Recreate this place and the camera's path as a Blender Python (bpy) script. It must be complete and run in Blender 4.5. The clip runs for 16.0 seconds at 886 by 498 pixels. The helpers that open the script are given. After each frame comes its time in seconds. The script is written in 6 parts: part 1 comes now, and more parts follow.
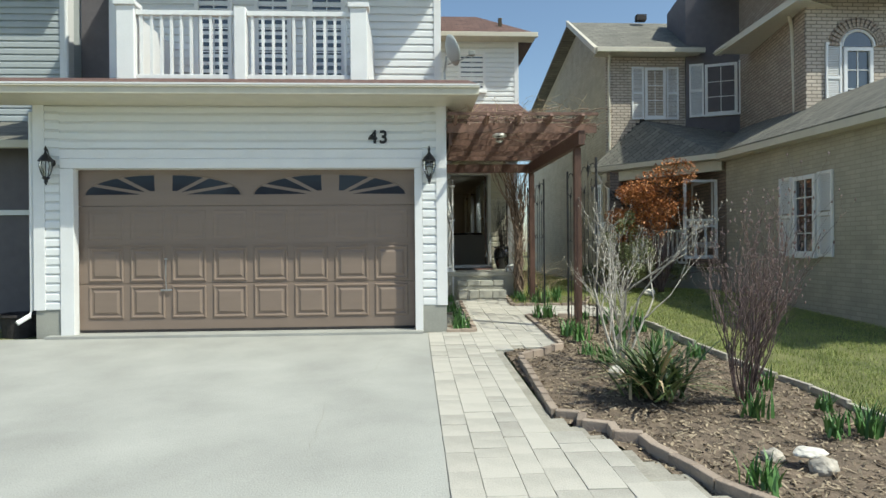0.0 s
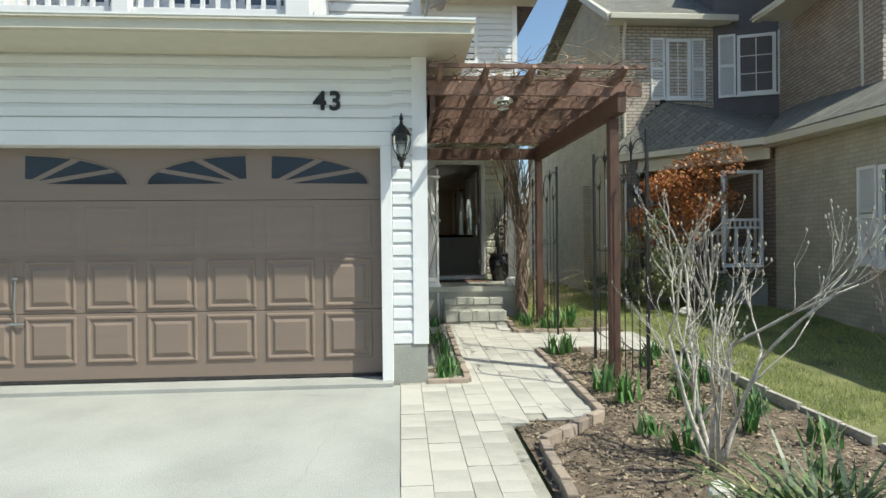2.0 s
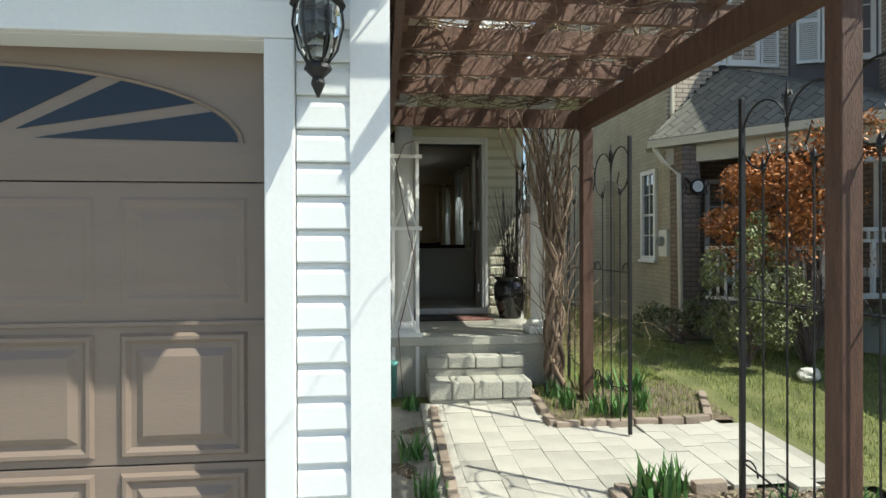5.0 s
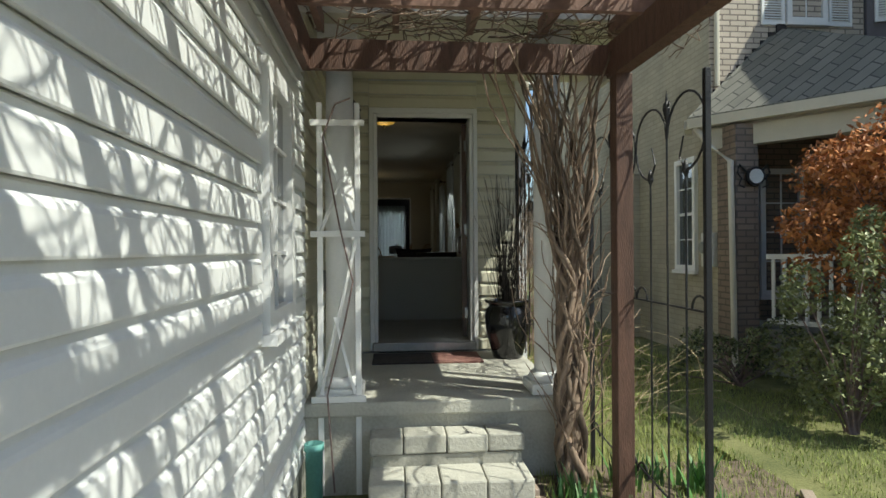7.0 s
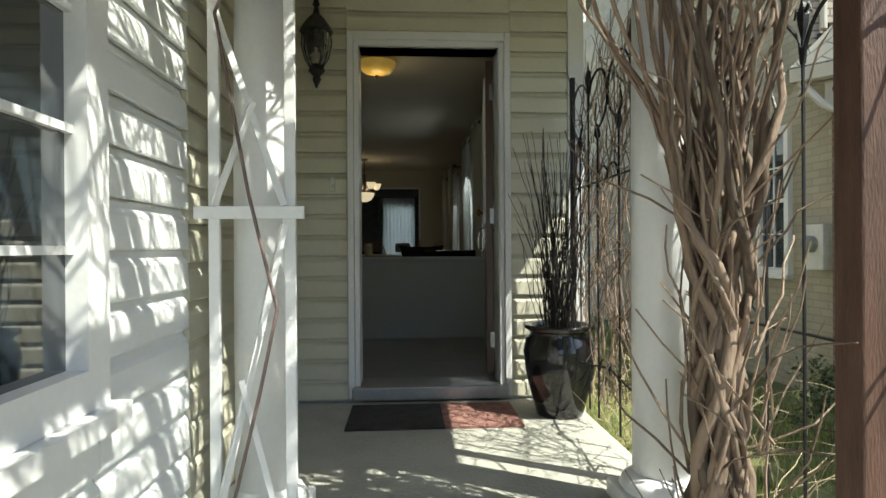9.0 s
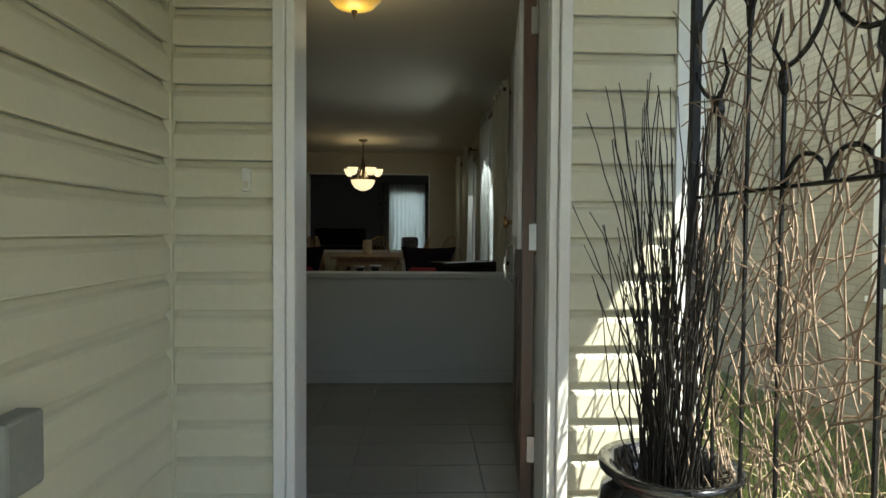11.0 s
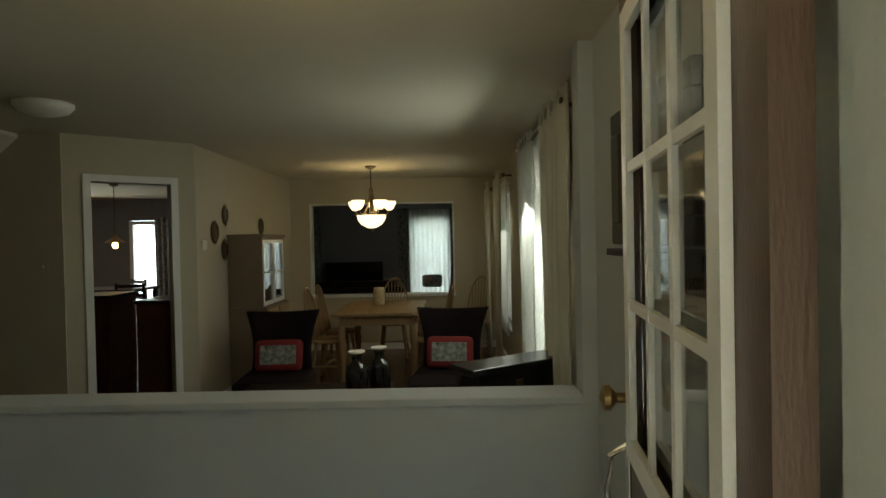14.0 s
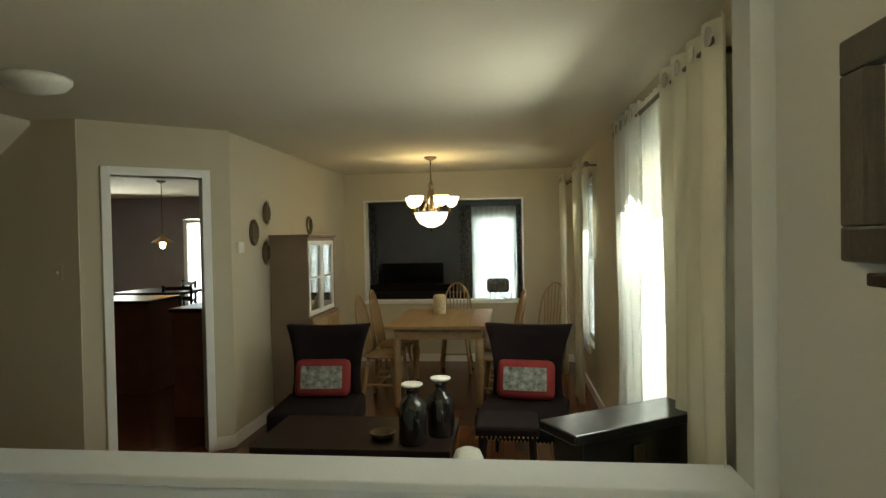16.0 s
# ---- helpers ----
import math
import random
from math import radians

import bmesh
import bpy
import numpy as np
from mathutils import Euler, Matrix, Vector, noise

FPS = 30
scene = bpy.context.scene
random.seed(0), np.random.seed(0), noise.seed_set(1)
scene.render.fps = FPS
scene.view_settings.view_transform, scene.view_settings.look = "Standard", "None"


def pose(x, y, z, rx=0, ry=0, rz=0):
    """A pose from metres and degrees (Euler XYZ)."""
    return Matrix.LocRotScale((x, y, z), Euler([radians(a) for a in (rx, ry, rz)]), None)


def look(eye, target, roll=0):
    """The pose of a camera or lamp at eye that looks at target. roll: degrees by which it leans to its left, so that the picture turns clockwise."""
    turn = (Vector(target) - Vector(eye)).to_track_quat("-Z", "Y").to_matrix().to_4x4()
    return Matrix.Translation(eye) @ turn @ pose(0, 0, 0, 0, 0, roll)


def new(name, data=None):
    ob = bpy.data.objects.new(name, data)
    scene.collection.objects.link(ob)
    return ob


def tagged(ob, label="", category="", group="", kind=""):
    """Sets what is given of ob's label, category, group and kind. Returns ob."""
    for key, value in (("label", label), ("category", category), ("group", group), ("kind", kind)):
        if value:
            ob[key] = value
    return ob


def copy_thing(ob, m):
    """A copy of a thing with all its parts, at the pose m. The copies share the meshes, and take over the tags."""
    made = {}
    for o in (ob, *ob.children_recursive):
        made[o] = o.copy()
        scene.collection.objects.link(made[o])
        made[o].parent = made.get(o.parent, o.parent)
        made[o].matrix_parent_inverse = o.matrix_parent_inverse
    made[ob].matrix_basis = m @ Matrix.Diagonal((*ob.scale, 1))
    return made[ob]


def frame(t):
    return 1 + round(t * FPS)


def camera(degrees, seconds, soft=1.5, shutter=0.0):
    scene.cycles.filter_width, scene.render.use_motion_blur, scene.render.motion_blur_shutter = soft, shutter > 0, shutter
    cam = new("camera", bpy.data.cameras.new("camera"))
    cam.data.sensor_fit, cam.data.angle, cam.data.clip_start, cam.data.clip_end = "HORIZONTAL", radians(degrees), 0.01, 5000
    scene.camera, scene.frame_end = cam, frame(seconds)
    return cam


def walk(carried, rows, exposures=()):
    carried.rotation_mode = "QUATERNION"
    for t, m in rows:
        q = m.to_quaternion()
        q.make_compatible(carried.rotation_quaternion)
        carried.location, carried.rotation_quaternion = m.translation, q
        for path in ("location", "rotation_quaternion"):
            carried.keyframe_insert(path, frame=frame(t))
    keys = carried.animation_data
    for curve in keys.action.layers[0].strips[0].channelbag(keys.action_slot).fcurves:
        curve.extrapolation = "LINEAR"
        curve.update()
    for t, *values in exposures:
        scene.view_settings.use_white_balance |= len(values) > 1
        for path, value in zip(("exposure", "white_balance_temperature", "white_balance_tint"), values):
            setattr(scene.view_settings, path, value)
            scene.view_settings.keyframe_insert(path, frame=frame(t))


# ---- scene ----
# Camera and its walk
cam = camera(74.0, 16.0)
PATH = [
    (0, (-0.478, -8.567, 1.132), (-0.378, -6.569, 1.129), -0.5),
    (0.5, (-0.411, -7.948, 1.195), (-0.299, -5.951, 1.187), -0.5),
    (1, (-0.359, -7.312, 1.223), (-0.236, -5.316, 1.215), -0.6),
    (1.5, (-0.33, -6.647, 1.244), (-0.192, -4.652, 1.237), -0.6),
    (2, (-0.259, -5.949, 1.283), (-0.117, -3.954, 1.275), -0.6),
    (2.5, (-0.237, -5.268, 1.334), (-0.083, -3.274, 1.323), -0.4),
    (3, (-0.25, -4.604, 1.385), (-0.076, -2.612, 1.372), -0.4),
    (3.5, (-0.236, -3.999, 1.427), (-0.05, -2.008, 1.415), -0.4),
    (4, (-0.188, -3.388, 1.479), (0.012, -1.398, 1.459), -0.3),
    (4.2, (-0.16, -3.159, 1.494), (0.043, -1.17, 1.475), -0.2),
    (6.3, (0.349, -0.947, 1.542), (0.564, 1.041, 1.554), -0.3),
    (6.5, (0.425, -0.749, 1.567), (0.621, 1.241, 1.574), -0.5),
    (7, (0.547, -0.3, 1.597), (0.718, 1.693, 1.599), -0.4),
    (7.5, (0.648, 0.144, 1.614), (0.793, 2.139, 1.603), -0.0),
    (8, (0.665, 0.589, 1.572), (0.811, 2.583, 1.577), -0.2),
    (8.5, (0.684, 1.058, 1.568), (0.827, 3.053, 1.575), -0.2),
    (8.7, (0.686, 1.269, 1.569), (0.821, 3.264, 1.574), -0.3),
    (10.8, (0.825, 3.022, 1.811), (0.906, 5.019, 1.745), 0.3),
    (11, (0.837, 3.198, 1.816), (0.911, 5.196, 1.755), 0.4),
    (11.5, (0.848, 3.54, 1.836), (0.914, 5.539, 1.796), 0.3),
    (12, (0.827, 3.80, 1.892), (0.906, 5.798, 1.843), -0.0),
    (12.5, (0.827, 4.033, 1.99), (0.888, 6.031, 1.948), -0.1),
    (13.5, (0.889, 4.462, 2.207), (0.897, 6.462, 2.161), -2.4),
    (14, (0.91, 4.867, 2.245), (0.887, 6.867, 2.215), -1.2),
    (14.5, (0.908, 5.102, 2.274), (0.845, 7.101, 2.243), -1.1),
    (15, (0.867, 5.358, 2.287), (0.754, 7.354, 2.252), -1.2),
    (15.5, (0.842, 5.571, 2.279), (0.667, 7.563, 2.244), -1.3),
    (16, (0.793, 5.764, 2.286), (0.568, 7.751, 2.251), -1.1),
]
EXPOSURES = [(0, 0.05, 6400, 2), (3.0, 0.35, 6400, 2), (4.0, 0.42, 6400, 2), (6.2, 0.25, 6400, 2), (7.2, 0.35, 6400, 2), (8.0, 0.7, 6400, 2), (8.7, 0.85, 6400, 2), (10.8, 1.6, 6500, 0), (12.5, 2.1, 7000, -2), (13.3, 2.25, 7000, -2), (14.0, 2.65, 7500, -3), (15.0, 3.2, 7500, -3), (16.0, 3.85, 7500, -3)]
walk(cam, [(t, look(eye, target, roll)) for t, eye, target, roll in PATH], EXPOSURES)

# Heights: garage sill 0, porch 0.64, indoor floor 0.66, ceiling 3.17
SUN = Vector((0.62, -0.37, 1.0)).normalized()
scene.world = bpy.data.worlds.new("sky")
scene.world.use_nodes = True
_n = scene.world.node_tree.nodes
_sky = _n.new("ShaderNodeTexSky")
_sky.sky_type, _sky.sun_disc = "NISHITA", False
_sky.sun_elevation, _sky.sun_rotation = math.asin(SUN.z), math.atan2(SUN.x, SUN.y)
scene.world.node_tree.links.new(_sky.outputs[0], _n["Background"].inputs[0])
_n["Background"].inputs[1].default_value = 0.15
sun = new("sun", bpy.data.lights.new("sun", "SUN"))
sun.data.energy, sun.data.angle, sun.data.color = 5.0, radians(0.5), (1.0, 0.955, 0.85)
sun.matrix_world = look(SUN * 30, (0, 0, 0))


def lamp(name, kind, energy, where, target=None, color=(1, 1, 1), size=1.0, size_y=0.0):
    ob = new(name, bpy.data.lights.new(name, kind))
    ob.data.energy, ob.data.color = energy, color
    if kind == "AREA":
        ob.data.shape, ob.data.size, ob.data.size_y = "RECTANGLE", size, size_y or size
        ob.matrix_world = look(where, target)
    else:
        ob.data.shadow_soft_size = size
        ob.location = where
    return ob


lamp("window_daylight", "AREA", 5.0, (1.70, 9.1, 2.1), (0, 8.9, 1.2), (0.93, 0.97, 1.0), 1.0, 1.6)
lamp("window_daylight_far", "AREA", 1.4, (1.70, 12.0, 2.1), (0, 12.0, 1.2), (0.93, 0.97, 1.0), 0.9, 1.5)
lamp("family_daylight", "AREA", 2.4, (1.0, 17.2, 2.1), (0, 13, 1.2), (0.95, 0.98, 1.0), 1.2, 1.4)
lamp("kitchen_daylight", "AREA", 5.0, (-6.3, 15.3, 1.9), (-3, 11, 1.2), (0.95, 0.98, 1.0), 1.0, 1.6)
lamp("chandelier_glow", "POINT", 1.1, (-0.04, 12.07, 2.62), None, (1.0, 0.78, 0.48), 0.12)
lamp("foyer_glow", "POINT", 0.8, (0.46, 6.5, 2.92), None, (1.0, 0.78, 0.48), 0.1)

# ---------- materials ----------
MATS = {}


def mat(name, color, rough=0.6, metal=0.0, var=0.12, scale=6.0, bump=0.15, fine=60.0, glow=0.0, tint=None, stretch=(1, 1, 1), per=0.0, coat=0.0):
    if name in MATS:
        return MATS[name]
    m = bpy.data.materials.new(name)
    m.use_nodes = True
    nt = m.node_tree
    p = nt.nodes["Principled BSDF"]
    tc = nt.nodes.new("ShaderNodeTexCoord")
    mp = nt.nodes.new("ShaderNodeMapping")
    mp.inputs["Scale"].default_value = stretch
    nt.links.new(tc.outputs["Object"], mp.inputs[0])
    big, small = nt.nodes.new("ShaderNodeTexNoise"), nt.nodes.new("ShaderNodeTexNoise")
    big.inputs["Scale"].default_value, small.inputs["Scale"].default_value = scale, fine
    big.inputs["Detail"].default_value = 4
    nt.links.new(mp.outputs[0], big.inputs[0])
    nt.links.new(mp.outputs[0], small.inputs[0])
    ramp = nt.nodes.new("ShaderNodeValToRGB")
    lo = [c * (1 - var * 1.3) for c in color]
    hi = [min(1, c * (1 + var)) for c in color] if tint is None else tint
    ramp.color_ramp.elements[0].color, ramp.color_ramp.elements[0].position = (*lo, 1), 0.3
    ramp.color_ramp.elements[1].color, ramp.color_ramp.elements[1].position = (*hi, 1), 0.72
    mix = nt.nodes.new("ShaderNodeMath")
    mix.operation = "MULTIPLY_ADD"
    mix.inputs[1].default_value = 0.35
    nt.links.new(small.outputs[0], mix.inputs[0])
    m2 = nt.nodes.new("ShaderNodeMath")
    m2.operation = "MULTIPLY"
    m2.inputs[1].default_value = 0.66
    nt.links.new(big.outputs[0], m2.inputs[0])
    nt.links.new(m2.outputs[0], mix.inputs[2])
    fac = mix.outputs[0]
    if per:
        info = nt.nodes.new("ShaderNodeObjectInfo")
        geo = nt.nodes.new("ShaderNodeNewGeometry")
        s = nt.nodes.new("ShaderNodeMath")
        s.operation = "ADD"
        nt.links.new(info.outputs["Random"], s.inputs[0])
        nt.links.new(geo.outputs["Random Per Island"], s.inputs[1])
        w = nt.nodes.new("ShaderNodeMath")
        w.operation = "PINGPONG"
        w.inputs[1].default_value = 1.0
        nt.links.new(s.outputs[0], w.inputs[0])
        a = nt.nodes.new("ShaderNodeMath")
        a.operation = "MULTIPLY_ADD"
        a.inputs[1].default_value = per
        nt.links.new(w.outputs[0], a.inputs[0])
        b = nt.nodes.new("ShaderNodeMath")
        b.operation = "SUBTRACT"
        b.inputs[1].default_value = per / 2
        nt.links.new(fac, b.inputs[0])
        nt.links.new(b.outputs[0], a.inputs[2])
        fac = a.outputs[0]
    nt.links.new(fac, ramp.inputs[0])
    nt.links.new(ramp.outputs[0], p.inputs["Base Color"])
    p.inputs["Roughness"].default_value, p.inputs["Metallic"].default_value = rough, metal
    p.inputs["Coat Weight"].default_value = coat
    if bump:
        b = nt.nodes.new("ShaderNodeBump")
        b.inputs["Strength"].default_value, b.inputs["Distance"].default_value = bump, 0.01
        nt.links.new(small.outputs[0], b.inputs["Height"])
        nt.links.new(b.outputs[0], p.inputs["Normal"])
    if glow:
        p.inputs["Emission Color"].default_value = (*color, 1)
        p.inputs["Emission Strength"].default_value = glow
    MATS[name] = m
    return m


def brick_mat(name, c1, c2, mortar, w=0.22, h=0.075, gap=0.01, axis="xz", bump=0.6, rough=0.85):
    m = bpy.data.materials.new(name)
    m.use_nodes = True
    nt = m.node_tree
    p = nt.nodes["Principled BSDF"]
    tc, sp, cb = nt.nodes.new("ShaderNodeTexCoord"), nt.nodes.new("ShaderNodeSeparateXYZ"), nt.nodes.new("ShaderNodeCombineXYZ")
    nt.links.new(tc.outputs["Object"], sp.inputs[0])
    add = nt.nodes.new("ShaderNodeMath")
    nt.links.new(sp.outputs[0], add.inputs[0])
    nt.links.new(sp.outputs[1], add.inputs[1])
    nt.links.new(add.outputs[0], cb.inputs[0])
    nt.links.new(sp.outputs[2 if axis == "xz" else 1], cb.inputs[1])
    if axis == "xy":
        nt.links.new(sp.outputs[0], cb.inputs[0])
    br = nt.nodes.new("ShaderNodeTexBrick")
    br.inputs["Scale"].default_value = 1.0
    br.inputs["Brick Width"].default_value, br.inputs["Row Height"].default_value, br.inputs["Mortar Size"].default_value = w, h, gap
    br.inputs["Color1"].default_value, br.inputs["Color2"].default_value, br.inputs["Mortar"].default_value = (*c1, 1), (*c2, 1), (*mortar, 1)
    nt.links.new(cb.outputs[0], br.inputs[0])
    no = nt.nodes.new("ShaderNodeTexNoise")
    no.inputs["Scale"].default_value = 2.5
    nt.links.new(tc.outputs["Object"], no.inputs[0])
    mx = nt.nodes.new("ShaderNodeMix")
    mx.data_type, mx.blend_type = "RGBA", "MULTIPLY"
    mx.inputs[0].default_value = 0.35
    nt.links.new(br.outputs[0], mx.inputs[6])
    nt.links.new(no.outputs[0], mx.inputs[7])
    nt.links.new(mx.outputs[2], p.inputs["Base Color"])
    b = nt.nodes.new("ShaderNodeBump")
    b.inputs["Strength"].default_value, b.inputs["Distance"].default_value, b.invert = bump, 0.008, True
    nt.links.new(br.outputs[1], b.inputs["Height"])
    nt.links.new(b.outputs[0], p.inputs["Normal"])
    p.inputs["Roughness"].default_value = rough
    return m


def glass_mat(name, color=(0.03, 0.04, 0.05), rough=0.03, clear=0.0):
    m = bpy.data.materials.new(name)
    m.use_nodes = True
    p = m.node_tree.nodes["Principled BSDF"]
    p.inputs["Base Color"].default_value = (*color, 1)
    p.inputs["Roughness"].default_value = rough
    p.inputs["Transmission Weight"].default_value = clear
    p.inputs["IOR"].default_value = 1.45
    if not clear:
        p.inputs["Specular IOR Level"].default_value = 1.0
        p.inputs["Coat Weight"].default_value = 1.0
    return m


WHITE = mat("white_vinyl", (0.78, 0.79, 0.78), 0.45, var=0.04, scale=1.5, bump=0.04)
CREAM = mat("cream_vinyl", (0.66, 0.63, 0.50), 0.5, var=0.05, scale=1.5, bump=0.05, fine=40)
TRIM = mat("white_trim", (0.80, 0.80, 0.79), 0.4, var=0.05, scale=2, bump=0.05)
GUTTER = mat("cream_gutter", (0.62, 0.58, 0.47), 0.4, var=0.06)
TAUPE = mat("taupe_door_paint", (0.235, 0.178, 0.14), 0.42, var=0.06, scale=1.2, bump=0.08, fine=30, stretch=(1, 1, 8))
BROWN = mat("brown_door_paint", (0.105, 0.062, 0.045), 0.4, var=0.07, scale=2, bump=0.1, fine=30, stretch=(6, 6, 1))
DARKGLASS = glass_mat("dark_window_glass")
FANGLASS = glass_mat("fan_window_glass", (0.012, 0.016, 0.028), 0.10)
for _k, _v in (("Specular IOR Level", 0.45), ("Coat Weight", 0.15)):
    FANGLASS.node_tree.nodes["Principled BSDF"].inputs[_k].default_value = _v
CLEAR = glass_mat("clear_glass", (0.9, 0.93, 0.93), 0.02, 1.0)
CONCRETE = mat("driveway_concrete", (0.37, 0.37, 0.34), 0.85, var=0.17, scale=1.3, bump=0.5, fine=90)
FOUND = mat("grey_foundation", (0.33, 0.33, 0.29), 0.85, var=0.12, scale=4, bump=0.3)
PAVER = mat("beige_paver", (0.395, 0.375, 0.33), 0.85, var=0.22, scale=2.5, bump=0.45, fine=80, per=0.5)
STONE = mat("grey_step_stone", (0.38, 0.37, 0.32), 0.85, var=0.22, scale=3, bump=0.5, fine=50, per=0.4)
EDGE = mat("edging_stone", (0.30, 0.24, 0.19), 0.9, var=0.25, scale=5, bump=0.5, per=0.5)
JOINT = mat("joint_sand", (0.335, 0.315, 0.265), 0.95, var=0.3, scale=6, bump=0.3)
MULCH = mat("dark_mulch", (0.165, 0.125, 0.09), 0.95, var=0.5, scale=9, bump=1.0, fine=70)
CHIP = mat("wood_chips", (0.17, 0.13, 0.09), 0.9, var=0.5, scale=3, bump=0.1, per=0.9, tint=(0.36, 0.29, 0.20))
LAWN = mat("lawn_soil", (0.10, 0.14, 0.035), 0.95, var=0.4, scale=2.5, bump=0.8, fine=50, tint=(0.23, 0.225, 0.09))
BLADE = mat("grass_blade", (0.11, 0.20, 0.035), 0.8, var=0.3, scale=0.8, bump=0, per=0.8, tint=(0.33, 0.37, 0.11))
LEAF = mat("bulb_leaf", (0.045, 0.13, 0.035), 0.5, var=0.3, bump=0, per=0.7, tint=(0.11, 0.24, 0.06))
STRAP = mat("strap_leaf", (0.04, 0.09, 0.035), 0.4, var=0.3, bump=0, per=0.8, tint=(0.14, 0.19, 0.07))
STRAW = mat("dry_stalk", (0.36, 0.28, 0.17), 0.85, var=0.3, bump=0, per=0.6)
BARK = mat("pale_bark", (0.50, 0.46, 0.40), 0.85, var=0.35, scale=20, bump=0.4)
TWIG = mat("twig_bark", (0.17, 0.12, 0.11), 0.85, var=0.3, scale=20, bump=0.2, per=0.5)
VINE = mat("vine_bark", (0.20, 0.145, 0.105), 0.85, var=0.45, scale=25, bump=0.8, per=0.8, stretch=(1, 1, 0.2))
BUD = mat("grey_bud", (0.33, 0.30, 0.24), 0.8, bump=0)
RUSSET = mat("russet_leaf", (0.34, 0.11, 0.03), 0.6, var=0.3, bump=0, per=0.9, tint=(0.50, 0.20, 0.06))
SHRUB = mat("shrub_leaf", (0.05, 0.08, 0.025), 0.5, var=0.3, bump=0, per=0.9, tint=(0.22, 0.24, 0.10))
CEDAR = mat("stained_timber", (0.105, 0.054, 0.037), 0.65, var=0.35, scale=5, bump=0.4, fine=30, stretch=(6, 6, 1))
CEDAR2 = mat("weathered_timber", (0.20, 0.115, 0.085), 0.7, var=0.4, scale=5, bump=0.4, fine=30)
IRON = mat("black_iron", (0.022, 0.021, 0.022), 0.45, metal=0.3, bump=0.3, fine=120)
STEEL = mat("galvanised_steel", (0.42, 0.43, 0.44), 0.35, metal=0.8, bump=0.05)
SHINGLE_R = brick_mat("red_brown_shingle", (0.13, 0.07, 0.055), (0.19, 0.11, 0.09), (0.05, 0.03, 0.03), 0.3, 0.14, 0.008, "xy")
SHINGLE_G = brick_mat("grey_shingle", (0.17, 0.165, 0.14), (0.25, 0.24, 0.20), (0.07, 0.07, 0.06), 0.3, 0.14, 0.008, "xy")
BRICK_G = brick_mat("buff_brick", (0.47, 0.43, 0.34), (0.54, 0.50, 0.40), (0.41, 0.38, 0.31), gap=0.008, bump=0.35)
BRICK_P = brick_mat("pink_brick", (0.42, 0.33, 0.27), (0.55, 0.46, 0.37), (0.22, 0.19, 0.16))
# Paler pink brick: sunlight on the front faces put into its colour.
BRICK_P_LIT = brick_mat("sunlit_pink_brick", (0.55, 0.47, 0.38), (0.68, 0.59, 0.49), (0.26, 0.22, 0.19))
# Bay stucco; on the left house the dark tone stands in for shade.
STUCCO_AND_SHADE = mat("dark_stucco_and_shade", (0.14, 0.13, 0.14), 0.9, var=0.1, bump=0.3)
FASCIA = mat("beige_fascia", (0.60, 0.56, 0.46), 0.45, var=0.05)
GREYSIDE = mat("grey_siding", (0.42, 0.45, 0.45), 0.55, var=0.05)
CERAMIC = mat("black_glaze", (0.012, 0.012, 0.013), 0.12, var=0.3, bump=0.08, fine=15, coat=0.6)
BLACKTWIG = mat("black_twig", (0.018, 0.015, 0.013), 0.6, bump=0.1)
PIPE = mat("faded_green_pipe", (0.16, 0.42, 0.38), 0.6, var=0.2)
BRASS = mat("antique_brass", (0.36, 0.24, 0.10), 0.35, metal=1.0, bump=0.05)
CHROME = mat("chrome", (0.75, 0.75, 0.74), 0.12, metal=1.0, bump=0)
BRONZE = mat("bronze", (0.10, 0.075, 0.045), 0.4, metal=0.7, bump=0.1)
SHADE = mat("glowing_glass_shade", (1.0, 0.80, 0.50), 0.4, var=0.02, bump=0, glow=0.36)
GLOBE = mat("amber_glass_bowl", (0.85, 0.55, 0.12), 0.3, var=0.15, bump=0, glow=0.085)
WALLP = mat("beige_wall_paint", (0.50, 0.455, 0.35), 0.8, var=0.04, scale=0.8, bump=0.06, fine=140)
FOYERP = mat("blue_grey_wall_paint", (0.53, 0.56, 0.57), 0.75, var=0.04, scale=0.8, bump=0.06, fine=140)
CEILP = mat("ceiling_paint", (0.60, 0.56, 0.46), 0.9, var=0.04, scale=1.0, bump=0.15, fine=180)
DARKP = mat("slate_wall_paint", (0.25, 0.26, 0.285), 0.8, var=0.04, bump=0.05)
WOODFLOOR = brick_mat("cherry_floor_boards", (0.16, 0.052, 0.022), (0.22, 0.08, 0.034), (0.05, 0.02, 0.01), 0.09, 0.9, 0.002, "xy", 0.2, 0.22)
TILE = mat("foyer_tile_glaze", (0.30, 0.31, 0.31), 0.35, var=0.1, scale=3, bump=0.1, per=0.2)
PINE = mat("honey_pine", (0.34, 0.22, 0.11), 0.4, var=0.2, scale=3, bump=0.1, fine=25, stretch=(6, 1, 6))
DARKWOOD = mat("espresso_wood", (0.018, 0.010, 0.008), 0.4, var=0.25, scale=4, bump=0.1)
BLACKWOOD = mat("black_lacquer", (0.012, 0.012, 0.012), 0.22, var=0.2, bump=0.03)
VELVET = mat("plum_grey_velvet", (0.013, 0.008, 0.009), 0.9, var=0.3, scale=6, bump=0.2)
RED = mat("red_cotton", (0.22, 0.02, 0.02), 0.85, bump=0.2)
PRINT = mat("printed_cotton", (0.04, 0.06, 0.05), 0.85, var=0.2, scale=22, bump=0.1, tint=(0.4, 0.4, 0.36))
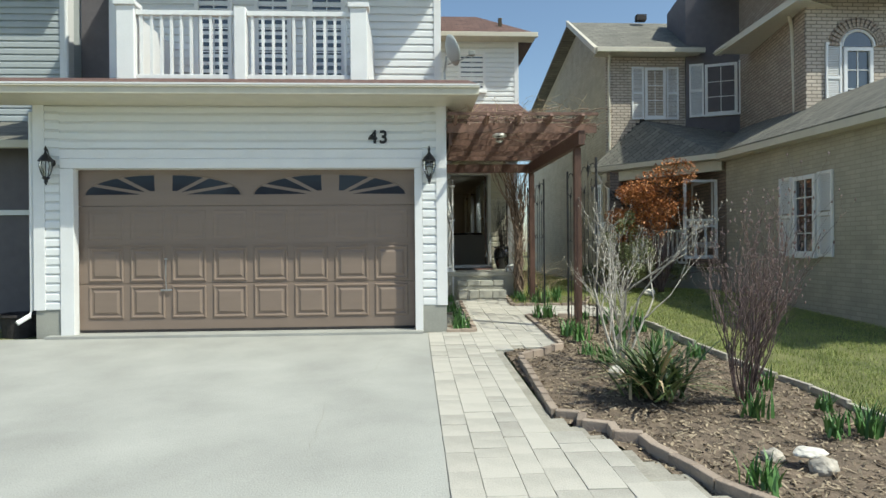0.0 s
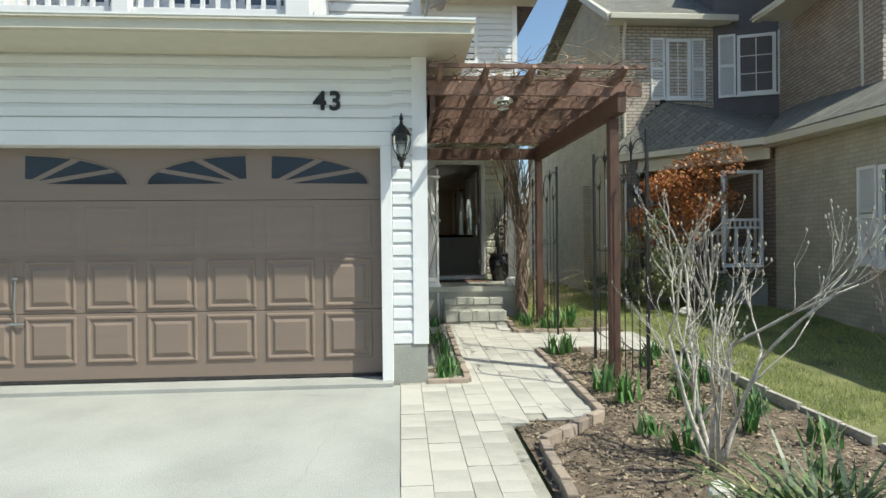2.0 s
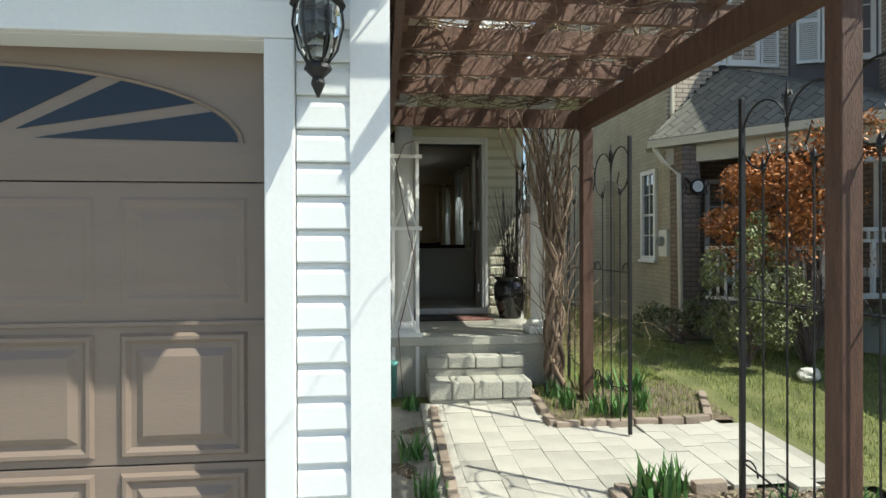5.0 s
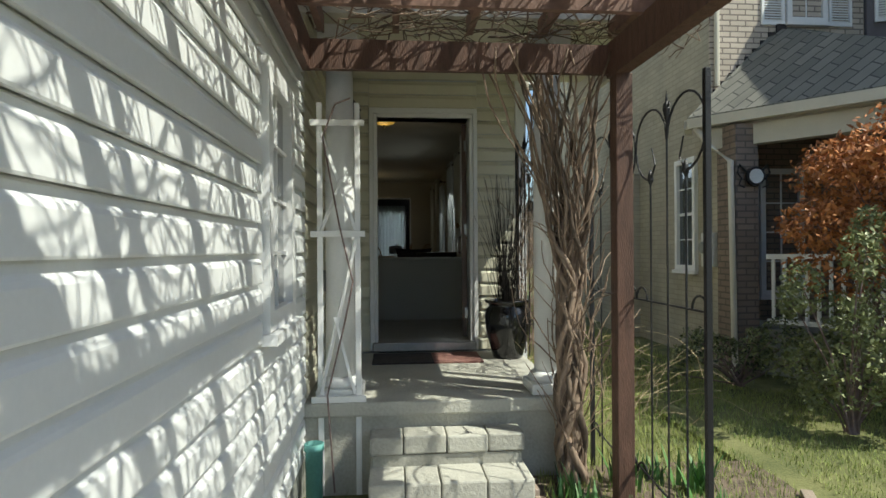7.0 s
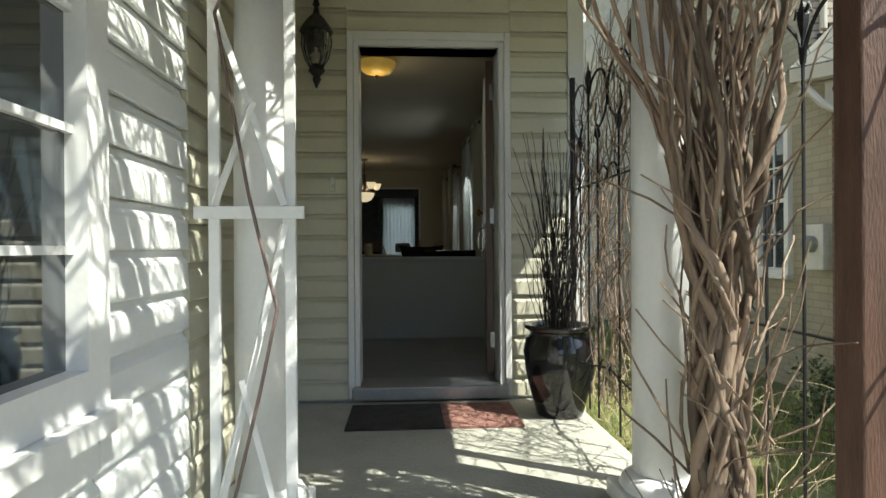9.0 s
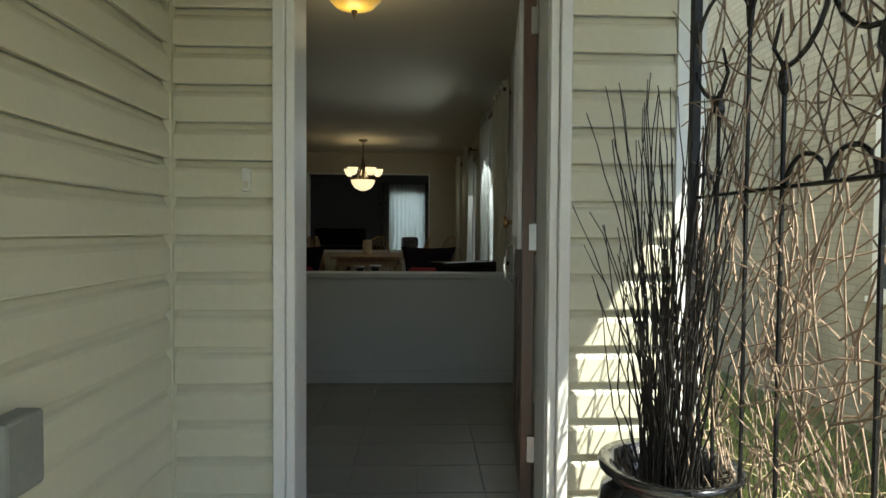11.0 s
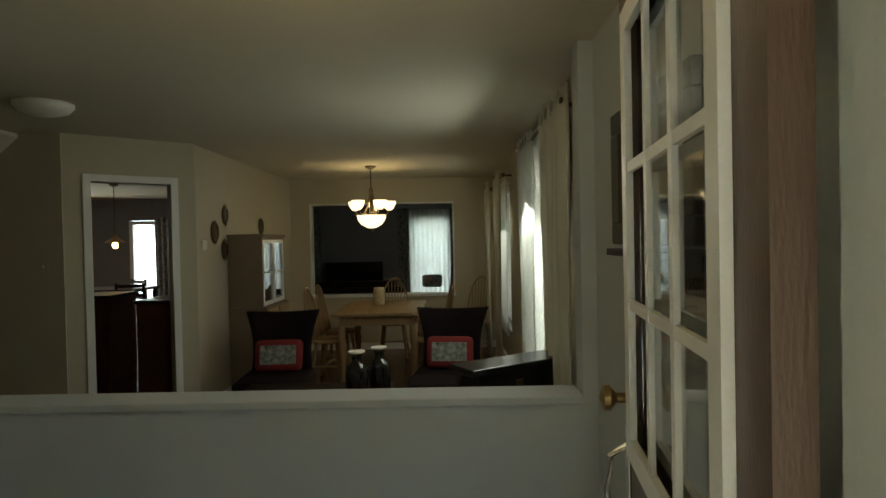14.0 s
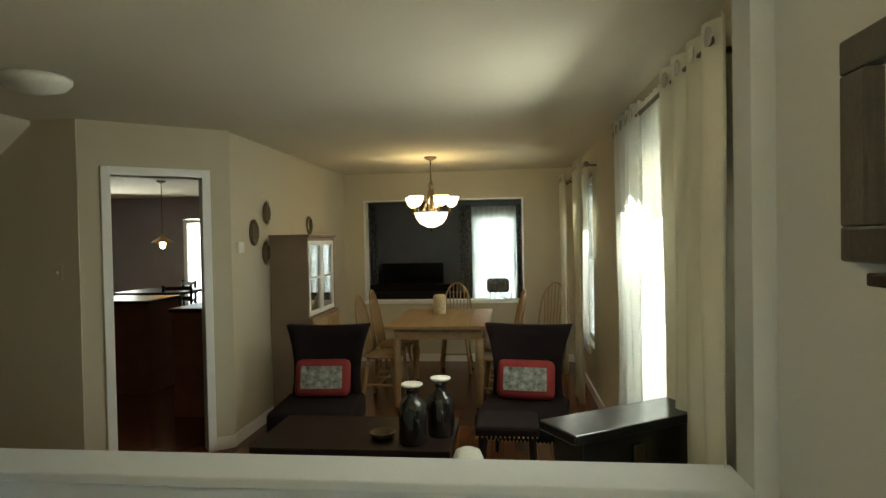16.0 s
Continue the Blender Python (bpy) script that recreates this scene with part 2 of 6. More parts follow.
PATTERN = mat("patterned_curtain", (0.06, 0.07, 0.09), 0.85, var=0.2, scale=16, bump=0.1, tint=(0.42, 0.42, 0.42))
LINEN = mat("pale_linen", (0.42, 0.40, 0.36), 0.9, bump=0.2)
SCREEN = mat("tv_screen", (0.008, 0.008, 0.01), 0.15, bump=0)
PICTURE = mat("faded_print", (0.45, 0.45, 0.40), 0.5, scale=5, var=0.3, bump=0)
FRAMEW = mat("dark_grey_frame", (0.05, 0.047, 0.04), 0.5, var=0.3, bump=0.2)
MIRROR = mat("mirror_silver", (0.85, 0.86, 0.86), 0.02, metal=1.0, var=0.0, bump=0)
MATRED = mat("red_doormat_weave", (0.24, 0.08, 0.07), 0.95, var=0.35, scale=12, bump=0.6, tint=(0.40, 0.22, 0.18))
MATDARK = mat("dark_doormat", (0.045, 0.04, 0.04), 0.95, var=0.4, scale=12, bump=0.6)
CABIN = mat("taupe_cabinet", (0.20, 0.145, 0.10), 0.5, var=0.1, bump=0.1)
# Brick darkened: the shade of the neighbour's recessed porch is in its colour.
BRICK_SHADED = brick_mat("shaded_recess_brick", (0.24, 0.18, 0.145), (0.31, 0.24, 0.19), (0.15, 0.125, 0.105))
CHERRY = mat("cherry_cabinet", (0.13, 0.05, 0.03), 0.4, var=0.2, bump=0.1)
for _m in (VELVET, DARKWOOD, CHERRY):
    _m.node_tree.nodes["Principled BSDF"].inputs["Specular IOR Level"].default_value = 0.15
PLASTIC = mat("white_plastic", (0.72, 0.72, 0.68), 0.4, bump=0)
GREYBOX = mat("grey_plastic", (0.26, 0.27, 0.25), 0.5, bump=0)
ROCK = mat("field_stone", (0.45, 0.41, 0.35), 0.9, var=0.3, scale=6, bump=0.8, fine=30)
WHITEROCK = mat("white_quartz", (0.72, 0.68, 0.60), 0.8, var=0.2, scale=6, bump=0.6, fine=30)


def sheer_mat():
    m = bpy.data.materials.new("sheer_curtain")
    m.use_nodes = True
    nt = m.node_tree
    out = nt.nodes["Material Output"]
    nt.nodes.remove(nt.nodes["Principled BSDF"])
    tl, df, mx = nt.nodes.new("ShaderNodeBsdfTranslucent"), nt.nodes.new("ShaderNodeBsdfDiffuse"), nt.nodes.new("ShaderNodeMixShader")
    tl.inputs[0].default_value, df.inputs[0].default_value = (0.88, 0.89, 0.88, 1), (0.75, 0.75, 0.72, 1)
    mx.inputs[0].default_value = 0.4
    nt.links.new(tl.outputs[0], mx.inputs[1])
    nt.links.new(df.outputs[0], mx.inputs[2])
    nt.links.new(mx.outputs[0], out.inputs[0])
    return m


SHEER = sheer_mat()
CURTAIN = mat("ivory_curtain", (0.72, 0.71, 0.60), 0.85, var=0.03, bump=0.15, fine=200)
_nt = CURTAIN.node_tree
_tl, _ms = _nt.nodes.new("ShaderNodeBsdfTranslucent"), _nt.nodes.new("ShaderNodeMixShader")
_tl.inputs[0].default_value, _ms.inputs[0].default_value = (0.80, 0.79, 0.68, 1), 0.25
_nt.links.new(_nt.nodes["Principled BSDF"].outputs[0], _ms.inputs[1])
_nt.links.new(_tl.outputs[0], _ms.inputs[2])
_nt.links.new(_ms.outputs[0], _nt.nodes["Material Output"].inputs[0])


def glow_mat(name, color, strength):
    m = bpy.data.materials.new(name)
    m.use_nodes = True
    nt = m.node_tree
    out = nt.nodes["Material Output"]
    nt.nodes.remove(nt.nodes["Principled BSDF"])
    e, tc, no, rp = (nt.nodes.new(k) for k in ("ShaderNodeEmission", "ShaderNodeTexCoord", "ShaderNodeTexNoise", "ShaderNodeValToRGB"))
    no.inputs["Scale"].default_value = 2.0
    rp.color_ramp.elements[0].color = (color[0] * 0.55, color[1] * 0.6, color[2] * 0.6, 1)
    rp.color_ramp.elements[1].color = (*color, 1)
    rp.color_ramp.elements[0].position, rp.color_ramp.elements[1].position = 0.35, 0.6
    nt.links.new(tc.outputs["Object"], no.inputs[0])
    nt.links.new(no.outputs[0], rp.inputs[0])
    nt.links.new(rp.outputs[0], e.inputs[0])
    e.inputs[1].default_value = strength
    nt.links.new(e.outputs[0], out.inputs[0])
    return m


# Emission stands in for the daylight outside the back windows.
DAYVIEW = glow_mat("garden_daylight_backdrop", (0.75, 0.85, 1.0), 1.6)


# ---------- mesh helpers ----------
def mesh_of(name, bm, material, smooth=False):
    me = bpy.data.meshes.new(name)
    bmesh.ops.recalc_face_normals(bm, faces=bm.faces)
    bm.to_mesh(me)
    bm.free()
    me.materials.append(material)
    if smooth:
        for p in me.polygons:
            p.use_smooth = True
    return me


def part(name, bm, material, parent, label="", smooth=False, kind=""):
    me = bm if isinstance(bm, bpy.types.Mesh) else mesh_of(name, bm, material, smooth)
    ob = new(name, me)
    ob.parent = parent
    return tagged(ob, label, kind=kind)


def structure(name, bm, material, smooth=False, kind="structure"):
    return tagged(new(name, mesh_of(name, bm, material, smooth)), kind=kind)


def thing(name, x, y, z, label, category, group="", turn=0.0):
    ob = new(name)
    ob.empty_display_size = 0.1
    ob.matrix_world = pose(x, y, z, 0, 0, turn)
    return tagged(ob, label, category, group)


def box(x0, x1, y0, y1, z0, z1, bm=None, bevel=0.0):
    bm = bm or bmesh.new()
    vs = [bm.verts.new((x, y, z)) for x in (x0, x1) for y in (y0, y1) for z in (z0, z1)]
    fs = [bm.faces.new([vs[i] for i in q]) for q in ((0, 1, 3, 2), (4, 6, 7, 5), (0, 4, 5, 1), (2, 3, 7, 6), (0, 2, 6, 4), (1, 5, 7, 3))]
    if bevel:
        es = {e for f in fs for e in f.edges}
        bmesh.ops.bevel(bm, geom=list(es), offset=bevel, segments=2, affect="EDGES", profile=0.5)
    return bm


def prism(points, z0, z1, bm=None):
    """An upright prism over the outline given in plan."""
    bm = bm or bmesh.new()
    a = [bm.verts.new((x, y, z0)) for x, y in points]
    b = [bm.verts.new((x, y, z1)) for x, y in points]
    n = len(points)
    bm.faces.new(a[::-1])
    bm.faces.new(b)
    for i in range(n):
        bm.faces.new((a[i], a[(i + 1) % n], b[(i + 1) % n], b[i]))
    return bm


def slab(corners, thick, bm=None):
    """A sloping board: four or more corners of its top, and its thickness downwards."""
    bm = bm or bmesh.new()
    a = [bm.verts.new(c) for c in corners]
    b = [bm.verts.new((c[0], c[1], c[2] - thick)) for c in corners]
    n = len(corners)
    bm.faces.new(a)
    bm.faces.new(b[::-1])
    for i in range(n):
        bm.faces.new((a[i], b[i], b[(i + 1) % n], a[(i + 1) % n]))
    return bm


def lathe(profile, n=24, bm=None, at=(0, 0, 0)):
    bm = bm or bmesh.new()
    rings = []
    for r, z in profile:
        rings.append([bm.verts.new((at[0] + r * math.cos(2 * math.pi * k / n), at[1] + r * math.sin(2 * math.pi * k / n), at[2] + z)) for k in range(n)])
    for a, b in zip(rings, rings[1:]):
        for k in range(n):
            bm.faces.new((a[k], a[(k + 1) % n], b[(k + 1) % n], b[k]))
    for ring, back in ((rings[0], True), (rings[-1], False)):
        bm.faces.new(ring[::-1] if back else ring)
    return bm


def tube(bm, pts, r0, r1=None, n=5):
    r1 = r0 if r1 is None else r1
    pts = [Vector(p) for p in pts]
    rings = []
    for i, p in enumerate(pts):
        d = (pts[min(i + 1, len(pts) - 1)] - pts[max(i - 1, 0)])
        d = d.normalized() if d.length else Vector((0, 0, 1))
        u = d.cross(Vector((0.31, 0.77, 0.55)) if abs(d.z) > 0.9 else Vector((0, 0, 1))).normalized()
        v = d.cross(u)
        r = r0 + (r1 - r0) * i / max(1, len(pts) - 1)
        rings.append([bm.verts.new(p + u * r * math.cos(2 * math.pi * k / n) + v * r * math.sin(2 * math.pi * k / n)) for k in range(n)])
    for a, b in zip(rings, rings[1:]):
        for k in range(n):
            bm.faces.new((a[k], a[(k + 1) % n], b[(k + 1) % n], b[k]))
    bm.faces.new(rings[0][::-1])
    bm.faces.new(rings[-1])
    return bm


def arc(cx, cz, r, a0, a1, n=10, x=0.0):
    """Points of an arc in the plane across x."""
    return [(x, cx + r * math.cos(radians(a0 + (a1 - a0) * i / n)), cz + r * math.sin(radians(a0 + (a1 - a0) * i / n))) for i in range(n + 1)]


def leaf_blade(bm, base, lean, height, width, bend, turn, seg=4):
    """A strap leaf that rises and bends over."""
    prev = None
    side = Vector((-math.sin(turn), math.cos(turn), 0))
    out = Vector((math.cos(turn), math.sin(turn), 0))
    p, a = Vector(base), lean
    for i in range(seg + 1):
        w = width * (1 - (i / seg) ** 2) * 0.5 + 0.0006
        pair = (bm.verts.new(p + side * w), bm.verts.new(p - side * w))
        if prev:
            bm.faces.new((prev[0], prev[1], pair[1], pair[0]))
        prev = pair
        p = p + (out * math.sin(a) + Vector((0, 0, 1)) * math.cos(a)) * (height / seg)
        a += bend / seg
    return bm


def ground_z(x, y):
    """Height of the ground, which rises gently towards the porch."""
    key = [(-30, -1.2), (-8.6, -0.40), (-4, -0.235), (-1.76, -0.165), (0, -0.08), (1.35, -0.03), (2.5, 0.03), (3.2, 0.12), (60, 0.25)]
    for (a, za), (b, zb) in zip(key, key[1:]):
        if y <= b:
            return za + (zb - za) * max(0, (y - a)) / (b - a)
    return key[-1][1]


def sheet(x0, x1, y0, y1, nx, ny, lift=0.0, rough=0.0, bm=None, inside=None):
    bm = bm or bmesh.new()
    grid = {}
    for i in range(nx + 1):
        for j in range(ny + 1):
            x, y = x0 + (x1 - x0) * i / nx, y0 + (y1 - y0) * j / ny
            grid[i, j] = bm.verts.new((x, y, ground_z(x, y) + lift + rough * noise.noise(Vector((x * 3, y * 3, 0)))))
    for i in range(nx):
        for j in range(ny):
            if inside is None or inside(x0 + (x1 - x0) * (i + 0.5) / nx, y0 + (y1 - y0) * (j + 0.5) / ny):
                bm.faces.new((grid[i, j], grid[i + 1, j], grid[i + 1, j + 1], grid[i, j + 1]))
    return bm


COURSE = 0.1275
BOARDS = {}


def board_mesh(length, material):
    key = (round(length, 3), material.name)
    if key not in BOARDS:
        bm = bmesh.new()
        prof = [(0.0, 0.004), (0.023, 0.0), (0.025, 0.006), (0.022, COURSE * 0.66), (0.017, COURSE * 0.75), (0.008, COURSE * 0.83), (0.004, COURSE - 0.006), (0.0, COURSE)]
        a = [bm.verts.new((0, -o, z)) for o, z in prof]
        b = [bm.verts.new((length, -o, z)) for o, z in prof]
        bm.faces.new(a[::-1])
        bm.faces.new(b)
        for i in range(len(prof) - 1):
            bm.faces.new((a[i], a[i + 1], b[i + 1], b[i]))
        BOARDS[key] = mesh_of("siding_board", bm, material)
    return BOARDS[key]


def siding(parent, x, y, z0, z1, length, turn, material):
    """Lapped boards from z0 to z1; turn 0 faces -y and runs along +x, 90 faces +x and runs along +y."""
    z = z0
    while z < z1 - 0.02:
        ob = new("siding_board", board_mesh(length, material))
        ob.parent = parent
        h = min(COURSE, z1 - z)
        ob.matrix_local = pose(x, y, z, 0, 0, turn) @ Matrix.Diagonal((1, 1, h / COURSE, 1))
        z += COURSE


def window(name, w, h, x, y, z, turn, cols, rows, frame_mat=None, glass=None, trim=0.07, sill=True, muntin=0.018, split=False):
    """A window of structure kind: z is its bottom; faces -y at turn 0."""
    frame_mat, glass = frame_mat or TRIM, glass or DARKGLASS
    root = new(name)
    root.matrix_world = pose(x, y, z, 0, 0, turn)
    tagged(root, kind="structure")
    bm = bmesh.new()
    for a in ((0, trim, 0, h), (w - trim, w, 0, h), (trim, w - trim, 0, trim), (trim, w - trim, h - trim, h)):
        box(a[0], a[1], -0.035, 0.05, a[2], a[3], bm)
    part("window_frame", bm, frame_mat, root)
    part("pane", box(trim, w - trim, 0.012, 0.020, trim, h - trim), glass, root)
    bm = bmesh.new()
    for i in range(1, cols):
        cx = trim + (w - 2 * trim) * i / cols
        box(cx - muntin / 2, cx + muntin / 2, -0.004, 0.011, trim, h - trim, bm)
    for j in range(1, rows):
        cz = trim + (h - 2 * trim) * j / rows
        box(trim, w - trim, -0.006, 0.010, cz - muntin / 2 * (2.4 if split and j * 2 == rows else 1), cz + muntin / 2 * (2.4 if split and j * 2 == rows else 1), bm)
    part("muntins", bm, frame_mat, root)
    if sill:
        part("window_sill", box(-0.03, w + 0.03, -0.07, 0.0, -0.05, -0.002), frame_mat, root)
    return root


def shutter(x, y, z, w, h, turn, label="white louvred window shutter on the brick wall"):
    t = thing("shutter", x, y, z, label, "shutter", "window shutters", turn)
    bm = bmesh.new()
    for a in ((0, 0.04, 0, h), (w - 0.04, w, 0, h), (0.04, w - 0.04, 0, 0.05), (0.04, w - 0.04, h - 0.05, h), (0.04, w - 0.04, h / 2 - 0.03, h / 2 + 0.03)):
        box(a[0], a[1], -0.04, 0.0, a[2], a[3], bm)
    part("shutter_frame", bm, TRIM, t)
    bm = bmesh.new()
    z2 = 0.06
    while z2 < h - 0.07:
        if abs(z2 - h / 2) > 0.04:
            slab([(0.04, -0.03, z2), (w - 0.04, -0.03, z2), (w - 0.04, -0.005, z2 + 0.03), (0.04, -0.005, z2 + 0.03)], 0.006, bm)
        z2 += 0.035
    part("louvres", bm, TRIM, t)
    return t


# ---------- ground ----------
def in_bed(x, y):
    if y < -1.1:
        left = 0.66 + max(0.0, (-3.85 - y)) * 0.42
        return left < x < 3.17
    return 1.42 < x < 2.98 and y < 1.3


def on_path(x, y):
    return -0.27 < x < 1.41 and y < 3.0


structure("ground", sheet(-60, 80, -40, 120, 70, 160, -0.06, 0.0), LAWN)
structure("driveway", sheet(-6.3, -0.28, -30, -0.10, 12, 60, -0.005), CONCRETE)
structure("garage_apron", box(-5.6, -0.35, -0.16, 0.26, -0.3, -0.052, bevel=0.004), CONCRETE)
rnd = random.Random(19)
for crack in (((-3.3, -0.66), (-2.2, -0.5), (-1.3, -0.34), (-0.5, -0.40)), ((-0.62, -0.25), (-0.80, -1.2), (-0.92, -2.2), (-1.25, -3.4), (-1.2, -4.6))):
    bm = bmesh.new()
    prev = None
    for (xa, ya), (xb, yb) in zip(crack, crack[1:]):
        for q in range(9):
            x, y = xa + (xb - xa) * q / 9 + rnd.uniform(-0.02, 0.02), ya + (yb - ya) * q / 9 + rnd.uniform(-0.02, 0.02)
            w = rnd.uniform(0.001, 0.004)
            pair = [bm.verts.new((x + k * w, y + k * w, ground_z(x, y) - 0.001)) for k in (-1, 1)]
            if prev:
                bm.faces.new((prev[0], prev[1], pair[1], pair[0]))
            prev = pair
    structure("driveway_crack", bm, FOUND)
structure("road", box(-60, 60, -46, -30, -1.5, -1.16), CONCRETE)
structure("planting_bed", sheet(0.6, 3.18, -9.5, 1.3, 49, 216, -0.03, 0.03, None, in_bed), MULCH, True)
structure("planting_bed_corner", sheet(1.42, 3.0, 2.45, 3.6, 16, 12, 0.0, 0.02), MULCH, True)
structure("planting_strip", sheet(0.02, 0.42, -0.05, 2.9, 6, 40, -0.02, 0.02), MULCH, True)
structure("lawn", sheet(2.96, 6.6, -9.5, 5.6, 33, 90, -0.02, 0.02, None, lambda x, y: x > 3.17 or y > 1.3), LAWN, True)
structure("side_path", sheet(1.42, 3.1, 1.32, 2.42, 3, 3, -0.012), PAVER)

# ---------- own house: walls ----------
garage = new("garage_wall")
tagged(garage, kind="structure")
part("foundation", box(-5.8, -5.46, 0.0, 0.2, -0.6, 0.30), FOUND, garage)
part("foundation", box(-0.37, 0.0, -0.012, 0.2, -0.6, 0.30), FOUND, garage)
bm = bmesh.new()
for a in ((-5.8, -5.30, -0.3, 3.2), (-0.42, -0.02, -0.3, 3.2), (-5.30, -0.42, 2.30, 3.2)):
    box(a[0], a[1], 0.01, 0.26 if a[2] < 0 else 0.155, a[2], a[3], bm)
part("wall_core", bm, WHITE, garage)
part("corner_board", box(-0.14, 0.012, -0.026, 0.16, 0.305, 3.2), TRIM, garage)
part("corner_board", box(-5.812, -5.66, -0.026, 0.16, 0.305, 3.2), TRIM, garage)
siding(garage, -5.658, 0.008, 0.31, 3.2, 0.20, 0, WHITE)
siding(garage, -0.34, 0.008, 0.31, 3.2, 0.20, 0, WHITE)
siding(garage, -5.458, 0.008, 2.585, 3.2, 5.118, 0, WHITE)
part("door_trim", box(-5.45, -5.262, -0.03, 0.10, -0.07, 2.30, bevel=0.006), TRIM, garage)
part("door_trim", box(-0.458, -0.345, -0.03, 0.10, -0.07, 2.30, bevel=0.006), TRIM, garage)
part("door_trim", box(-5.45, -0.345, -0.032, 0.10, 2.302, 2.44, bevel=0.006), TRIM, garage)
part("door_trim", box(-5.46, -0.335, -0.022, 0.06, 2.442, 2.575, bevel=0.006), TRIM, garage)

side = new("side_wall")
tagged(side, kind="structure")
bm = bmesh.new()
for a in ((0.165, 2.36, 0.15, 3.2), (2.86, 5.24, 0.15, 3.2), (2.36, 2.86, 0.15, 1.28), (2.36, 2.86, 2.36, 3.2)):
    box(-0.2, -0.035, a[0], a[1], a[2], a[3], bm)
part("wall_core", bm, WHITE, side)
part("foundation", box(-0.2, -0.022, 0.16, 3.5, -0.6, 0.30), FOUND, side)
siding(side, -0.03, 0.165, 0.31, 3.2, 2.10, 90, WHITE)
siding(side, -0.03, 2.27, 0.31, 1.20, 0.68, 90, WHITE)
siding(side, -0.03, 2.27, 2.47, 3.2, 0.68, 90, WHITE)
siding(side, -0.03, 2.955, 0.31, 3.2, 0.55, 90, WHITE)
siding(side, -0.03, 3.51, 0.65, 3.2, 1.70, 90, CREAM)
w1 = window("window_side", 0.66, 1.20, -0.012, 2.28, 1.24, 90, 2, 4, trim=0.09)

doorw = new("door_wall")
tagged(doorw, kind="structure")
bm = bmesh.new()
for a in ((-0.02, 0.405, 0.2, 3.2), (1.275, 1.80, 0.2, 3.2), (0.405, 1.275, 2.84, 3.2)):
    box(a[0], a[1], 5.25, 5.42, a[2], a[3], bm)
part("wall_core", bm, FOYERP, doorw)
siding(doorw, 0.0, 5.245, 0.65, 3.2, 0.332, 0, CREAM)
siding(doorw, 1.352, 5.245, 0.65, 3.2, 0.365, 0, CREAM)
siding(doorw, 0.334, 5.245, 2.93, 3.2, 1.016, 0, CREAM)
part("corner_board", box(-0.028, 0.0, 5.205, 5.245, 0.65, 3.2), CREAM, doorw)
part("corner_board", box(1.72, 1.82, 5.215, 5.44, 0.3, 3.2), TRIM, doorw)
for x0, x1 in ((0.335, 0.375), (1.31, 1.35)):
    part("door_casing", box(x0, x1, 5.20, 5.26, 0.66, 2.925, bevel=0.005), TRIM, doorw)
for x0, x1 in ((0.377, 0.407), (1.278, 1.308)):
    part("door_jamb", box(x0, x1, 5.215, 5.42, 0.70, 2.87, bevel=0.004), TRIM, doorw)
part("door_casing", box(0.375, 1.31, 5.20, 5.26, 2.875, 2.925, bevel=0.005), TRIM, doorw)
part("door_jamb", box(0.407, 1.278, 5.215, 5.42, 2.84, 2.873), TRIM, doorw)
part("threshold", box(0.36, 1.325, 5.16, 5.44, 0.655, 0.735, bevel=0.008), STEEL, doorw)
structure("porch_ceiling", box(-0.2, 2.36, 3.30, 5.25, 3.205, 3.30), CREAM)
structure("porch_fascia", box(-0.02, 2.40, 3.26, 3.30, 3.02, 3.32), FASCIA)
structure("porch_fascia_side", box(2.36, 2.40, 3.30, 5.6, 3.02, 3.32), FASCIA)
structure("porch_roof", slab([(-0.2, 3.1, 3.35), (2.45, 3.1, 3.35), (2.3, 6.75, 4.9), (-0.2, 6.75, 4.9)], 0.04), SHINGLE_R)

# eaves of the garage
structure("garage_soffit", box(-6.35, 0.38, -0.62, 0.0, 3.195, 3.215), GUTTER)
structure("garage_soffit_side", box(0.0, 0.38, 0.0, 3.05, 3.195, 3.215), GUTTER)
bm = box(-6.40, 0.42, -0.67, -0.62, 3.20, 3.31)
box(-6.40, 0.43, -0.70, -0.62, 3.29, 3.33, bm)
box(0.38, 0.42, -0.62, 3.05, 3.20, 3.31, bm)
structure("gutter", bm, GUTTER)
structure("gutter_lip", box(-6.40, 0.43, -0.705, -0.70, 3.315, 3.335), TRIM)
bm = slab([(-6.4, -0.66, 3.345), (0.42, -0.66, 3.345), (0.32, -0.14, 3.545), (-6.4, -0.14, 3.545)], 0.04)
slab([(-6.4, -0.14, 3.544), (0.32, -0.14, 3.544), (0.0, 1.45, 3.86), (-6.4, 1.45, 3.86)], 0.04, bm)
structure("garage_roof", bm, SHINGLE_R)
structure("garage_roof_side", slab([(0.42, -0.66, 3.344), (0.42, 3.1, 3.344), (0.0, 3.1, 3.74), (0.0, 1.45, 3.855)], 0.03), SHINGLE_R)

# upper storey behind the balcony
upper = new("upper_wall")
tagged(upper, kind="structure")
part("wall_core", box(-5.45, -0.01, 1.51, 1.7, 3.5, 6.3), WHITE, upper)
siding(upper, -5.35, 1.505, 3.6, 6.3, 5.25, 0, WHITE)
part("corner_board", box(-0.10, 0.02, 1.47, 1.62, 3.6, 6.3), TRIM, upper)
part("corner_board", box(-5.50, -5.34, 1.47, 1.62, 3.6, 6.3), TRIM, upper)
structure("upper_side", box(-0.15, 0.0, 1.62, 6.75, 3.5, 6.3), CREAM)
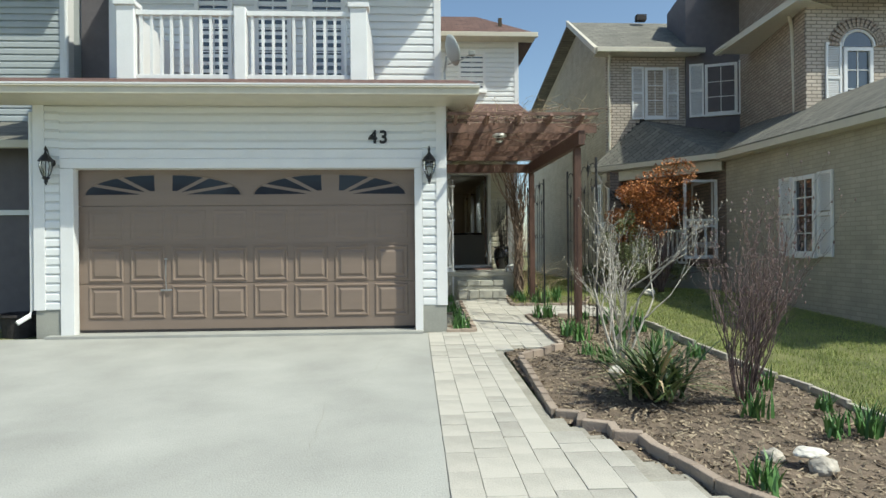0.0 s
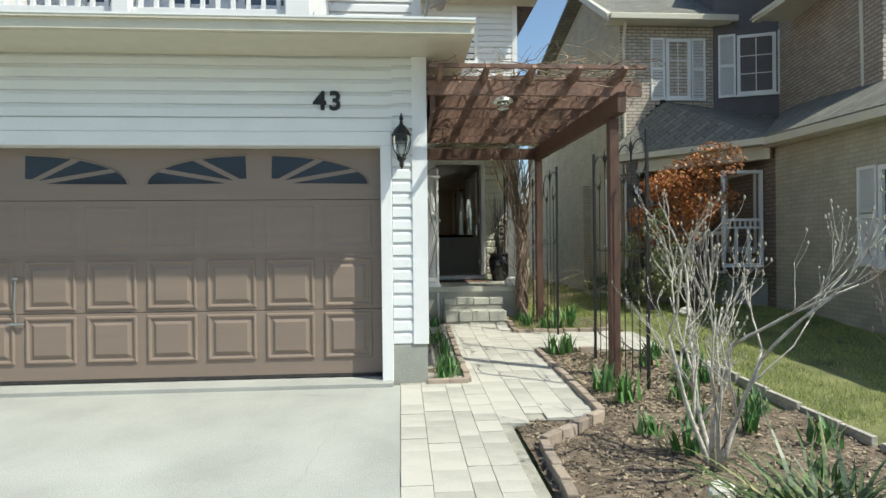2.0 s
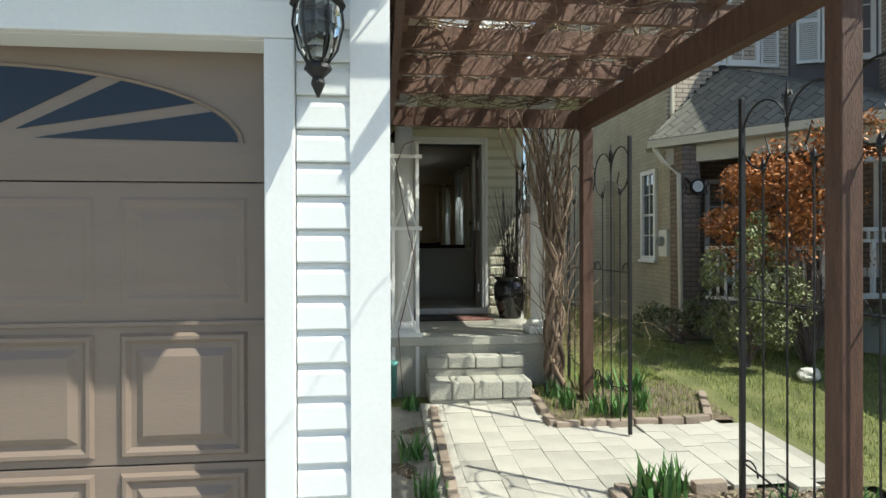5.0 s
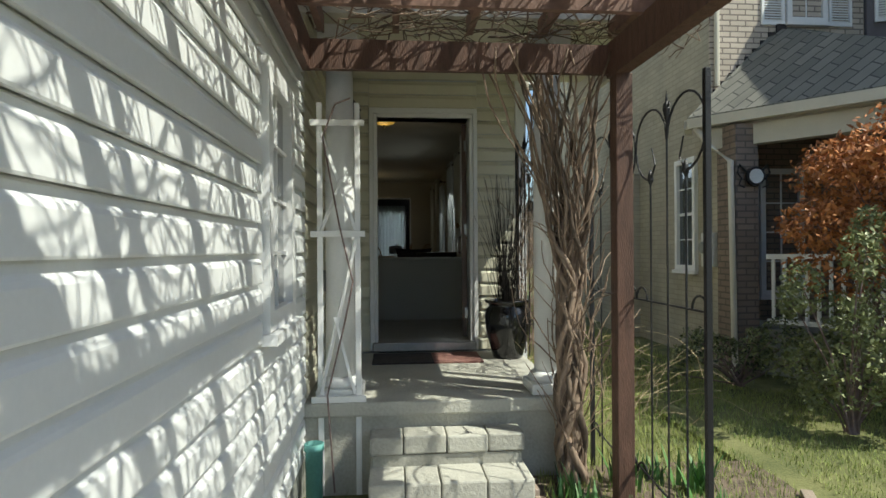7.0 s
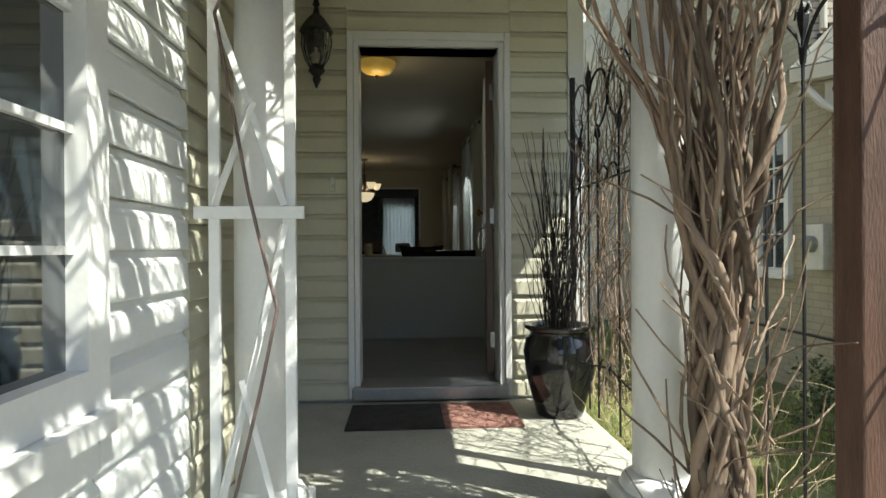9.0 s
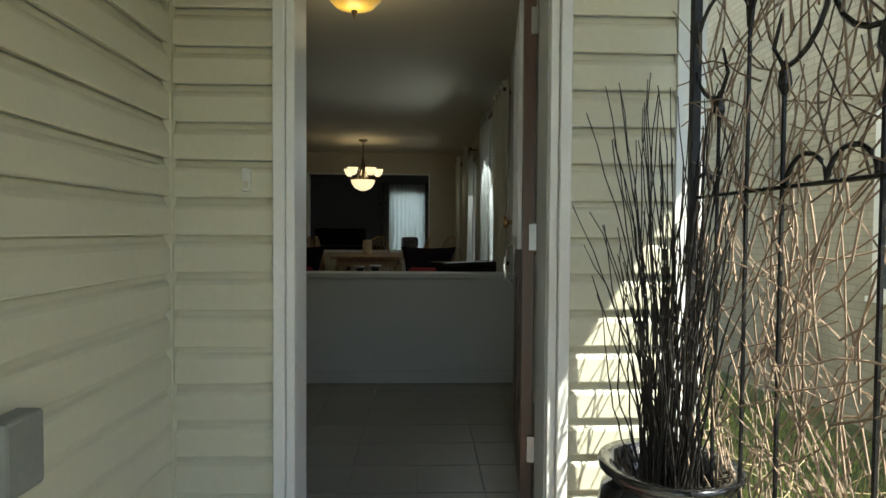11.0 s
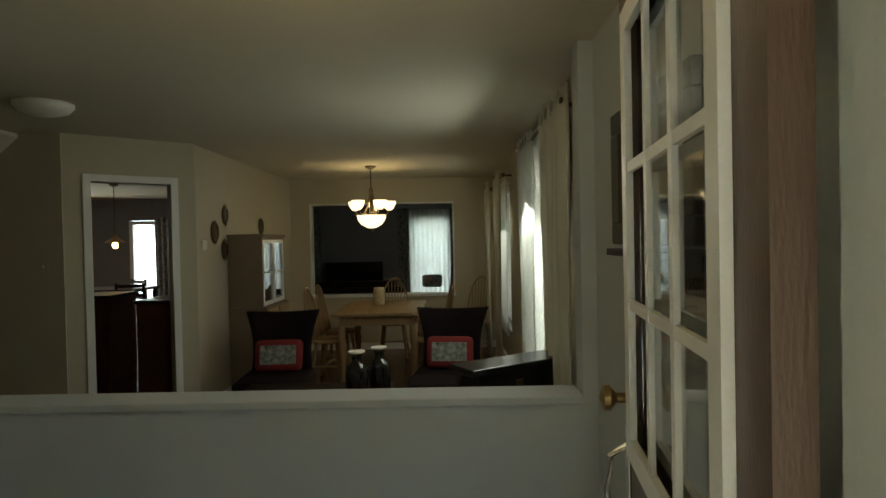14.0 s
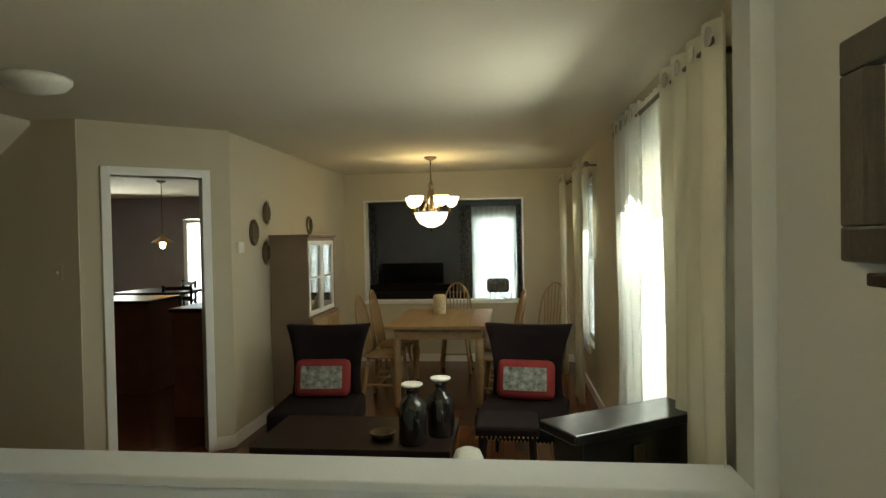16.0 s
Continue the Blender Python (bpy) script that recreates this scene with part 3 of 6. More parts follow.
# Front eave, out of view, drawn forward to shade the balcony wall.
structure("upper_roof", slab([(-5.9, 0.25, 6.35), (0.1, 0.25, 6.35), (0.45, 1.0, 6.35), (0.45, 8.0, 8.6), (-5.9, 8.0, 8.6)], 0.12), SHINGLE_R)
structure("upper_body", box(-5.3, -0.2, 1.7, 16.8, 3.5, 6.25), GREYSIDE)
for wx in (-4.10, -3.12, -2.22):
    window("window_upper", 0.62, 1.70, wx, 1.47, 4.0, 0, 2, 4)

# second storey over the porch
back = new("back_upper_wall")
tagged(back, kind="structure")
part("wall_core", box(0.0, 2.29, 6.77, 6.9, 3.6, 6.55), WHITE, back)
siding(back, 0.0, 6.765, 3.7, 6.55, 2.20, 0, WHITE)
part("corner_board", box(2.20, 2.31, 6.73, 6.95, 3.6, 6.55), TRIM, back)
part("side_cladding", box(2.18, 2.29, 6.95, 16.8, 4.4, 6.55), CREAM, back)
window("window_back", 0.72, 1.02, 0.72, 6.735, 5.22, 0, 2, 3)
bm = slab([(-0.2, 6.35, 6.62), (2.70, 6.35, 6.62), (1.4, 8.6, 7.9), (-0.2, 8.6, 7.9)], 0.10)
slab([(2.70, 6.35, 6.615), (2.70, 12, 6.615), (1.4, 12, 7.9), (1.4, 8.6, 7.9)], 0.10, bm)
structure("back_roof", bm, SHINGLE_R)
structure("back_gutter", box(-0.2, 2.74, 6.28, 6.36, 6.50, 6.62, bevel=0.01), FASCIA)
structure("back_soffit", box(-0.2, 2.70, 6.36, 6.77, 6.52, 6.54), FASCIA)
tv = thing("roof_vent", 1.9, 7.2, 7.15, "small dark metal roof vent on brown shingles", "vent")
part("stack", box(-0.05, 0.05, -0.05, 0.05, -0.1, 0.16, bevel=0.01), BRONZE, tv)

# ---------- garage door ----------
gd = thing("garage_door", -2.86, 0.18, -0.012, "closed taupe double garage door with raised panels and fan windows", "garage door")
half, zs = 2.435, (0.0, 0.665, 1.225, 1.79, 2.42)
ROWS = ((0.165, 0.635), (0.695, 1.19), (1.30, 1.73))
for k in range(4):
    sec = part("door_section", box(-half, half, -0.02, 0.02, zs[k] + 0.0025, zs[k + 1] - 0.0025, bevel=0.004), TAUPE, gd)
    if k < 3:
        deep = 1.0 if k < 2 else 0.30
        z0, z1 = ROWS[k]
        for i in range(8):
            x0 = -2.30 + i * 0.587
            bm = bmesh.new()
            x1 = x0 + 0.49
            lip = 0.016 * deep
            outer = [(x0, z0), (x1, z0), (x1, z1), (x0, z1)]
            rings = []
            for inset, proud in ((0.0, 0.0), (0.012, lip), (0.026, lip), (0.042, 0.001), (0.062, 0.001), (0.092, lip * 1.15)):
                rings.append([bm.verts.new((x + inset * (1 if x == x0 else -1), -0.0205 - proud, z + inset * (1 if z == z0 else -1))) for x, z in outer])
            for lo_, hi_ in zip(rings, rings[1:]):
                for q in range(4):
                    bm.faces.new((lo_[q], lo_[(q + 1) % 4], hi_[(q + 1) % 4], hi_[q]))
            bm.faces.new(rings[-1])
            part("panel", bm, TAUPE, sec)
    else:
        for i in range(4):
            flip = -1 if i % 2 == 0 else 1
            xc = -half + 0.60 + i * 1.20 - flip * 0.48
            fr = bmesh.new()
            zb = zs[k] + 0.155
            for s in range(3):
                spokes = [(0.98 * math.cos(radians(a)), 0.29 * math.sin(radians(a))) for a in (s * 30, s * 30 + 30)]
                gaps = (0.004 if s == 0 else 0.021, 0.004 if s == 2 else 0.021)
                pts = []
                for r_, order in ((1.0, 1), (0.22, -1)):
                    while True:
                        run = []
                        for q in range(41):
                            a = radians(s * 30 + 30 * q / 40)
                            px, pz = 0.98 * r_ * math.cos(a), 0.29 * r_ * math.sin(a)
                            far = [abs(px * v - pz * u) / math.hypot(u, v) for u, v in spokes]
                            if far[0] >= gaps[0] and far[1] >= gaps[1]:
                                run.append((px, pz))
                        if run:
                            break
                        r_ += 0.01
                    run = run if len(run) < 9 else run[::len(run) // 8] + [run[-1]]
                    pts += run[::order]
                clean = [p for j, p in enumerate(pts) if j == 0 or math.dist(p, pts[j - 1]) > 0.002]
                pane = bmesh.new()
                lo_ = [pane.verts.new((xc + flip * x, -0.0205, zb + z)) for x, z in clean]
                hi_ = [pane.verts.new((xc + flip * x, -0.0235, zb + z)) for x, z in clean]
                pane.faces.new(hi_)
                for q in range(len(clean)):
                    pane.faces.new((lo_[q], lo_[(q + 1) % len(clean)], hi_[(q + 1) % len(clean)], hi_[q]))
                part("window_pane", pane, FANGLASS, sec, "dark fan-shaped glass pane")
            part("window_rim", tube(fr, [(xc + flip * 1.0 * math.cos(radians(a)), -0.024, zb + 0.30 * math.sin(radians(a))) for a in range(0, 91, 9)], 0.009, n=4), TAUPE, sec)
for lx, lz, w_ in ((-1.20, 1.02, 0.02), (-1.20, 0.57, 0.08)):
    part("handle", box(lx - w_, lx + w_, -0.055, -0.037, lz - 0.012, lz + 0.012, bevel=0.004), STEEL, gd, "small steel pull handle")
part("lock_bolt", tube(bmesh.new(), [(-1.20, -0.045, 0.58), (-1.20, -0.06, 0.78), (-1.20, -0.045, 1.0)], 0.008), STEEL, gd)
part("bottom_seal", box(-half, half, -0.02, 0.02, -0.03, 0.002), MATDARK, gd)
part("meeting_ledge", box(-half, half, -0.032, -0.021, 1.218, 1.236, bevel=0.003), TAUPE, gd)

# house number
for ch, x in (("4", -1.115), ("3", -0.965)):
    cu = bpy.data.curves.new("digit", "FONT")
    cu.body, cu.size, cu.extrude, cu.offset = ch, 0.26, 0.012, 0.006
    ob = new("house_number", cu)
    ob.matrix_world = pose(x, -0.022, 2.66, 90, 0, 0)
    dg = bpy.context.evaluated_depsgraph_get()
    me = bpy.data.meshes.new_from_object(ob.evaluated_get(dg))
    bpy.data.objects.remove(ob)
    me.materials.clear()
    me.materials.append(IRON)
    ob = new("house_number", me)
    ob.matrix_world = pose(x, -0.022, 2.66, 90, 0, 0)
    tagged(ob, "dark grey metal house numeral fixed to white siding", "house number", "house numbers")


def wall_lantern(x, y, z, turn=0.0, s=1.0):
    t = thing("wall_lantern", x, y, z, "black iron coach lantern with clear glass on the wall", "wall lamp", "wall lanterns", turn)
    part("backplate", lathe([(0.001, 0), (0.055 * s, 0.0), (0.055 * s, 0.02), (0.03 * s, 0.035), (0.001, 0.035)], 16), IRON, t).matrix_local = pose(0, 0, 0.02, 90, 0, 0)
    bm = bmesh.new()
    tube(bm, [(0, -0.02, 0.02), (0, -0.06, 0.10), (0, -0.11, 0.20 * s), (0, -0.14, 0.16 * s), (0, -0.14, 0.11)], 0.009)
    part("arm", bm, IRON, t)
    part("roof", lathe([(0.10 * s, 0.02), (0.085 * s, 0.05), (0.05 * s, 0.10), (0.02 * s, 0.13), (0.012 * s, 0.17), (0.022 * s, 0.185), (0.004, 0.24)], 12, at=(0, -0.14, 0.0)), IRON, t)
    part("glass", lathe([(0.03 * s, -0.20), (0.06 * s, -0.14), (0.08 * s, -0.06), (0.075 * s, 0.015)], 8, at=(0, -0.14, 0)), CLEAR, t, "clear bevelled glass")
    bm = bmesh.new()
    for k in range(6):
        a = math.pi * k / 3
        tube(bm, [(r * s * math.cos(a), -0.14 + r * s * math.sin(a), zz) for r, zz in ((0.03, -0.20), (0.068, -0.14), (0.09, -0.05), (0.082, 0.02))], 0.005, n=4)
    part("cage", bm, IRON, t)
    part("finial", lathe([(0.045 * s, -0.195), (0.05 * s, -0.21), (0.02 * s, -0.24), (0.026 * s, -0.26), (0.004, -0.31)], 10, at=(0, -0.14, 0)), IRON, t)
    return t


wall_lantern(-0.245, -0.012, 2.36)
wall_lantern(-5.56, -0.012, 2.36)
wall_lantern(0.17, 5.235, 2.85)

# ---------- balcony ----------
bal = thing("balcony_railing", -2.86, -0.1, 3.48, "white painted wooden balcony railing over the garage roof", "railing")
for x0 in (-4.58 + 2.86, -2.97 + 2.86, -1.35 + 2.86):
    big = 0.24 if abs(x0) > 1 else 0.16
    ob = part("post", box(x0, x0 + big, -0.08, 0.10, -0.03 + (0.06 if big < 0.2 else 0), 1.07, bevel=0.008), TRIM, bal)
    if big > 0.2:
        part("post_cap", box(-0.03 + x0, x0 + big + 0.03, -0.11, 0.13, 1.072, 1.14, bevel=0.008), TRIM, ob)
for xa, xb in ((-1.475, -0.115), (0.055, 1.505)):
    part("top_rail", box(xa, xb, -0.03, 0.05, 0.96, 1.03, bevel=0.006), TRIM, bal)
    part("bottom_rail", box(xa, xb, -0.02, 0.04, 0.07, 0.13, bevel=0.004), TRIM, bal)
    n_ = 10
    for i in range(n_):
        x = xa + (xb - xa) * (i + 0.5) / n_
        part("baluster", box(x - 0.018, x + 0.018, -0.01, 0.026, 0.132, 0.958), TRIM, bal)
part("side_panel", box(1.62, 1.74, 0.11, 1.55, 0.19, 1.07), TRIM, bal)
part("side_panel", box(-1.72, -1.60, 0.11, 1.55, 0.19, 1.07), TRIM, bal)

dish = thing("satellite_dish", 0.12, 1.35, 4.1, "pale grey satellite dish on a bent steel mast", "satellite dish")
bm = tube(bmesh.new(), [(-0.05, 0.02, -0.35), (-0.05, -0.02, 0.0), (-0.02, -0.08, 0.25)], 0.02, n=8)
part("mast", bm, STEEL, dish)
me = part("reflector", lathe([(0.001, 0), (0.10, 0.01), (0.20, 0.05), (0.26, 0.09), (0.255, 0.10), (0.19, 0.065), (0.001, 0.012)], 24), GREYSIDE, dish, smooth=True)
me.matrix_local = pose(0, -0.1, 0.32, 0, 70, 15)
part("feed_arm", tube(bmesh.new(), [(0, -0.1, 0.1), (0.22, -0.2, 0.15), (0.38, -0.22, 0.24)], 0.012), STEEL, dish)
part("receiver", box(0.34, 0.44, -0.26, -0.18, 0.21, 0.29, bevel=0.01), GREYBOX, dish)

# ---------- porch and steps ----------
porch = new("porch_base")
tagged(porch, kind="structure")
part("porch_slab", box(-0.03, 1.72, 3.42, 5.21, 0.55, 0.64, bevel=0.012), STONE, porch)
part("porch_core", box(-0.02, 1.70, 3.46, 5.25, -0.3, 0.548), STONE, porch)
rnd = random.Random(4)
for k, (y0, y1, z0, z1) in enumerate(((2.98, 3.46, 0.05, 0.29), (3.24, 3.46, 0.292, 0.47))):
    x, x1 = 0.40, 1.35
    while x < x1 - 0.05:
        w = min(rnd.uniform(0.19, 0.27), x1 - x)
        if x1 - x - w < 0.08:
            w = x1 - x
        part("step_block", box(x + 0.003, x + w - 0.003, y0 + rnd.uniform(0, 0.012), y1 - 0.01, z0 + (0.08 if k == 0 else 0.07), z1 + rnd.uniform(-0.004, 0.004), bevel=0.012), STONE, porch)
        x += w
    part("step_riser", box(0.42, x1 - 0.02, y0 + 0.02, y1 - 0.01, z0 - 0.2, z0 + (0.075 if k == 0 else 0.065)), STONE, porch)
mt = thing("doormat", 0.87, 4.84, 0.641, "long woven doormat, dark at one end and red at the other", "doormat")
part("dark_half", box(-0.50, 0.02, -0.22, 0.25, 0, 0.012), MATDARK, mt, "dark grey woven half")
part("red_half", box(0.021, 0.44, -0.22, 0.25, 0, 0.012), MATRED, mt, "faded red woven half")


def column(x, y, name_label):
    t = thing("porch_column", x, y, 0.641, name_label, "column", "porch columns")
    part("base", box(-0.15, 0.15, -0.15, 0.15, 0.0, 0.07, bevel=0.01), TRIM, t)
    part("base_ring", lathe([(0.13, 0.071), (0.145, 0.09), (0.13, 0.12), (0.10, 0.14)], 24), TRIM, t, smooth=True)
    part("shaft", lathe([(0.098, 0.14), (0.097, 1.3), (0.085, 2.28)], 28), TRIM, t, smooth=True)
    part("capital", box(-0.13, 0.13, -0.13, 0.13, 2.281, 2.405, bevel=0.01), TRIM, t)


column(0.205, 3.62, "round white porch column with a square base, behind a lath trellis")
column(1.60, 3.62, "round white porch column with a square base, wrapped by a bare vine")
lt = thing("lath_trellis", 0.205, 3.46, 0.30, "white painted wooden lath trellis tied to the porch column", "trellis")
for x0 in (-0.13, 0.105):
    part("upright", box(x0, x0 + 0.035, -0.012, 0.008, -0.25, 2.23, bevel=0.003), TRIM, lt)
for z0 in (0.34, 1.38, 2.08):
    part("crosspiece", box(-0.17, 0.17, -0.030, -0.014, z0, z0 + 0.04, bevel=0.003), TRIM, lt)
for za, zb, s in ((0.40, 1.36, 1), (1.42, 2.06, -1)):
    bm = bmesh.new()
    tube(bm, [(-0.11 * s, -0.036, za), (0.11 * s, -0.036, zb)], 0.014, n=4)
    part("diagonal_lath", bm, TRIM, lt)
    bm = bmesh.new()
    tube(bm, [(0.10 * s, -0.050, za), (-0.02 * s, -0.050, (za + zb) / 2)], 0.012, n=4)
    part("diagonal_lath", bm, TRIM, lt)
cable = thing("stray_vine", 0.2, 3.40, 0.4, "thin dark bare vine stem climbing the white lath trellis", "vine")
part("stem", tube(bmesh.new(), [(-0.02, -0.02, -0.3), (-0.06, -0.02, 0.3), (0.05, -0.03, 0.75), (0.1, -0.02, 1.0), (0.02, -0.03, 1.35), (-0.08, -0.02, 1.9), (0.0, -0.03, 2.1), (0.09, -0.02, 2.14)], 0.006), TWIG, cable)
dp = thing("drain_pipe_stub", 0.07, 3.28, 0.1, "short faded green plastic pipe standing by the steps", "pipe")
part("pipe", lathe([(0.05, 0), (0.052, 0.30), (0.06, 0.302), (0.06, 0.34), (0.045, 0.34), (0.045, 0.02)], 20), PIPE, dp, smooth=True)

urn = thing("urn", 1.56, 4.86, 0.641, "tall glossy black glazed urn filled with bare black twigs", "planter")
part("pot", lathe([(0.13, 0.0), (0.135, 0.02), (0.19, 0.22), (0.205, 0.36), (0.19, 0.43), (0.165, 0.455), (0.175, 0.475), (0.20, 0.49), (0.20, 0.51), (0.165, 0.505), (0.15, 0.44), (0.10, 0.40)], 40), CERAMIC, urn, smooth=True)
bm = bmesh.new()
rnd = random.Random(7)
for i in range(105):
    a, r = rnd.uniform(0, 6.28), rnd.uniform(0.0, 0.10)
    p = Vector((r * math.cos(a), r * math.sin(a), 0.38))
    lean = Vector((math.cos(a), math.sin(a) * 0.6, 0)) * rnd.uniform(0.02, 0.24)
    h = rnd.uniform(0.6, 1.25)
    k1, k2, amp = rnd.uniform(0, 6.28), rnd.uniform(2.5, 7), rnd.uniform(0.008, 0.03)
    pts = [p + Vector((amp * math.sin(k1 + k2 * q / 13) + rnd.uniform(-0.005, 0.005), amp * math.cos(k1 * 2 + k2 * q / 13) + rnd.uniform(-0.005, 0.005), 0)) + lean * (q / 13) ** 1.5 + Vector((0, 0, h * q / 13)) for q in range(14)]
    part("twig", tube(bmesh.new(), pts, 0.0031, 0.0014, 4), BLACKTWIG, urn)

meterbox = thing("outlet_box", 0.0, 4.40, 1.36, "grey weatherproof outlet box on cream siding", "outlet box")
part("cover", box(-0.02, 0.045, -0.06, 0.06, -0.08, 0.08, bevel=0.01), GREYBOX, meterbox)
bell = thing("doorbell", 0.245, 5.23, 1.985, "small white rectangular doorbell on cream siding beside the door", "doorbell")
part("plate", box(-0.014, 0.014, -0.020, 0.0, -0.040, 0.040, bevel=0.004), PLASTIC, bell)
part("button", box(-0.007, 0.007, -0.0235, -0.0205, -0.03, -0.005, bevel=0.001), FASCIA, bell)

# ---------- open entry door, hinged at its right jamb ----------
ed = thing("entry_door", 1.272, 5.45, 0.745, "open dark brown entry door with a nine-pane window", "door", turn=-7.0)
L, H = 0.86, 2.085
lz0, lz1, ly0, ly1 = 1.02, 1.98, 0.12, 0.74
bm = bmesh.new()
for a in ((0, ly0, 0, H), (ly1, L, 0, H), (ly0, ly1, 0, lz0), (ly0, ly1, lz1, H)):
    box(-0.044, 0, a[0], a[1], a[2], a[3], bm)
part("door_leaf", bm, BROWN, ed)
for sx in (-0.060, 0.0005):
    bm = bmesh.new()
    for a in ((ly0 - 0.02, ly0 + 0.03, lz0 - 0.02, lz1 + 0.02), (ly1 - 0.03, ly1 + 0.02, lz0 - 0.02, lz1 + 0.02), (ly0 + 0.03, ly1 - 0.03, lz0 - 0.02, lz0 + 0.03), (ly0 + 0.03, ly1 - 0.03, lz1 - 0.03, lz1 + 0.02)):
        box(sx, sx + 0.0155, a[0], a[1], a[2], a[3], bm)
    for i in (1, 2):
        c = ly0 + 0.03 + (ly1 - ly0 - 0.06) * i / 3
        box(sx + 0.002, sx + 0.013, c - 0.011, c + 0.011, lz0 + 0.03, lz1 - 0.03, bm)
        c = lz0 + 0.03 + (lz1 - lz0 - 0.06) * i / 3
        box(sx + 0.003, sx + 0.0125, ly0 + 0.03, ly1 - 0.03, c - 0.011, c + 0.011, bm)
    part("window_grille", bm, TRIM, ed, "white nine-pane grille")
part("glass", box(-0.026, -0.020, ly0, ly1, lz0, lz1), CLEAR, ed)
for c in (0.17, 0.52):
    for sx in (-0.049, 0.0005):
        part("raised_panel", box(sx, sx + 0.0045, c, c + 0.22, 0.15, 0.86), BROWN, ed)
hd = part("handle_set", box(-0.052, -0.0445, 0.785, 0.825, 0.78, 1.06, bevel=0.003), CHROME, ed, "brushed steel grip handle")
part("grip", tube(bmesh.new(), [(-0.052, 0.805, 0.80), (-0.09, 0.805, 0.83), (-0.10, 0.805, 0.90), (-0.09, 0.805, 0.98), (-0.052, 0.805, 1.01)], 0.008, n=8), CHROME, hd)
part("knob", lathe([(0.001, 0), (0.012, 0), (0.012, 0.03), (0.03, 0.045), (0.03, 0.06), (0.001, 0.07)], 20), BRASS, ed).matrix_local = pose(-0.0445, 0.80, 1.12, 0, -90, 0)
part("knob", lathe([(0.001, 0), (0.012, 0), (0.012, 0.03), (0.03, 0.045), (0.03, 0.06), (0.001, 0.07)], 20), BRASS, ed).matrix_local = pose(0.0005, 0.80, 0.98, 0, 90, 0)
for z0 in (0.18, 1.0, 1.82):
    part("hinge", box(-0.02, 0.012, -0.022, 0.0, z0, z0 + 0.10), STEEL, ed)

# ---------- pergola ----------
pg = thing("pergola", 0.95, 1.5, 0.0, "red-brown stained timber pergola over the path, weathered", "pergola")
ox, oy = 0.95, 1.5
for px, py, zb in ((1.955, 0.05, -0.1), (1.87, 3.0, 0.0)):
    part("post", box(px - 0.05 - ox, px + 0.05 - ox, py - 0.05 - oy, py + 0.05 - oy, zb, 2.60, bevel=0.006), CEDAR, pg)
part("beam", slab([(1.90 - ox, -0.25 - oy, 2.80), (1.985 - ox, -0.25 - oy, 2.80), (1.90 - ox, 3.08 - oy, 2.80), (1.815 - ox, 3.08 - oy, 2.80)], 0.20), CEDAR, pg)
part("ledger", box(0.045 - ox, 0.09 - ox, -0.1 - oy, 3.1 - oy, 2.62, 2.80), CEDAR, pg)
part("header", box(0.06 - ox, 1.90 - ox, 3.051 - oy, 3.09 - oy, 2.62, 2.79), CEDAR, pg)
for i in range(6):
    y = -0.10 + i * 0.54 - oy
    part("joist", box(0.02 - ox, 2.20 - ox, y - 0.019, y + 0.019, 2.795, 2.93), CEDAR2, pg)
for i in range(5):
    x = 0.13 + i * 0.445 - ox
    bm = bmesh.new()
    prof = [(-0.46, 2.965), (-0.43, 3.0), (3.25, 3.0), (3.25, 2.90), (-0.30, 2.90)]
    a = [bm.verts.new((x - 0.02, y - oy, z)) for y, z in prof]
    b = [bm.verts.new((x + 0.02, y - oy, z)) for y, z in prof]
    bm.faces.new(a)
    bm.faces.new(b[::-1])
    for q in range(5):
        bm.faces.new((a[q], b[q], b[(q + 1) % 5], a[(q + 1) % 5]))
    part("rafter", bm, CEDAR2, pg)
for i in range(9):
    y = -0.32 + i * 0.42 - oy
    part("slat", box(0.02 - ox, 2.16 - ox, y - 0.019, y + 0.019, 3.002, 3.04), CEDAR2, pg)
feeder = thing("hanging_bird_feeder", 0.82, 0.16, 2.80, "small white feeder hung under the pergola slats", "bird feeder")
part("cap", lathe([(0.11, -0.01), (0.10, 0.02), (0.02, 0.05), (0.004, 0.14)], 16), PLASTIC, feeder)
part("cup", lathe([(0.02, -0.10), (0.055, -0.08), (0.065, -0.03), (0.06, -0.011)], 16), CLEAR, feeder)


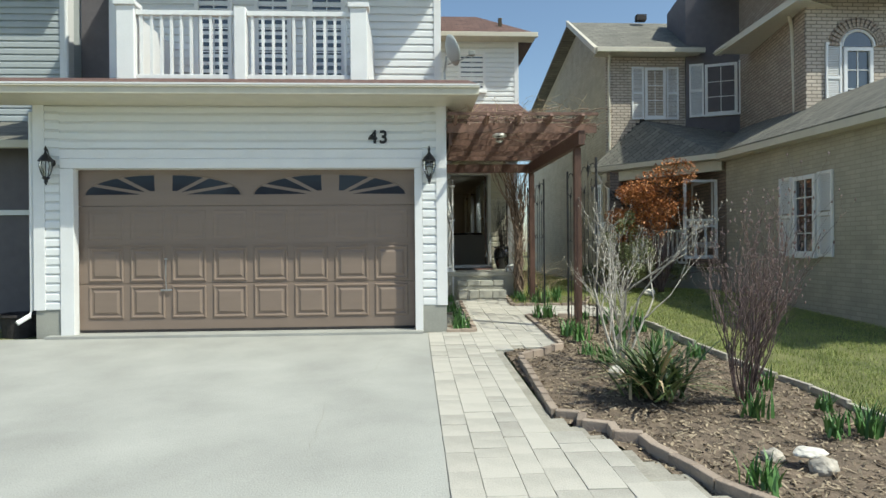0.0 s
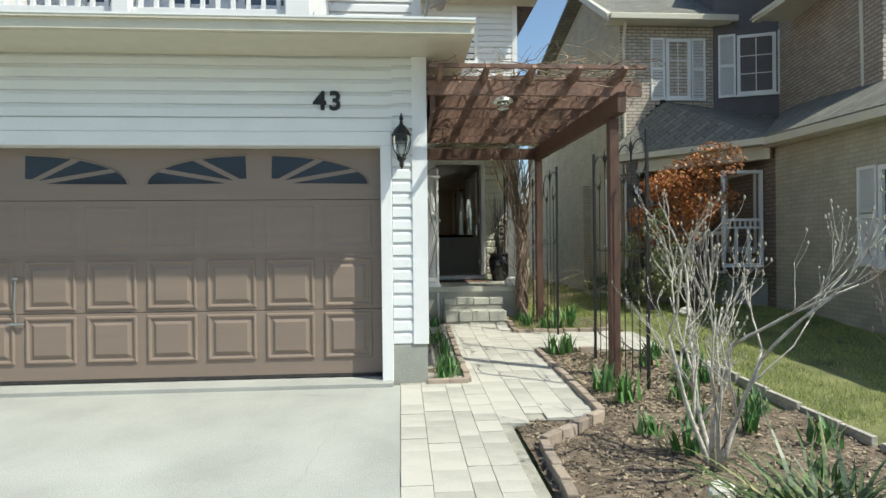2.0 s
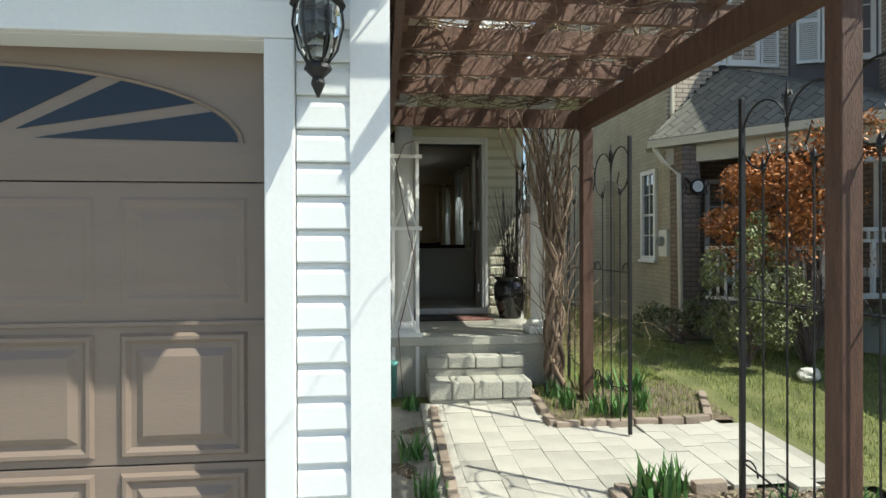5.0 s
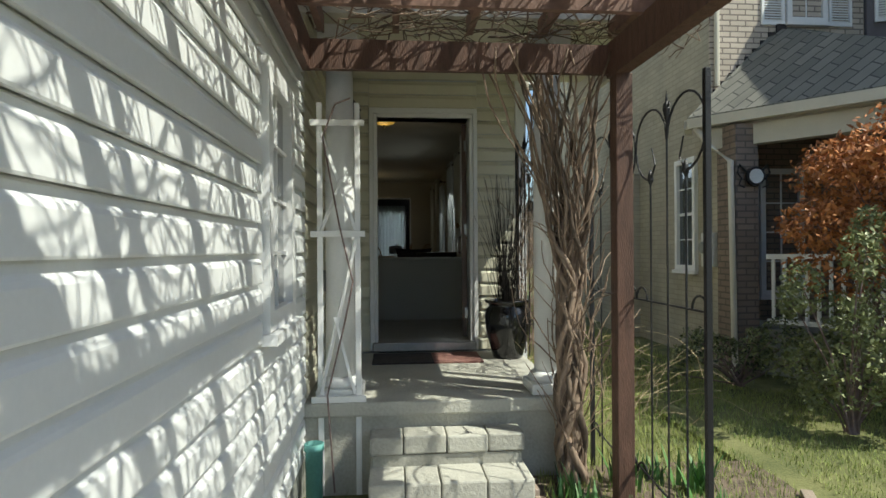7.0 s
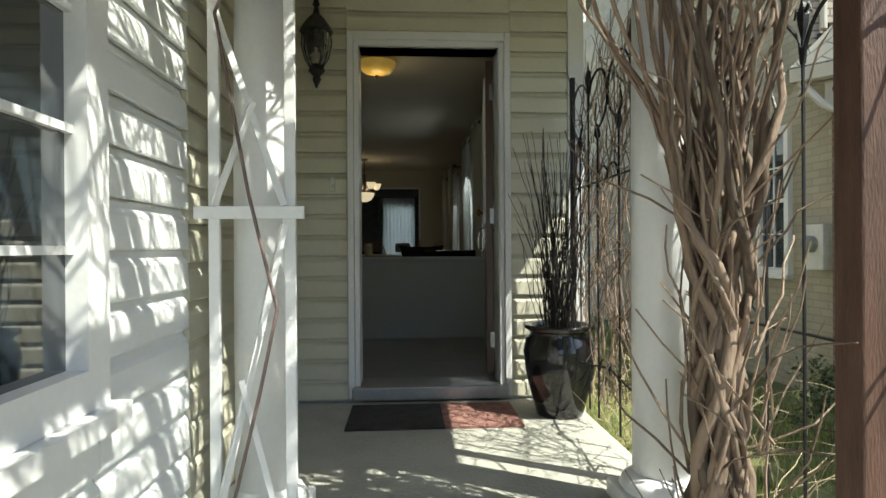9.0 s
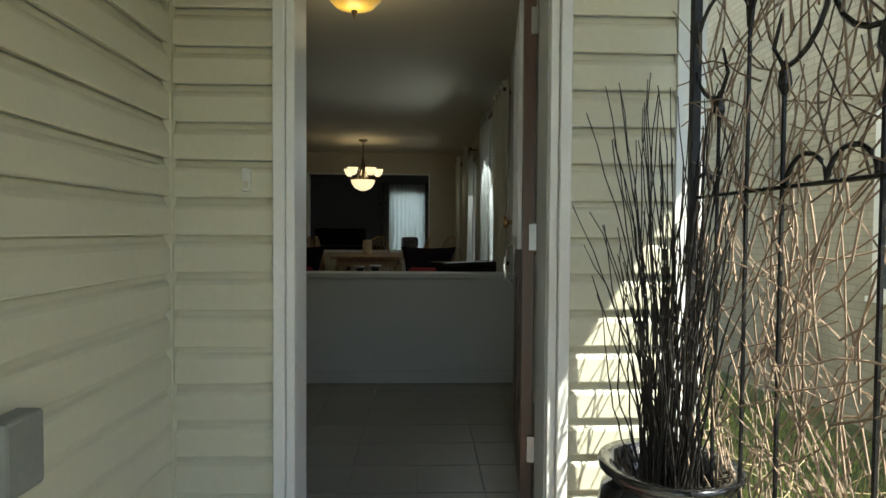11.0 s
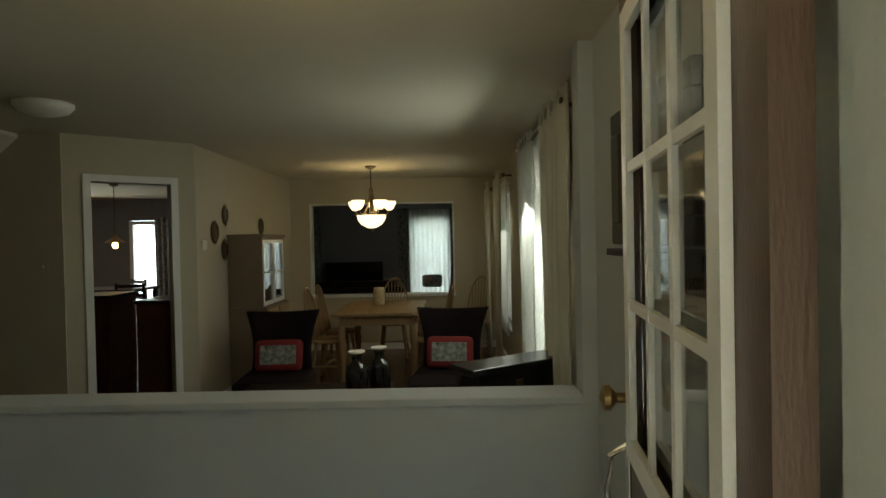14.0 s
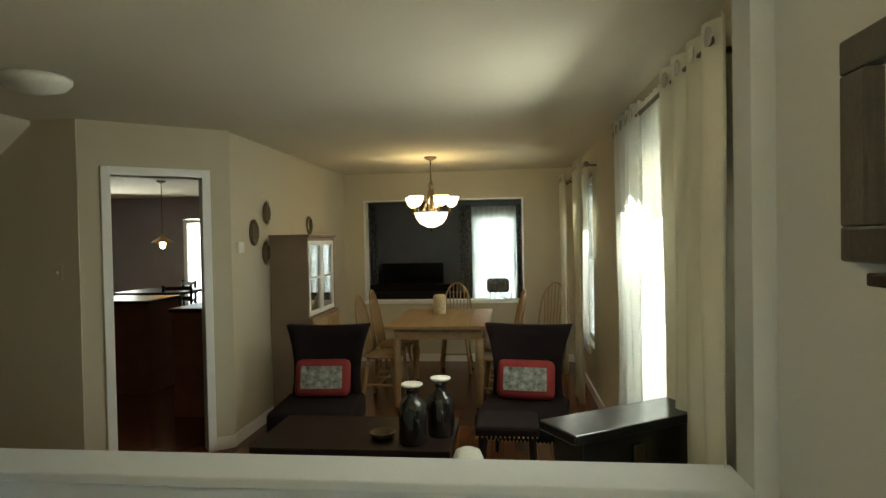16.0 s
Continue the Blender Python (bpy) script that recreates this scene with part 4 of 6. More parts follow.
def trellis(x, y0, y1, zb, h, label, mid=True):
    """A wrought iron panel between y0 and y1."""
    t = thing("iron_trellis", x, (y0 + y1) / 2, zb, label, "trellis", "iron garden trellises")
    w = (y1 - y0) / 2
    for s in (-w, w):
        part("post", box(-0.014, 0.014, s - 0.014, s + 0.014, 0, h, bevel=0.003), IRON, t)
    n = 2 if mid else 1
    for k in range(n):
        c = -w + 2 * w * (k + 0.5) / n
        hw = w / n
        for q in (-0.5, 0, 0.5):
            part("bar", tube(bmesh.new(), [(0, c + q * hw, 0.05), (0, c + q * hw, h - 0.42 if q else h - 0.12)], 0.0055, n=5), IRON, t)
        part("crossbar", tube(bmesh.new(), [(0, c - hw, 0.34), (0, c, 0.30), (0, c + hw, 0.34)], 0.006), IRON, t)
        part("crossbar", tube(bmesh.new(), [(0, c - hw, 1.28), (0, c + hw, 1.28)], 0.006), IRON, t)
        r = hw / 2
        for s in (-1, 1):
            sc = part("scroll", tube(bmesh.new(), arc(c + s * r, h - 0.24, r * 0.98, 180 if s > 0 else 0, -90 if s > 0 else 270, 16), 0.0065), IRON, t)
            part("scroll_tip", tube(bmesh.new(), [(0, c + s * r, h - 0.24 - r), (0, c + s * r * 0.7, h - 0.24 - r * 0.6), (0, c + s * r * 0.9, h - 0.24 - r * 0.1)], 0.007, 0.004), IRON, sc)
            part("scroll", tube(bmesh.new(), arc(c + s * (hw - 0.07), 1.28, 0.07, 0, 180, 8), 0.006), IRON, t)
            part("scroll", tube(bmesh.new(), arc(c + s * (hw - 0.07), 0.30, 0.07, 0, 180, 8), 0.006), IRON, t)
            part("leaf_finial", lathe([(0.003, 0), (0.018, 0.03), (0.014, 0.06), (0.002, 0.09)], 6, None, (0, c + s * hw * 0.5, h - 0.46)), IRON, t)
            part("finial_petal", tube(bmesh.new(), [(0, c, h - 0.10), (0, c + s * 0.03, h - 0.06), (0, c + s * 0.04, h - 0.09)], 0.007, 0.003), IRON, t)
        part("finial", lathe([(0.004, -0.05), (0.016, 0.0), (0.02, 0.03), (0.008, 0.07), (0.002, 0.12)], 6, None, (0, c, h - 0.12)), IRON, t)
    return t


trellis(2.03, -0.62, 0.88, -0.06, 2.42, "black wrought iron garden trellis beside the near pergola post")
trellis(1.93, 2.18, 3.70, 0.03, 2.36, "black wrought iron garden trellis beside the vine-covered post")
trellis(1.69, 3.80, 5.02, 0.645, 1.95, "black wrought iron screen along the open side of the porch")

# ---------- vine ----------
vine = thing("wisteria_vine", 1.71, 3.33, 0.05, "old bare twisted vine, thick stems climbing onto the pergola", "vine")
rnd = random.Random(11)
bm = bmesh.new()
for i in range(38):
    ph, rr = rnd.uniform(0, 6.28), rnd.uniform(0.01, 0.055)
    top = Vector((rnd.uniform(-0.62, 0.22), rnd.uniform(-0.32, 0.15), 0))
    twist = rnd.choice((-1, 1, 1)) * rnd.uniform(7, 17)
    wob, wp = rnd.uniform(0.01, 0.035), rnd.uniform(0, 6.28)
    pts = []
    for q in range(34):
        s = q / 33
        z = s * 2.70
        r = rr * (1 - 0.2 * s) + 0.02 + wob * math.sin(wp + s * 23)
        flare = max(0, (s - 0.48) / 0.52) ** 1.25
        pts.append((r * math.cos(ph + s * twist) + top.x * flare - 0.05 + rnd.uniform(-0.008, 0.008), r * math.sin(ph + s * twist) + top.y * flare + rnd.uniform(-0.008, 0.008), z))
    tube(bm, pts, rnd.choice((0.008, 0.011, 0.014, 0.026)) * rnd.uniform(0.8, 1.2), 0.006, 7)
part("trunk", bm, VINE, vine, "twisted ropy bare trunk", smooth=True)
bm = bmesh.new()
for i in range(120):
    a = rnd.uniform(0, 6.28)
    p = Vector((rnd.uniform(-0.12, 0.08), rnd.uniform(-0.08, 0.08), rnd.uniform(0.1, 2.2)))
    pts = [p]
    d = Vector((rnd.uniform(-0.35, 0.25), rnd.uniform(-0.35, 0.25), rnd.uniform(0.5, 1.4)))
    for q in range(5):
        d = d + Vector((rnd.uniform(-0.3, 0.3), rnd.uniform(-0.3, 0.3), rnd.uniform(-0.3, 0.3)))
        p = p + d.normalized() * rnd.uniform(0.06, 0.16)
        if p.z > 2.72:
            break
        pts.append(p)
    if len(pts) > 2:
        tube(bm, pts, 0.005, 0.0025, 4)
for i in range(300):
    p = Vector((rnd.uniform(-0.03, 0.04), rnd.uniform(0.52, 1.67), rnd.uniform(0.65, 2.3)))
    d = Vector((rnd.uniform(-0.1, 0.15), rnd.uniform(-0.8, 0.8), rnd.uniform(0.2, 1.2)))
    pts = [p]
    for q in range(6):
        d = d + Vector((rnd.uniform(-0.1, 0.1), rnd.uniform(-0.5, 0.5), rnd.uniform(-0.3, 0.3)))
        p = p + d.normalized() * rnd.uniform(0.06, 0.13)
        p.x = max(-0.05, min(0.12, p.x))
        pts.append(p.copy())
    tube(bm, pts, 0.0032, 0.0018, 4)
part("side_growth", bm, VINE, vine, kind="stuff")
bm = bmesh.new()
for i in range(600):
    p = Vector((rnd.uniform(-1.65, 0.5), rnd.uniform(-3.7, 0.0), rnd.uniform(2.80, 3.06)))
    a = rnd.gauss(1.2, 0.75)
    pts = [p]
    for q in range(7):
        a += rnd.uniform(-0.5, 0.5)
        p = p + Vector((math.cos(a), math.sin(a), rnd.uniform(-0.32, 0.40))) * 0.12
        p.z = max(2.70, min(3.14, p.z))
        p.x = max(-1.66, min(0.65, p.x))
        pts.append(p.copy())
    tube(bm, pts, rnd.uniform(0.003, 0.008), 0.0025, 4)
part("roof_tangle", bm, VINE, vine, "dense tangle of bare stems over the slats", kind="stuff")
bm = bmesh.new()
for i in range(260):
    p = Vector((rnd.uniform(-1.6, 0.6), rnd.uniform(-3.5, -0.2), 2.98))
    d = Vector((rnd.uniform(-0.6, 0.6), rnd.uniform(-0.6, 0.6), rnd.uniform(0.4, 1.0)))
    pts = [p]
    for q in range(5):
        d += Vector((rnd.uniform(-0.4, 0.4), rnd.uniform(-0.4, 0.4), rnd.uniform(-0.35, 0.1)))
        p = p + d.normalized() * 0.105
        pts.append(p)
    tube(bm, pts, 0.004, 0.0015, 4)
part("loose_shoot_growth", bm, STRAW, vine, "thin straw-coloured shoots", kind="stuff")


# ---------- garden plants ----------
def branchy(root, rnd, p, d, length, r, depth, wood, buds, spread, up):
    pts = [p]
    seg = 6
    for q in range(seg):
        d = (d + Vector((rnd.uniform(-1, 1), rnd.uniform(-1, 1), rnd.uniform(-0.6, 0.8) + up)) * 0.16).normalized()
        p = p + d * length / seg
        pts.append(p.copy())
    tube(wood, pts, r, r * 0.55, 6 if r > 0.012 else 4)
    if depth == 0:
        if buds is not None:
            lathe([(0.001, 0), (0.008, 0.008), (0.006, 0.02), (0.001, 0.028)], 5, buds, p)
        return
    for k in range(rnd.choice((2, 3, 3)) if depth > 1 else rnd.choice((2, 3))):
        q = rnd.randint(2, seg)
        nd = (d + Vector((rnd.uniform(-1, 1), rnd.uniform(-1, 1), rnd.uniform(-0.5, 0.7))) * spread).normalized()
        branchy(root, rnd, pts[q], nd, length * rnd.uniform(0.5, 0.75), r * 0.55, depth - 1, wood, buds, spread, up)


def shrub_bare(x, y, z, stems, depth, length, r, spread, up, lean, label, seed, material, budmat=BUD):
    t = thing("bare_shrub", x, y, z, label, "shrub")
    rnd = random.Random(seed)
    wood, buds = bmesh.new(), bmesh.new()
    for i in range(stems):
        a = rnd.uniform(0, 6.28)
        d = Vector((math.cos(a) * lean, math.sin(a) * lean, 1)).normalized()
        branchy(t, rnd, Vector((math.cos(a) * 0.05, math.sin(a) * 0.05, -0.05)), d, length * rnd.uniform(0.8, 1.15), r * rnd.uniform(0.7, 1.1), depth, wood, buds, spread, up)
    part("crown", wood, material, t, "bare branching stems", smooth=True)
    part("bud_scatter", buds, budmat, t, "small fuzzy grey buds", kind="stuff")
    return t


magnolia = shrub_bare(1.86, -2.2, -0.16, 6, 4, 0.95, 0.022, 0.62, 0.14, 0.30, "young pale-barked magnolia shrub with bare budding branches in mulch", 3, BARK)
magnolia.matrix_world = pose(1.82, -2.2, -0.16, 0, 0, 170)
shrub_bare(2.40, -3.55, -0.18, 30, 3, 0.86, 0.008, 0.45, 0.28, 0.26, "dense bare shrub of upright pinkish-brown stems in mulch", 8, TWIG, TWIG)
shrub_bare(4.95, 4.10, 0.18, 12, 3, 0.75, 0.012, 0.5, 0.15, 0.25, "bare stems of a russet-leaved shrub on the lawn", 15, TWIG, TWIG)


def leafy(x, y, z, rx, rz, cz, n, size, material, label, seed, stems=True):
    t = thing("leafy_shrub", x, y, z, label, "shrub")
    rnd = random.Random(seed)
    bm, wood = bmesh.new(), bmesh.new()
    lobes = [(Vector((rnd.gauss(0, 0.62) * rx, rnd.gauss(0, 0.62) * rx, cz + rnd.gauss(0, 0.45) * rz)), rnd.uniform(0.25, 0.5)) for _ in range(16)]
    for c, r in lobes:
        tube(wood, [(rnd.uniform(-0.05, 0.05), rnd.uniform(-0.05, 0.05), 0), (c.x * 0.4, c.y * 0.4, c.z * 0.55), tuple(c)], 0.012, 0.004, 5)
    for i in range(n):
        c, r = rnd.choice(lobes)
        v = Vector((rnd.gauss(0, 1), rnd.gauss(0, 1), rnd.gauss(0, 1))).normalized() * r * rnd.uniform(0.4, 1.0) ** 0.6
        p = c + Vector((v.x * rx, v.y * rx, v.z * rz))
        if p.z < 0.03:
            continue
        u = Vector((rnd.uniform(-1, 1), rnd.uniform(-1, 1), rnd.uniform(-1, 1))).normalized()
        w = u.cross(Vector((rnd.uniform(-1, 1), rnd.uniform(-1, 1), rnd.uniform(-1, 1)))).normalized()
        s = size * rnd.uniform(0.6, 1.3)
        vs = [bm.verts.new(p - u * s), bm.verts.new(p + w * s * 0.45), bm.verts.new(p + u * s), bm.verts.new(p - w * s * 0.45)]
        bm.faces.new(vs)
    part("stem_growth", wood, TWIG, t, kind="stuff")
    part("foliage", bm, material, t, "many small leaves", kind="stuff")
    return t


leafy(4.95, 4.10, 0.18, 1.12, 0.74, 1.82, 9500, 0.032, RUSSET, "rounded shrub with dry russet-orange leaves above the lawn", 21)
leafy(4.05, 3.95, 0.16, 0.42, 0.60, 0.62, 5200, 0.024, SHRUB, "dark evergreen shrub with pale tips on the lawn edge", 22)
leafy(5.2, 5.0, 0.18, 0.8, 0.35, 0.4, 3000, 0.03, SHRUB, "low dark evergreen shrub in the shade of the porch", 23)

leafy(4.15, 5.55, 0.16, 0.42, 0.34, 0.36, 3200, 0.024, SHRUB, "low dark evergreen shrub at the foot of the brick wall", 24)

yc = thing("strap_leaf_plant", 1.66, -3.42, -0.20, "large clump of arching dark green strap leaves in mulch", "plant")
bm, dry = bmesh.new(), bmesh.new()
rnd = random.Random(31)
for i in range(230):
    a = rnd.uniform(0, 6.28)
    leaf_blade(dry if rnd.random() < 0.18 else bm, (rnd.gauss(0, 0.09), rnd.gauss(0, 0.09), 0), rnd.uniform(0.2, 1.0), rnd.uniform(0.42, 0.84), rnd.uniform(0.022, 0.036), rnd.uniform(0.6, 1.4), a, 5)
part("leaves", bm, STRAP, yc, "arching dark green leaves")
part("dry_leaves", dry, STRAW, yc, "dry straw-coloured leaves")

TUFTS = []
for seed in range(3):
    rnd = random.Random(40 + seed)
    bm = bmesh.new()
    for i in range(34):
        leaf_blade(bm, (rnd.gauss(0, 0.05), rnd.gauss(0, 0.05), 0), rnd.uniform(0, 0.45), rnd.uniform(0.14, 0.27), rnd.uniform(0.018, 0.03), rnd.uniform(0.1, 0.7), rnd.uniform(0, 6.28), 3)
    TUFTS.append(mesh_of("tuft_leaves", bm, LEAF))
rnd = random.Random(50)
SPOTS = [(1.85, 2.7), (2.05, 2.62), (2.3, 2.75), (1.6, 3.1), (0.24, 0.25), (0.15, 0.12), (1.30 + 0.4, -3.0), (2.1, -2.8), (2.75, -3.2), (2.9, -4.3), (2.6, -5.2), (2.3, -5.6), (2.02, 0.28), (1.67, -0.46), (1.62, 1.15), (1.80, 1.2), (2.72, 0.88), (2.57, -0.12), (2.76, -0.26), (2.26, -0.81), (1.74, -0.79), (0.22, 0.69), (0.20, 0.50), (0.24, 2.9), (2.2, 3.3), (1.95, 3.25), (2.4, 3.15), (1.62, 2.85),
         (2.23, -4.01), (2.56, -4.47), (1.54, -5.24), (2.82, -4.49), (2.9, -3.9), (1.62, -1.6), (1.7, -1.95), (2.4, -1.6), (2.8, -1.9), (2.7, -1.2), (2.1, -1.4), (2.45, 0.4), (2.85, 0.2), (2.3, 0.9), (0.2, 1.9), (0.28, 1.3)]
for i, (x, y) in enumerate(SPOTS):
    t = thing("bulb_tuft", x, y, ground_z(x, y), "tuft of fresh green bulb leaves coming up through the soil", "plant", "bulb plants", rnd.uniform(0, 360))
    ob = part("leaves", TUFTS[i % 3], LEAF, t)
    s = rnd.uniform(0.75, 1.25)
    ob.matrix_local = Matrix.Diagonal((s, s, s * rnd.uniform(0.8, 1.1), 1))


def stone(x, y, z, sx, sy, sz, material, label, seed):
    t = thing("garden_stone", x, y, z, label, "stone")
    bm = bmesh.new()
    bmesh.ops.create_icosphere(bm, subdivisions=3, radius=1.0)
    for v in bm.verts:
        k = 1 + 0.28 * noise.noise(v.co * 1.3 + Vector((seed, 0, 0))) + 0.08 * noise.noise(v.co * 4)
        v.co = Vector((v.co.x * sx * k, v.co.y * sy * k, v.co.z * sz * k))
    part("stone_body", bm, material, t)


stone(2.08, -5.0, -0.26, 0.09, 0.07, 0.06, ROCK, "rough grey field stone in the bed", 1)
stone(2.05, -4.92, -0.20, 0.10, 0.07, 0.035, WHITEROCK, "white quartz stone lying on a field stone", 2)
stone(1.88, -4.80, -0.26, 0.07, 0.06, 0.05, ROCK, "small brown stone in the mulch", 3)
stone(1.56, -2.70, -0.14, 0.08, 0.06, 0.06, WHITEROCK, "pale stone at the foot of the magnolia", 4)
stone(4.4, 3.4, 0.18, 0.12, 0.1, 0.07, WHITEROCK, "pale stone at the lawn edge", 5)

# ---------- neighbouring house ----------
nb = new("neighbour_house")
tagged(nb, kind="structure")
part("main_wall", prism([(4.80, 7.26), (7.5, 7.26), (7.5, 17), (4.80, 17)], -0.2, 6.32), BRICK_G, nb)
part("front_cladding", box(4.80, 7.0, 7.236, 7.258, 3.2, 6.3), BRICK_P_LIT, nb)
part("corner_pier", box(4.58, 4.86, 6.30, 6.70, -0.2, 3.06), BRICK_SHADED, nb)
part("side_wall_front", box(4.72, 4.88, 6.702, 7.258, -0.2, 3.2), BRICK_G, nb)
part("bay_wall", prism([(7.02, 7.20), (8.75, 6.55), (9.2, 9), (7.3, 9)], 3.2, 8.2), STUCCO_AND_SHADE, nb)
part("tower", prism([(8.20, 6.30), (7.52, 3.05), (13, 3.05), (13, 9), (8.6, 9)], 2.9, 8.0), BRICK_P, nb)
# Thin front sheet in the paler brick, lighter as if sunlit.
part("tower_front", box(7.53, 13.0, 3.02, 3.048, 3.0, 8.0), BRICK_P_LIT, nb)
part("wing_wall", prism([(6.52, 4.25), (6.52, -1.9), (13, -1.9), (13, 4.25)], -0.6, 3.05), BRICK_G, nb)
# Recess walls take the brick with the shade put into its colour.
part("recess_wall", box(4.9, 8.2, 7.20, 7.255, -0.2, 3.2), BRICK_SHADED, nb)
part("recess_side", box(6.53, 6.62, 4.252, 7.19, -0.2, 3.05), BRICK_SHADED, nb)
part("porch_floor", prism([(4.90, 6.6), (6.52, 4.5), (6.52, 7.19), (4.90, 7.19)], -0.2, 0.62), FOUND, nb)
part("porch_ceiling", prism([(4.45, 6.88), (6.38, 4.22), (6.9, 4.25), (6.9, 7.2), (4.6, 7.2)], 3.07, 3.10), FASCIA, nb)
part("porch_beam", slab([(4.50, 6.68, 3.06), (6.42, 4.25, 3.06), (6.54, 4.35, 3.06), (4.62, 6.78, 3.06)], 0.24), FASCIA, nb)
part("gutter", slab([(4.26, 6.82, 3.22), (6.26, 4.05, 3.18), (6.36, 4.12, 3.18), (4.36, 6.89, 3.22)], 0.12), FASCIA, nb)
part("gutter", slab([(6.22, 4.15, 3.17), (6.22, -2.6, 3.02), (6.32, -2.6, 3.02), (6.32, 4.15, 3.17)], 0.13), FASCIA, nb)
part("soffit", slab([(6.32, 4.3, 3.04), (6.32, -2.6, 2.92), (6.6, -2.6, 2.92), (6.6, 4.3, 3.04)], 0.02), FASCIA, nb)
part("gutter", slab([(4.26, 6.90, 3.22), (4.46, 7.26, 3.22), (4.56, 7.26, 3.22), (4.37, 6.90, 3.22)], 0.12), FASCIA, nb)
part("porch_roof", slab([(4.27, 6.83, 3.24), (6.28, 4.06, 3.20), (8.3, 6.6, 4.08), (5.8, 7.26, 4.60)], 0.03), SHINGLE_G, nb)
part("porch_roof_hip", slab([(4.27, 6.83, 3.24), (5.8, 7.26, 4.60), (4.50, 7.26, 3.30)], 0.03), SHINGLE_G, nb)
part("wing_roof", slab([(6.22, 4.16, 3.20), (6.22, -2.6, 3.05), (7.9, -2.6, 4.05), (7.9, 6.0, 4.12)], 0.03), SHINGLE_G, nb)
part("wing_roof_back", slab([(7.9, 6.0, 4.12), (7.9, -2.6, 4.05), (13, -2.6, 3.2), (13, 6, 3.2)], 0.03), SHINGLE_G, nb)
bm = slab([(4.46, 6.85, 6.42), (7.35, 6.85, 6.42), (7.6, 9.6, 8.15), (4.40, 9.6, 8.15)], 0.06)
slab([(4.40, 9.6, 8.15), (7.6, 9.6, 8.15), (7.6, 17, 6.4), (4.40, 17, 6.4)], 0.06, bm)
part("main_roof", bm, SHINGLE_G, nb)
bm = bmesh.new()
tri_ = [(7.26, 6.3), (9.6, 8.05), (17, 6.3)]
a = [bm.verts.new((4.797, y, z)) for y, z in tri_]
b = [bm.verts.new((4.95, y, z)) for y, z in tri_]
bm.faces.new(a)
bm.faces.new(b[::-1])
for q in range(3):
    bm.faces.new((a[q], b[q], b[(q + 1) % 3], a[(q + 1) % 3]))
part("gable", bm, BRICK_G, nb)
part("fascia", box(4.42, 7.36, 6.76, 6.85, 6.30, 6.43, bevel=0.01), FASCIA, nb)
part("soffit", box(4.46, 7.3, 6.85, 7.26, 6.32, 6.34), FASCIA, nb)
part("verge_board", slab([(4.36, 6.85, 6.44), (4.48, 6.85, 6.44), (4.42, 9.6, 8.2), (4.34, 9.6, 8.2)], 0.16), FASCIA, nb)
part("tower_fascia", slab([(7.25, 6.1, 6.12), (7.05, 2.6, 6.05), (7.2, 2.55, 6.05), (7.4, 6.05, 6.12)], 0.14), FASCIA, nb)
part("tower_soffit", slab([(7.2, 6.1, 6.05), (7.15, 2.6, 5.98), (8.1, 3.0, 5.98), (8.5, 6.1, 6.05)], 0.02), FASCIA, nb)
part("tower_roof", slab([(7.0, 2.5, 6.10), (13, 2.5, 6.10), (13, 8, 8.6), (7.6, 8, 8.6)], 0.06), SHINGLE_G, nb)
part("downpipe", tube(bmesh.new(), [(7.50, 3.5, 6.0), (7.60, 3.56, 5.75), (7.64, 3.55, 3.9)], 0.035, n=8), FASCIA, nb)
part("downpipe", tube(bmesh.new(), [(4.36, 6.80, 3.10), (4.42, 6.60, 2.85), (4.54, 6.34, 2.62), (4.54, 6.28, 0.25), (4.44, 6.18, 0.15)], 0.035, n=8), FASCIA, nb)
part("downpipe", tube(bmesh.new(), [(4.84, 7.0, 6.3), (4.87, 7.19, 6.0), (4.87, 7.19, 3.75)], 0.035, n=8), FASCIA, nb)
part("chimney_vent", box(6.45, 6.75, 9.2, 9.4, 8.1, 8.28), MATDARK, nb)
part("side_chimney", box(4.62, 4.797, 9.5, 11.0, -0.2, 2.87), BRICK_G, nb)
window("window_neighbour", 0.58, 1.38, 5.88, 7.235, 4.64, 0, 2, 3)
shutter(5.52, 7.25, 4.60, 0.33, 1.44, 0)
shutter(6.49, 7.25, 4.60, 0.33, 1.44, 0)
window("window_bay", 0.80, 1.36, 7.46, 7.03, 4.68, -20.6, 2, 3)
shutter(7.09, 7.155, 4.64, 0.36, 1.44, -20.6)
shutter(8.24, 6.73, 4.64, 0.36, 1.44, -20.6)
window("window_wing", 0.62, 1.42, 6.50, 1.90, 0.95, -90, 2, 4)
shutter(6.515, 2.30, 0.93, 0.36, 1.46, -90)
shutter(6.515, 1.24, 0.93, 0.36, 1.46, -90)
window("window_side_far", 0.58, 1.60, 4.78, 8.15, 1.28, -90, 2, 4, split=True)
window("window_recess", 1.05, 1.55, 6.55, 5.9, 1.15, -90, 2, 4)
window("window_recess_front", 0.62, 1.7, 5.45, 7.19, 0.95, 0, 2, 4)
aw = window("window_arch", 0.62, 1.30, 8.30, 3.0, 3.85, 0, 2, 3)
bm = bmesh.new()
vs = [bm.verts.new((0.31 + 0.31 * math.cos(radians(a)), 0.0, 1.32 + 0.30 * math.sin(radians(a)))) for a in range(0, 181, 15)]
bm.faces.new(vs)
part("arch_pane", bm, DARKGLASS, aw)
part("arch_trim", tube(bmesh.new(), [(0.31 + 0.34 * math.cos(radians(a)), -0.01, 1.32 + 0.33 * math.sin(radians(a))) for a in range(0, 181, 12)], 0.03, n=4), TRIM, aw)
shutter(7.93, 3.015, 3.83, 0.33, 1.42, 0)
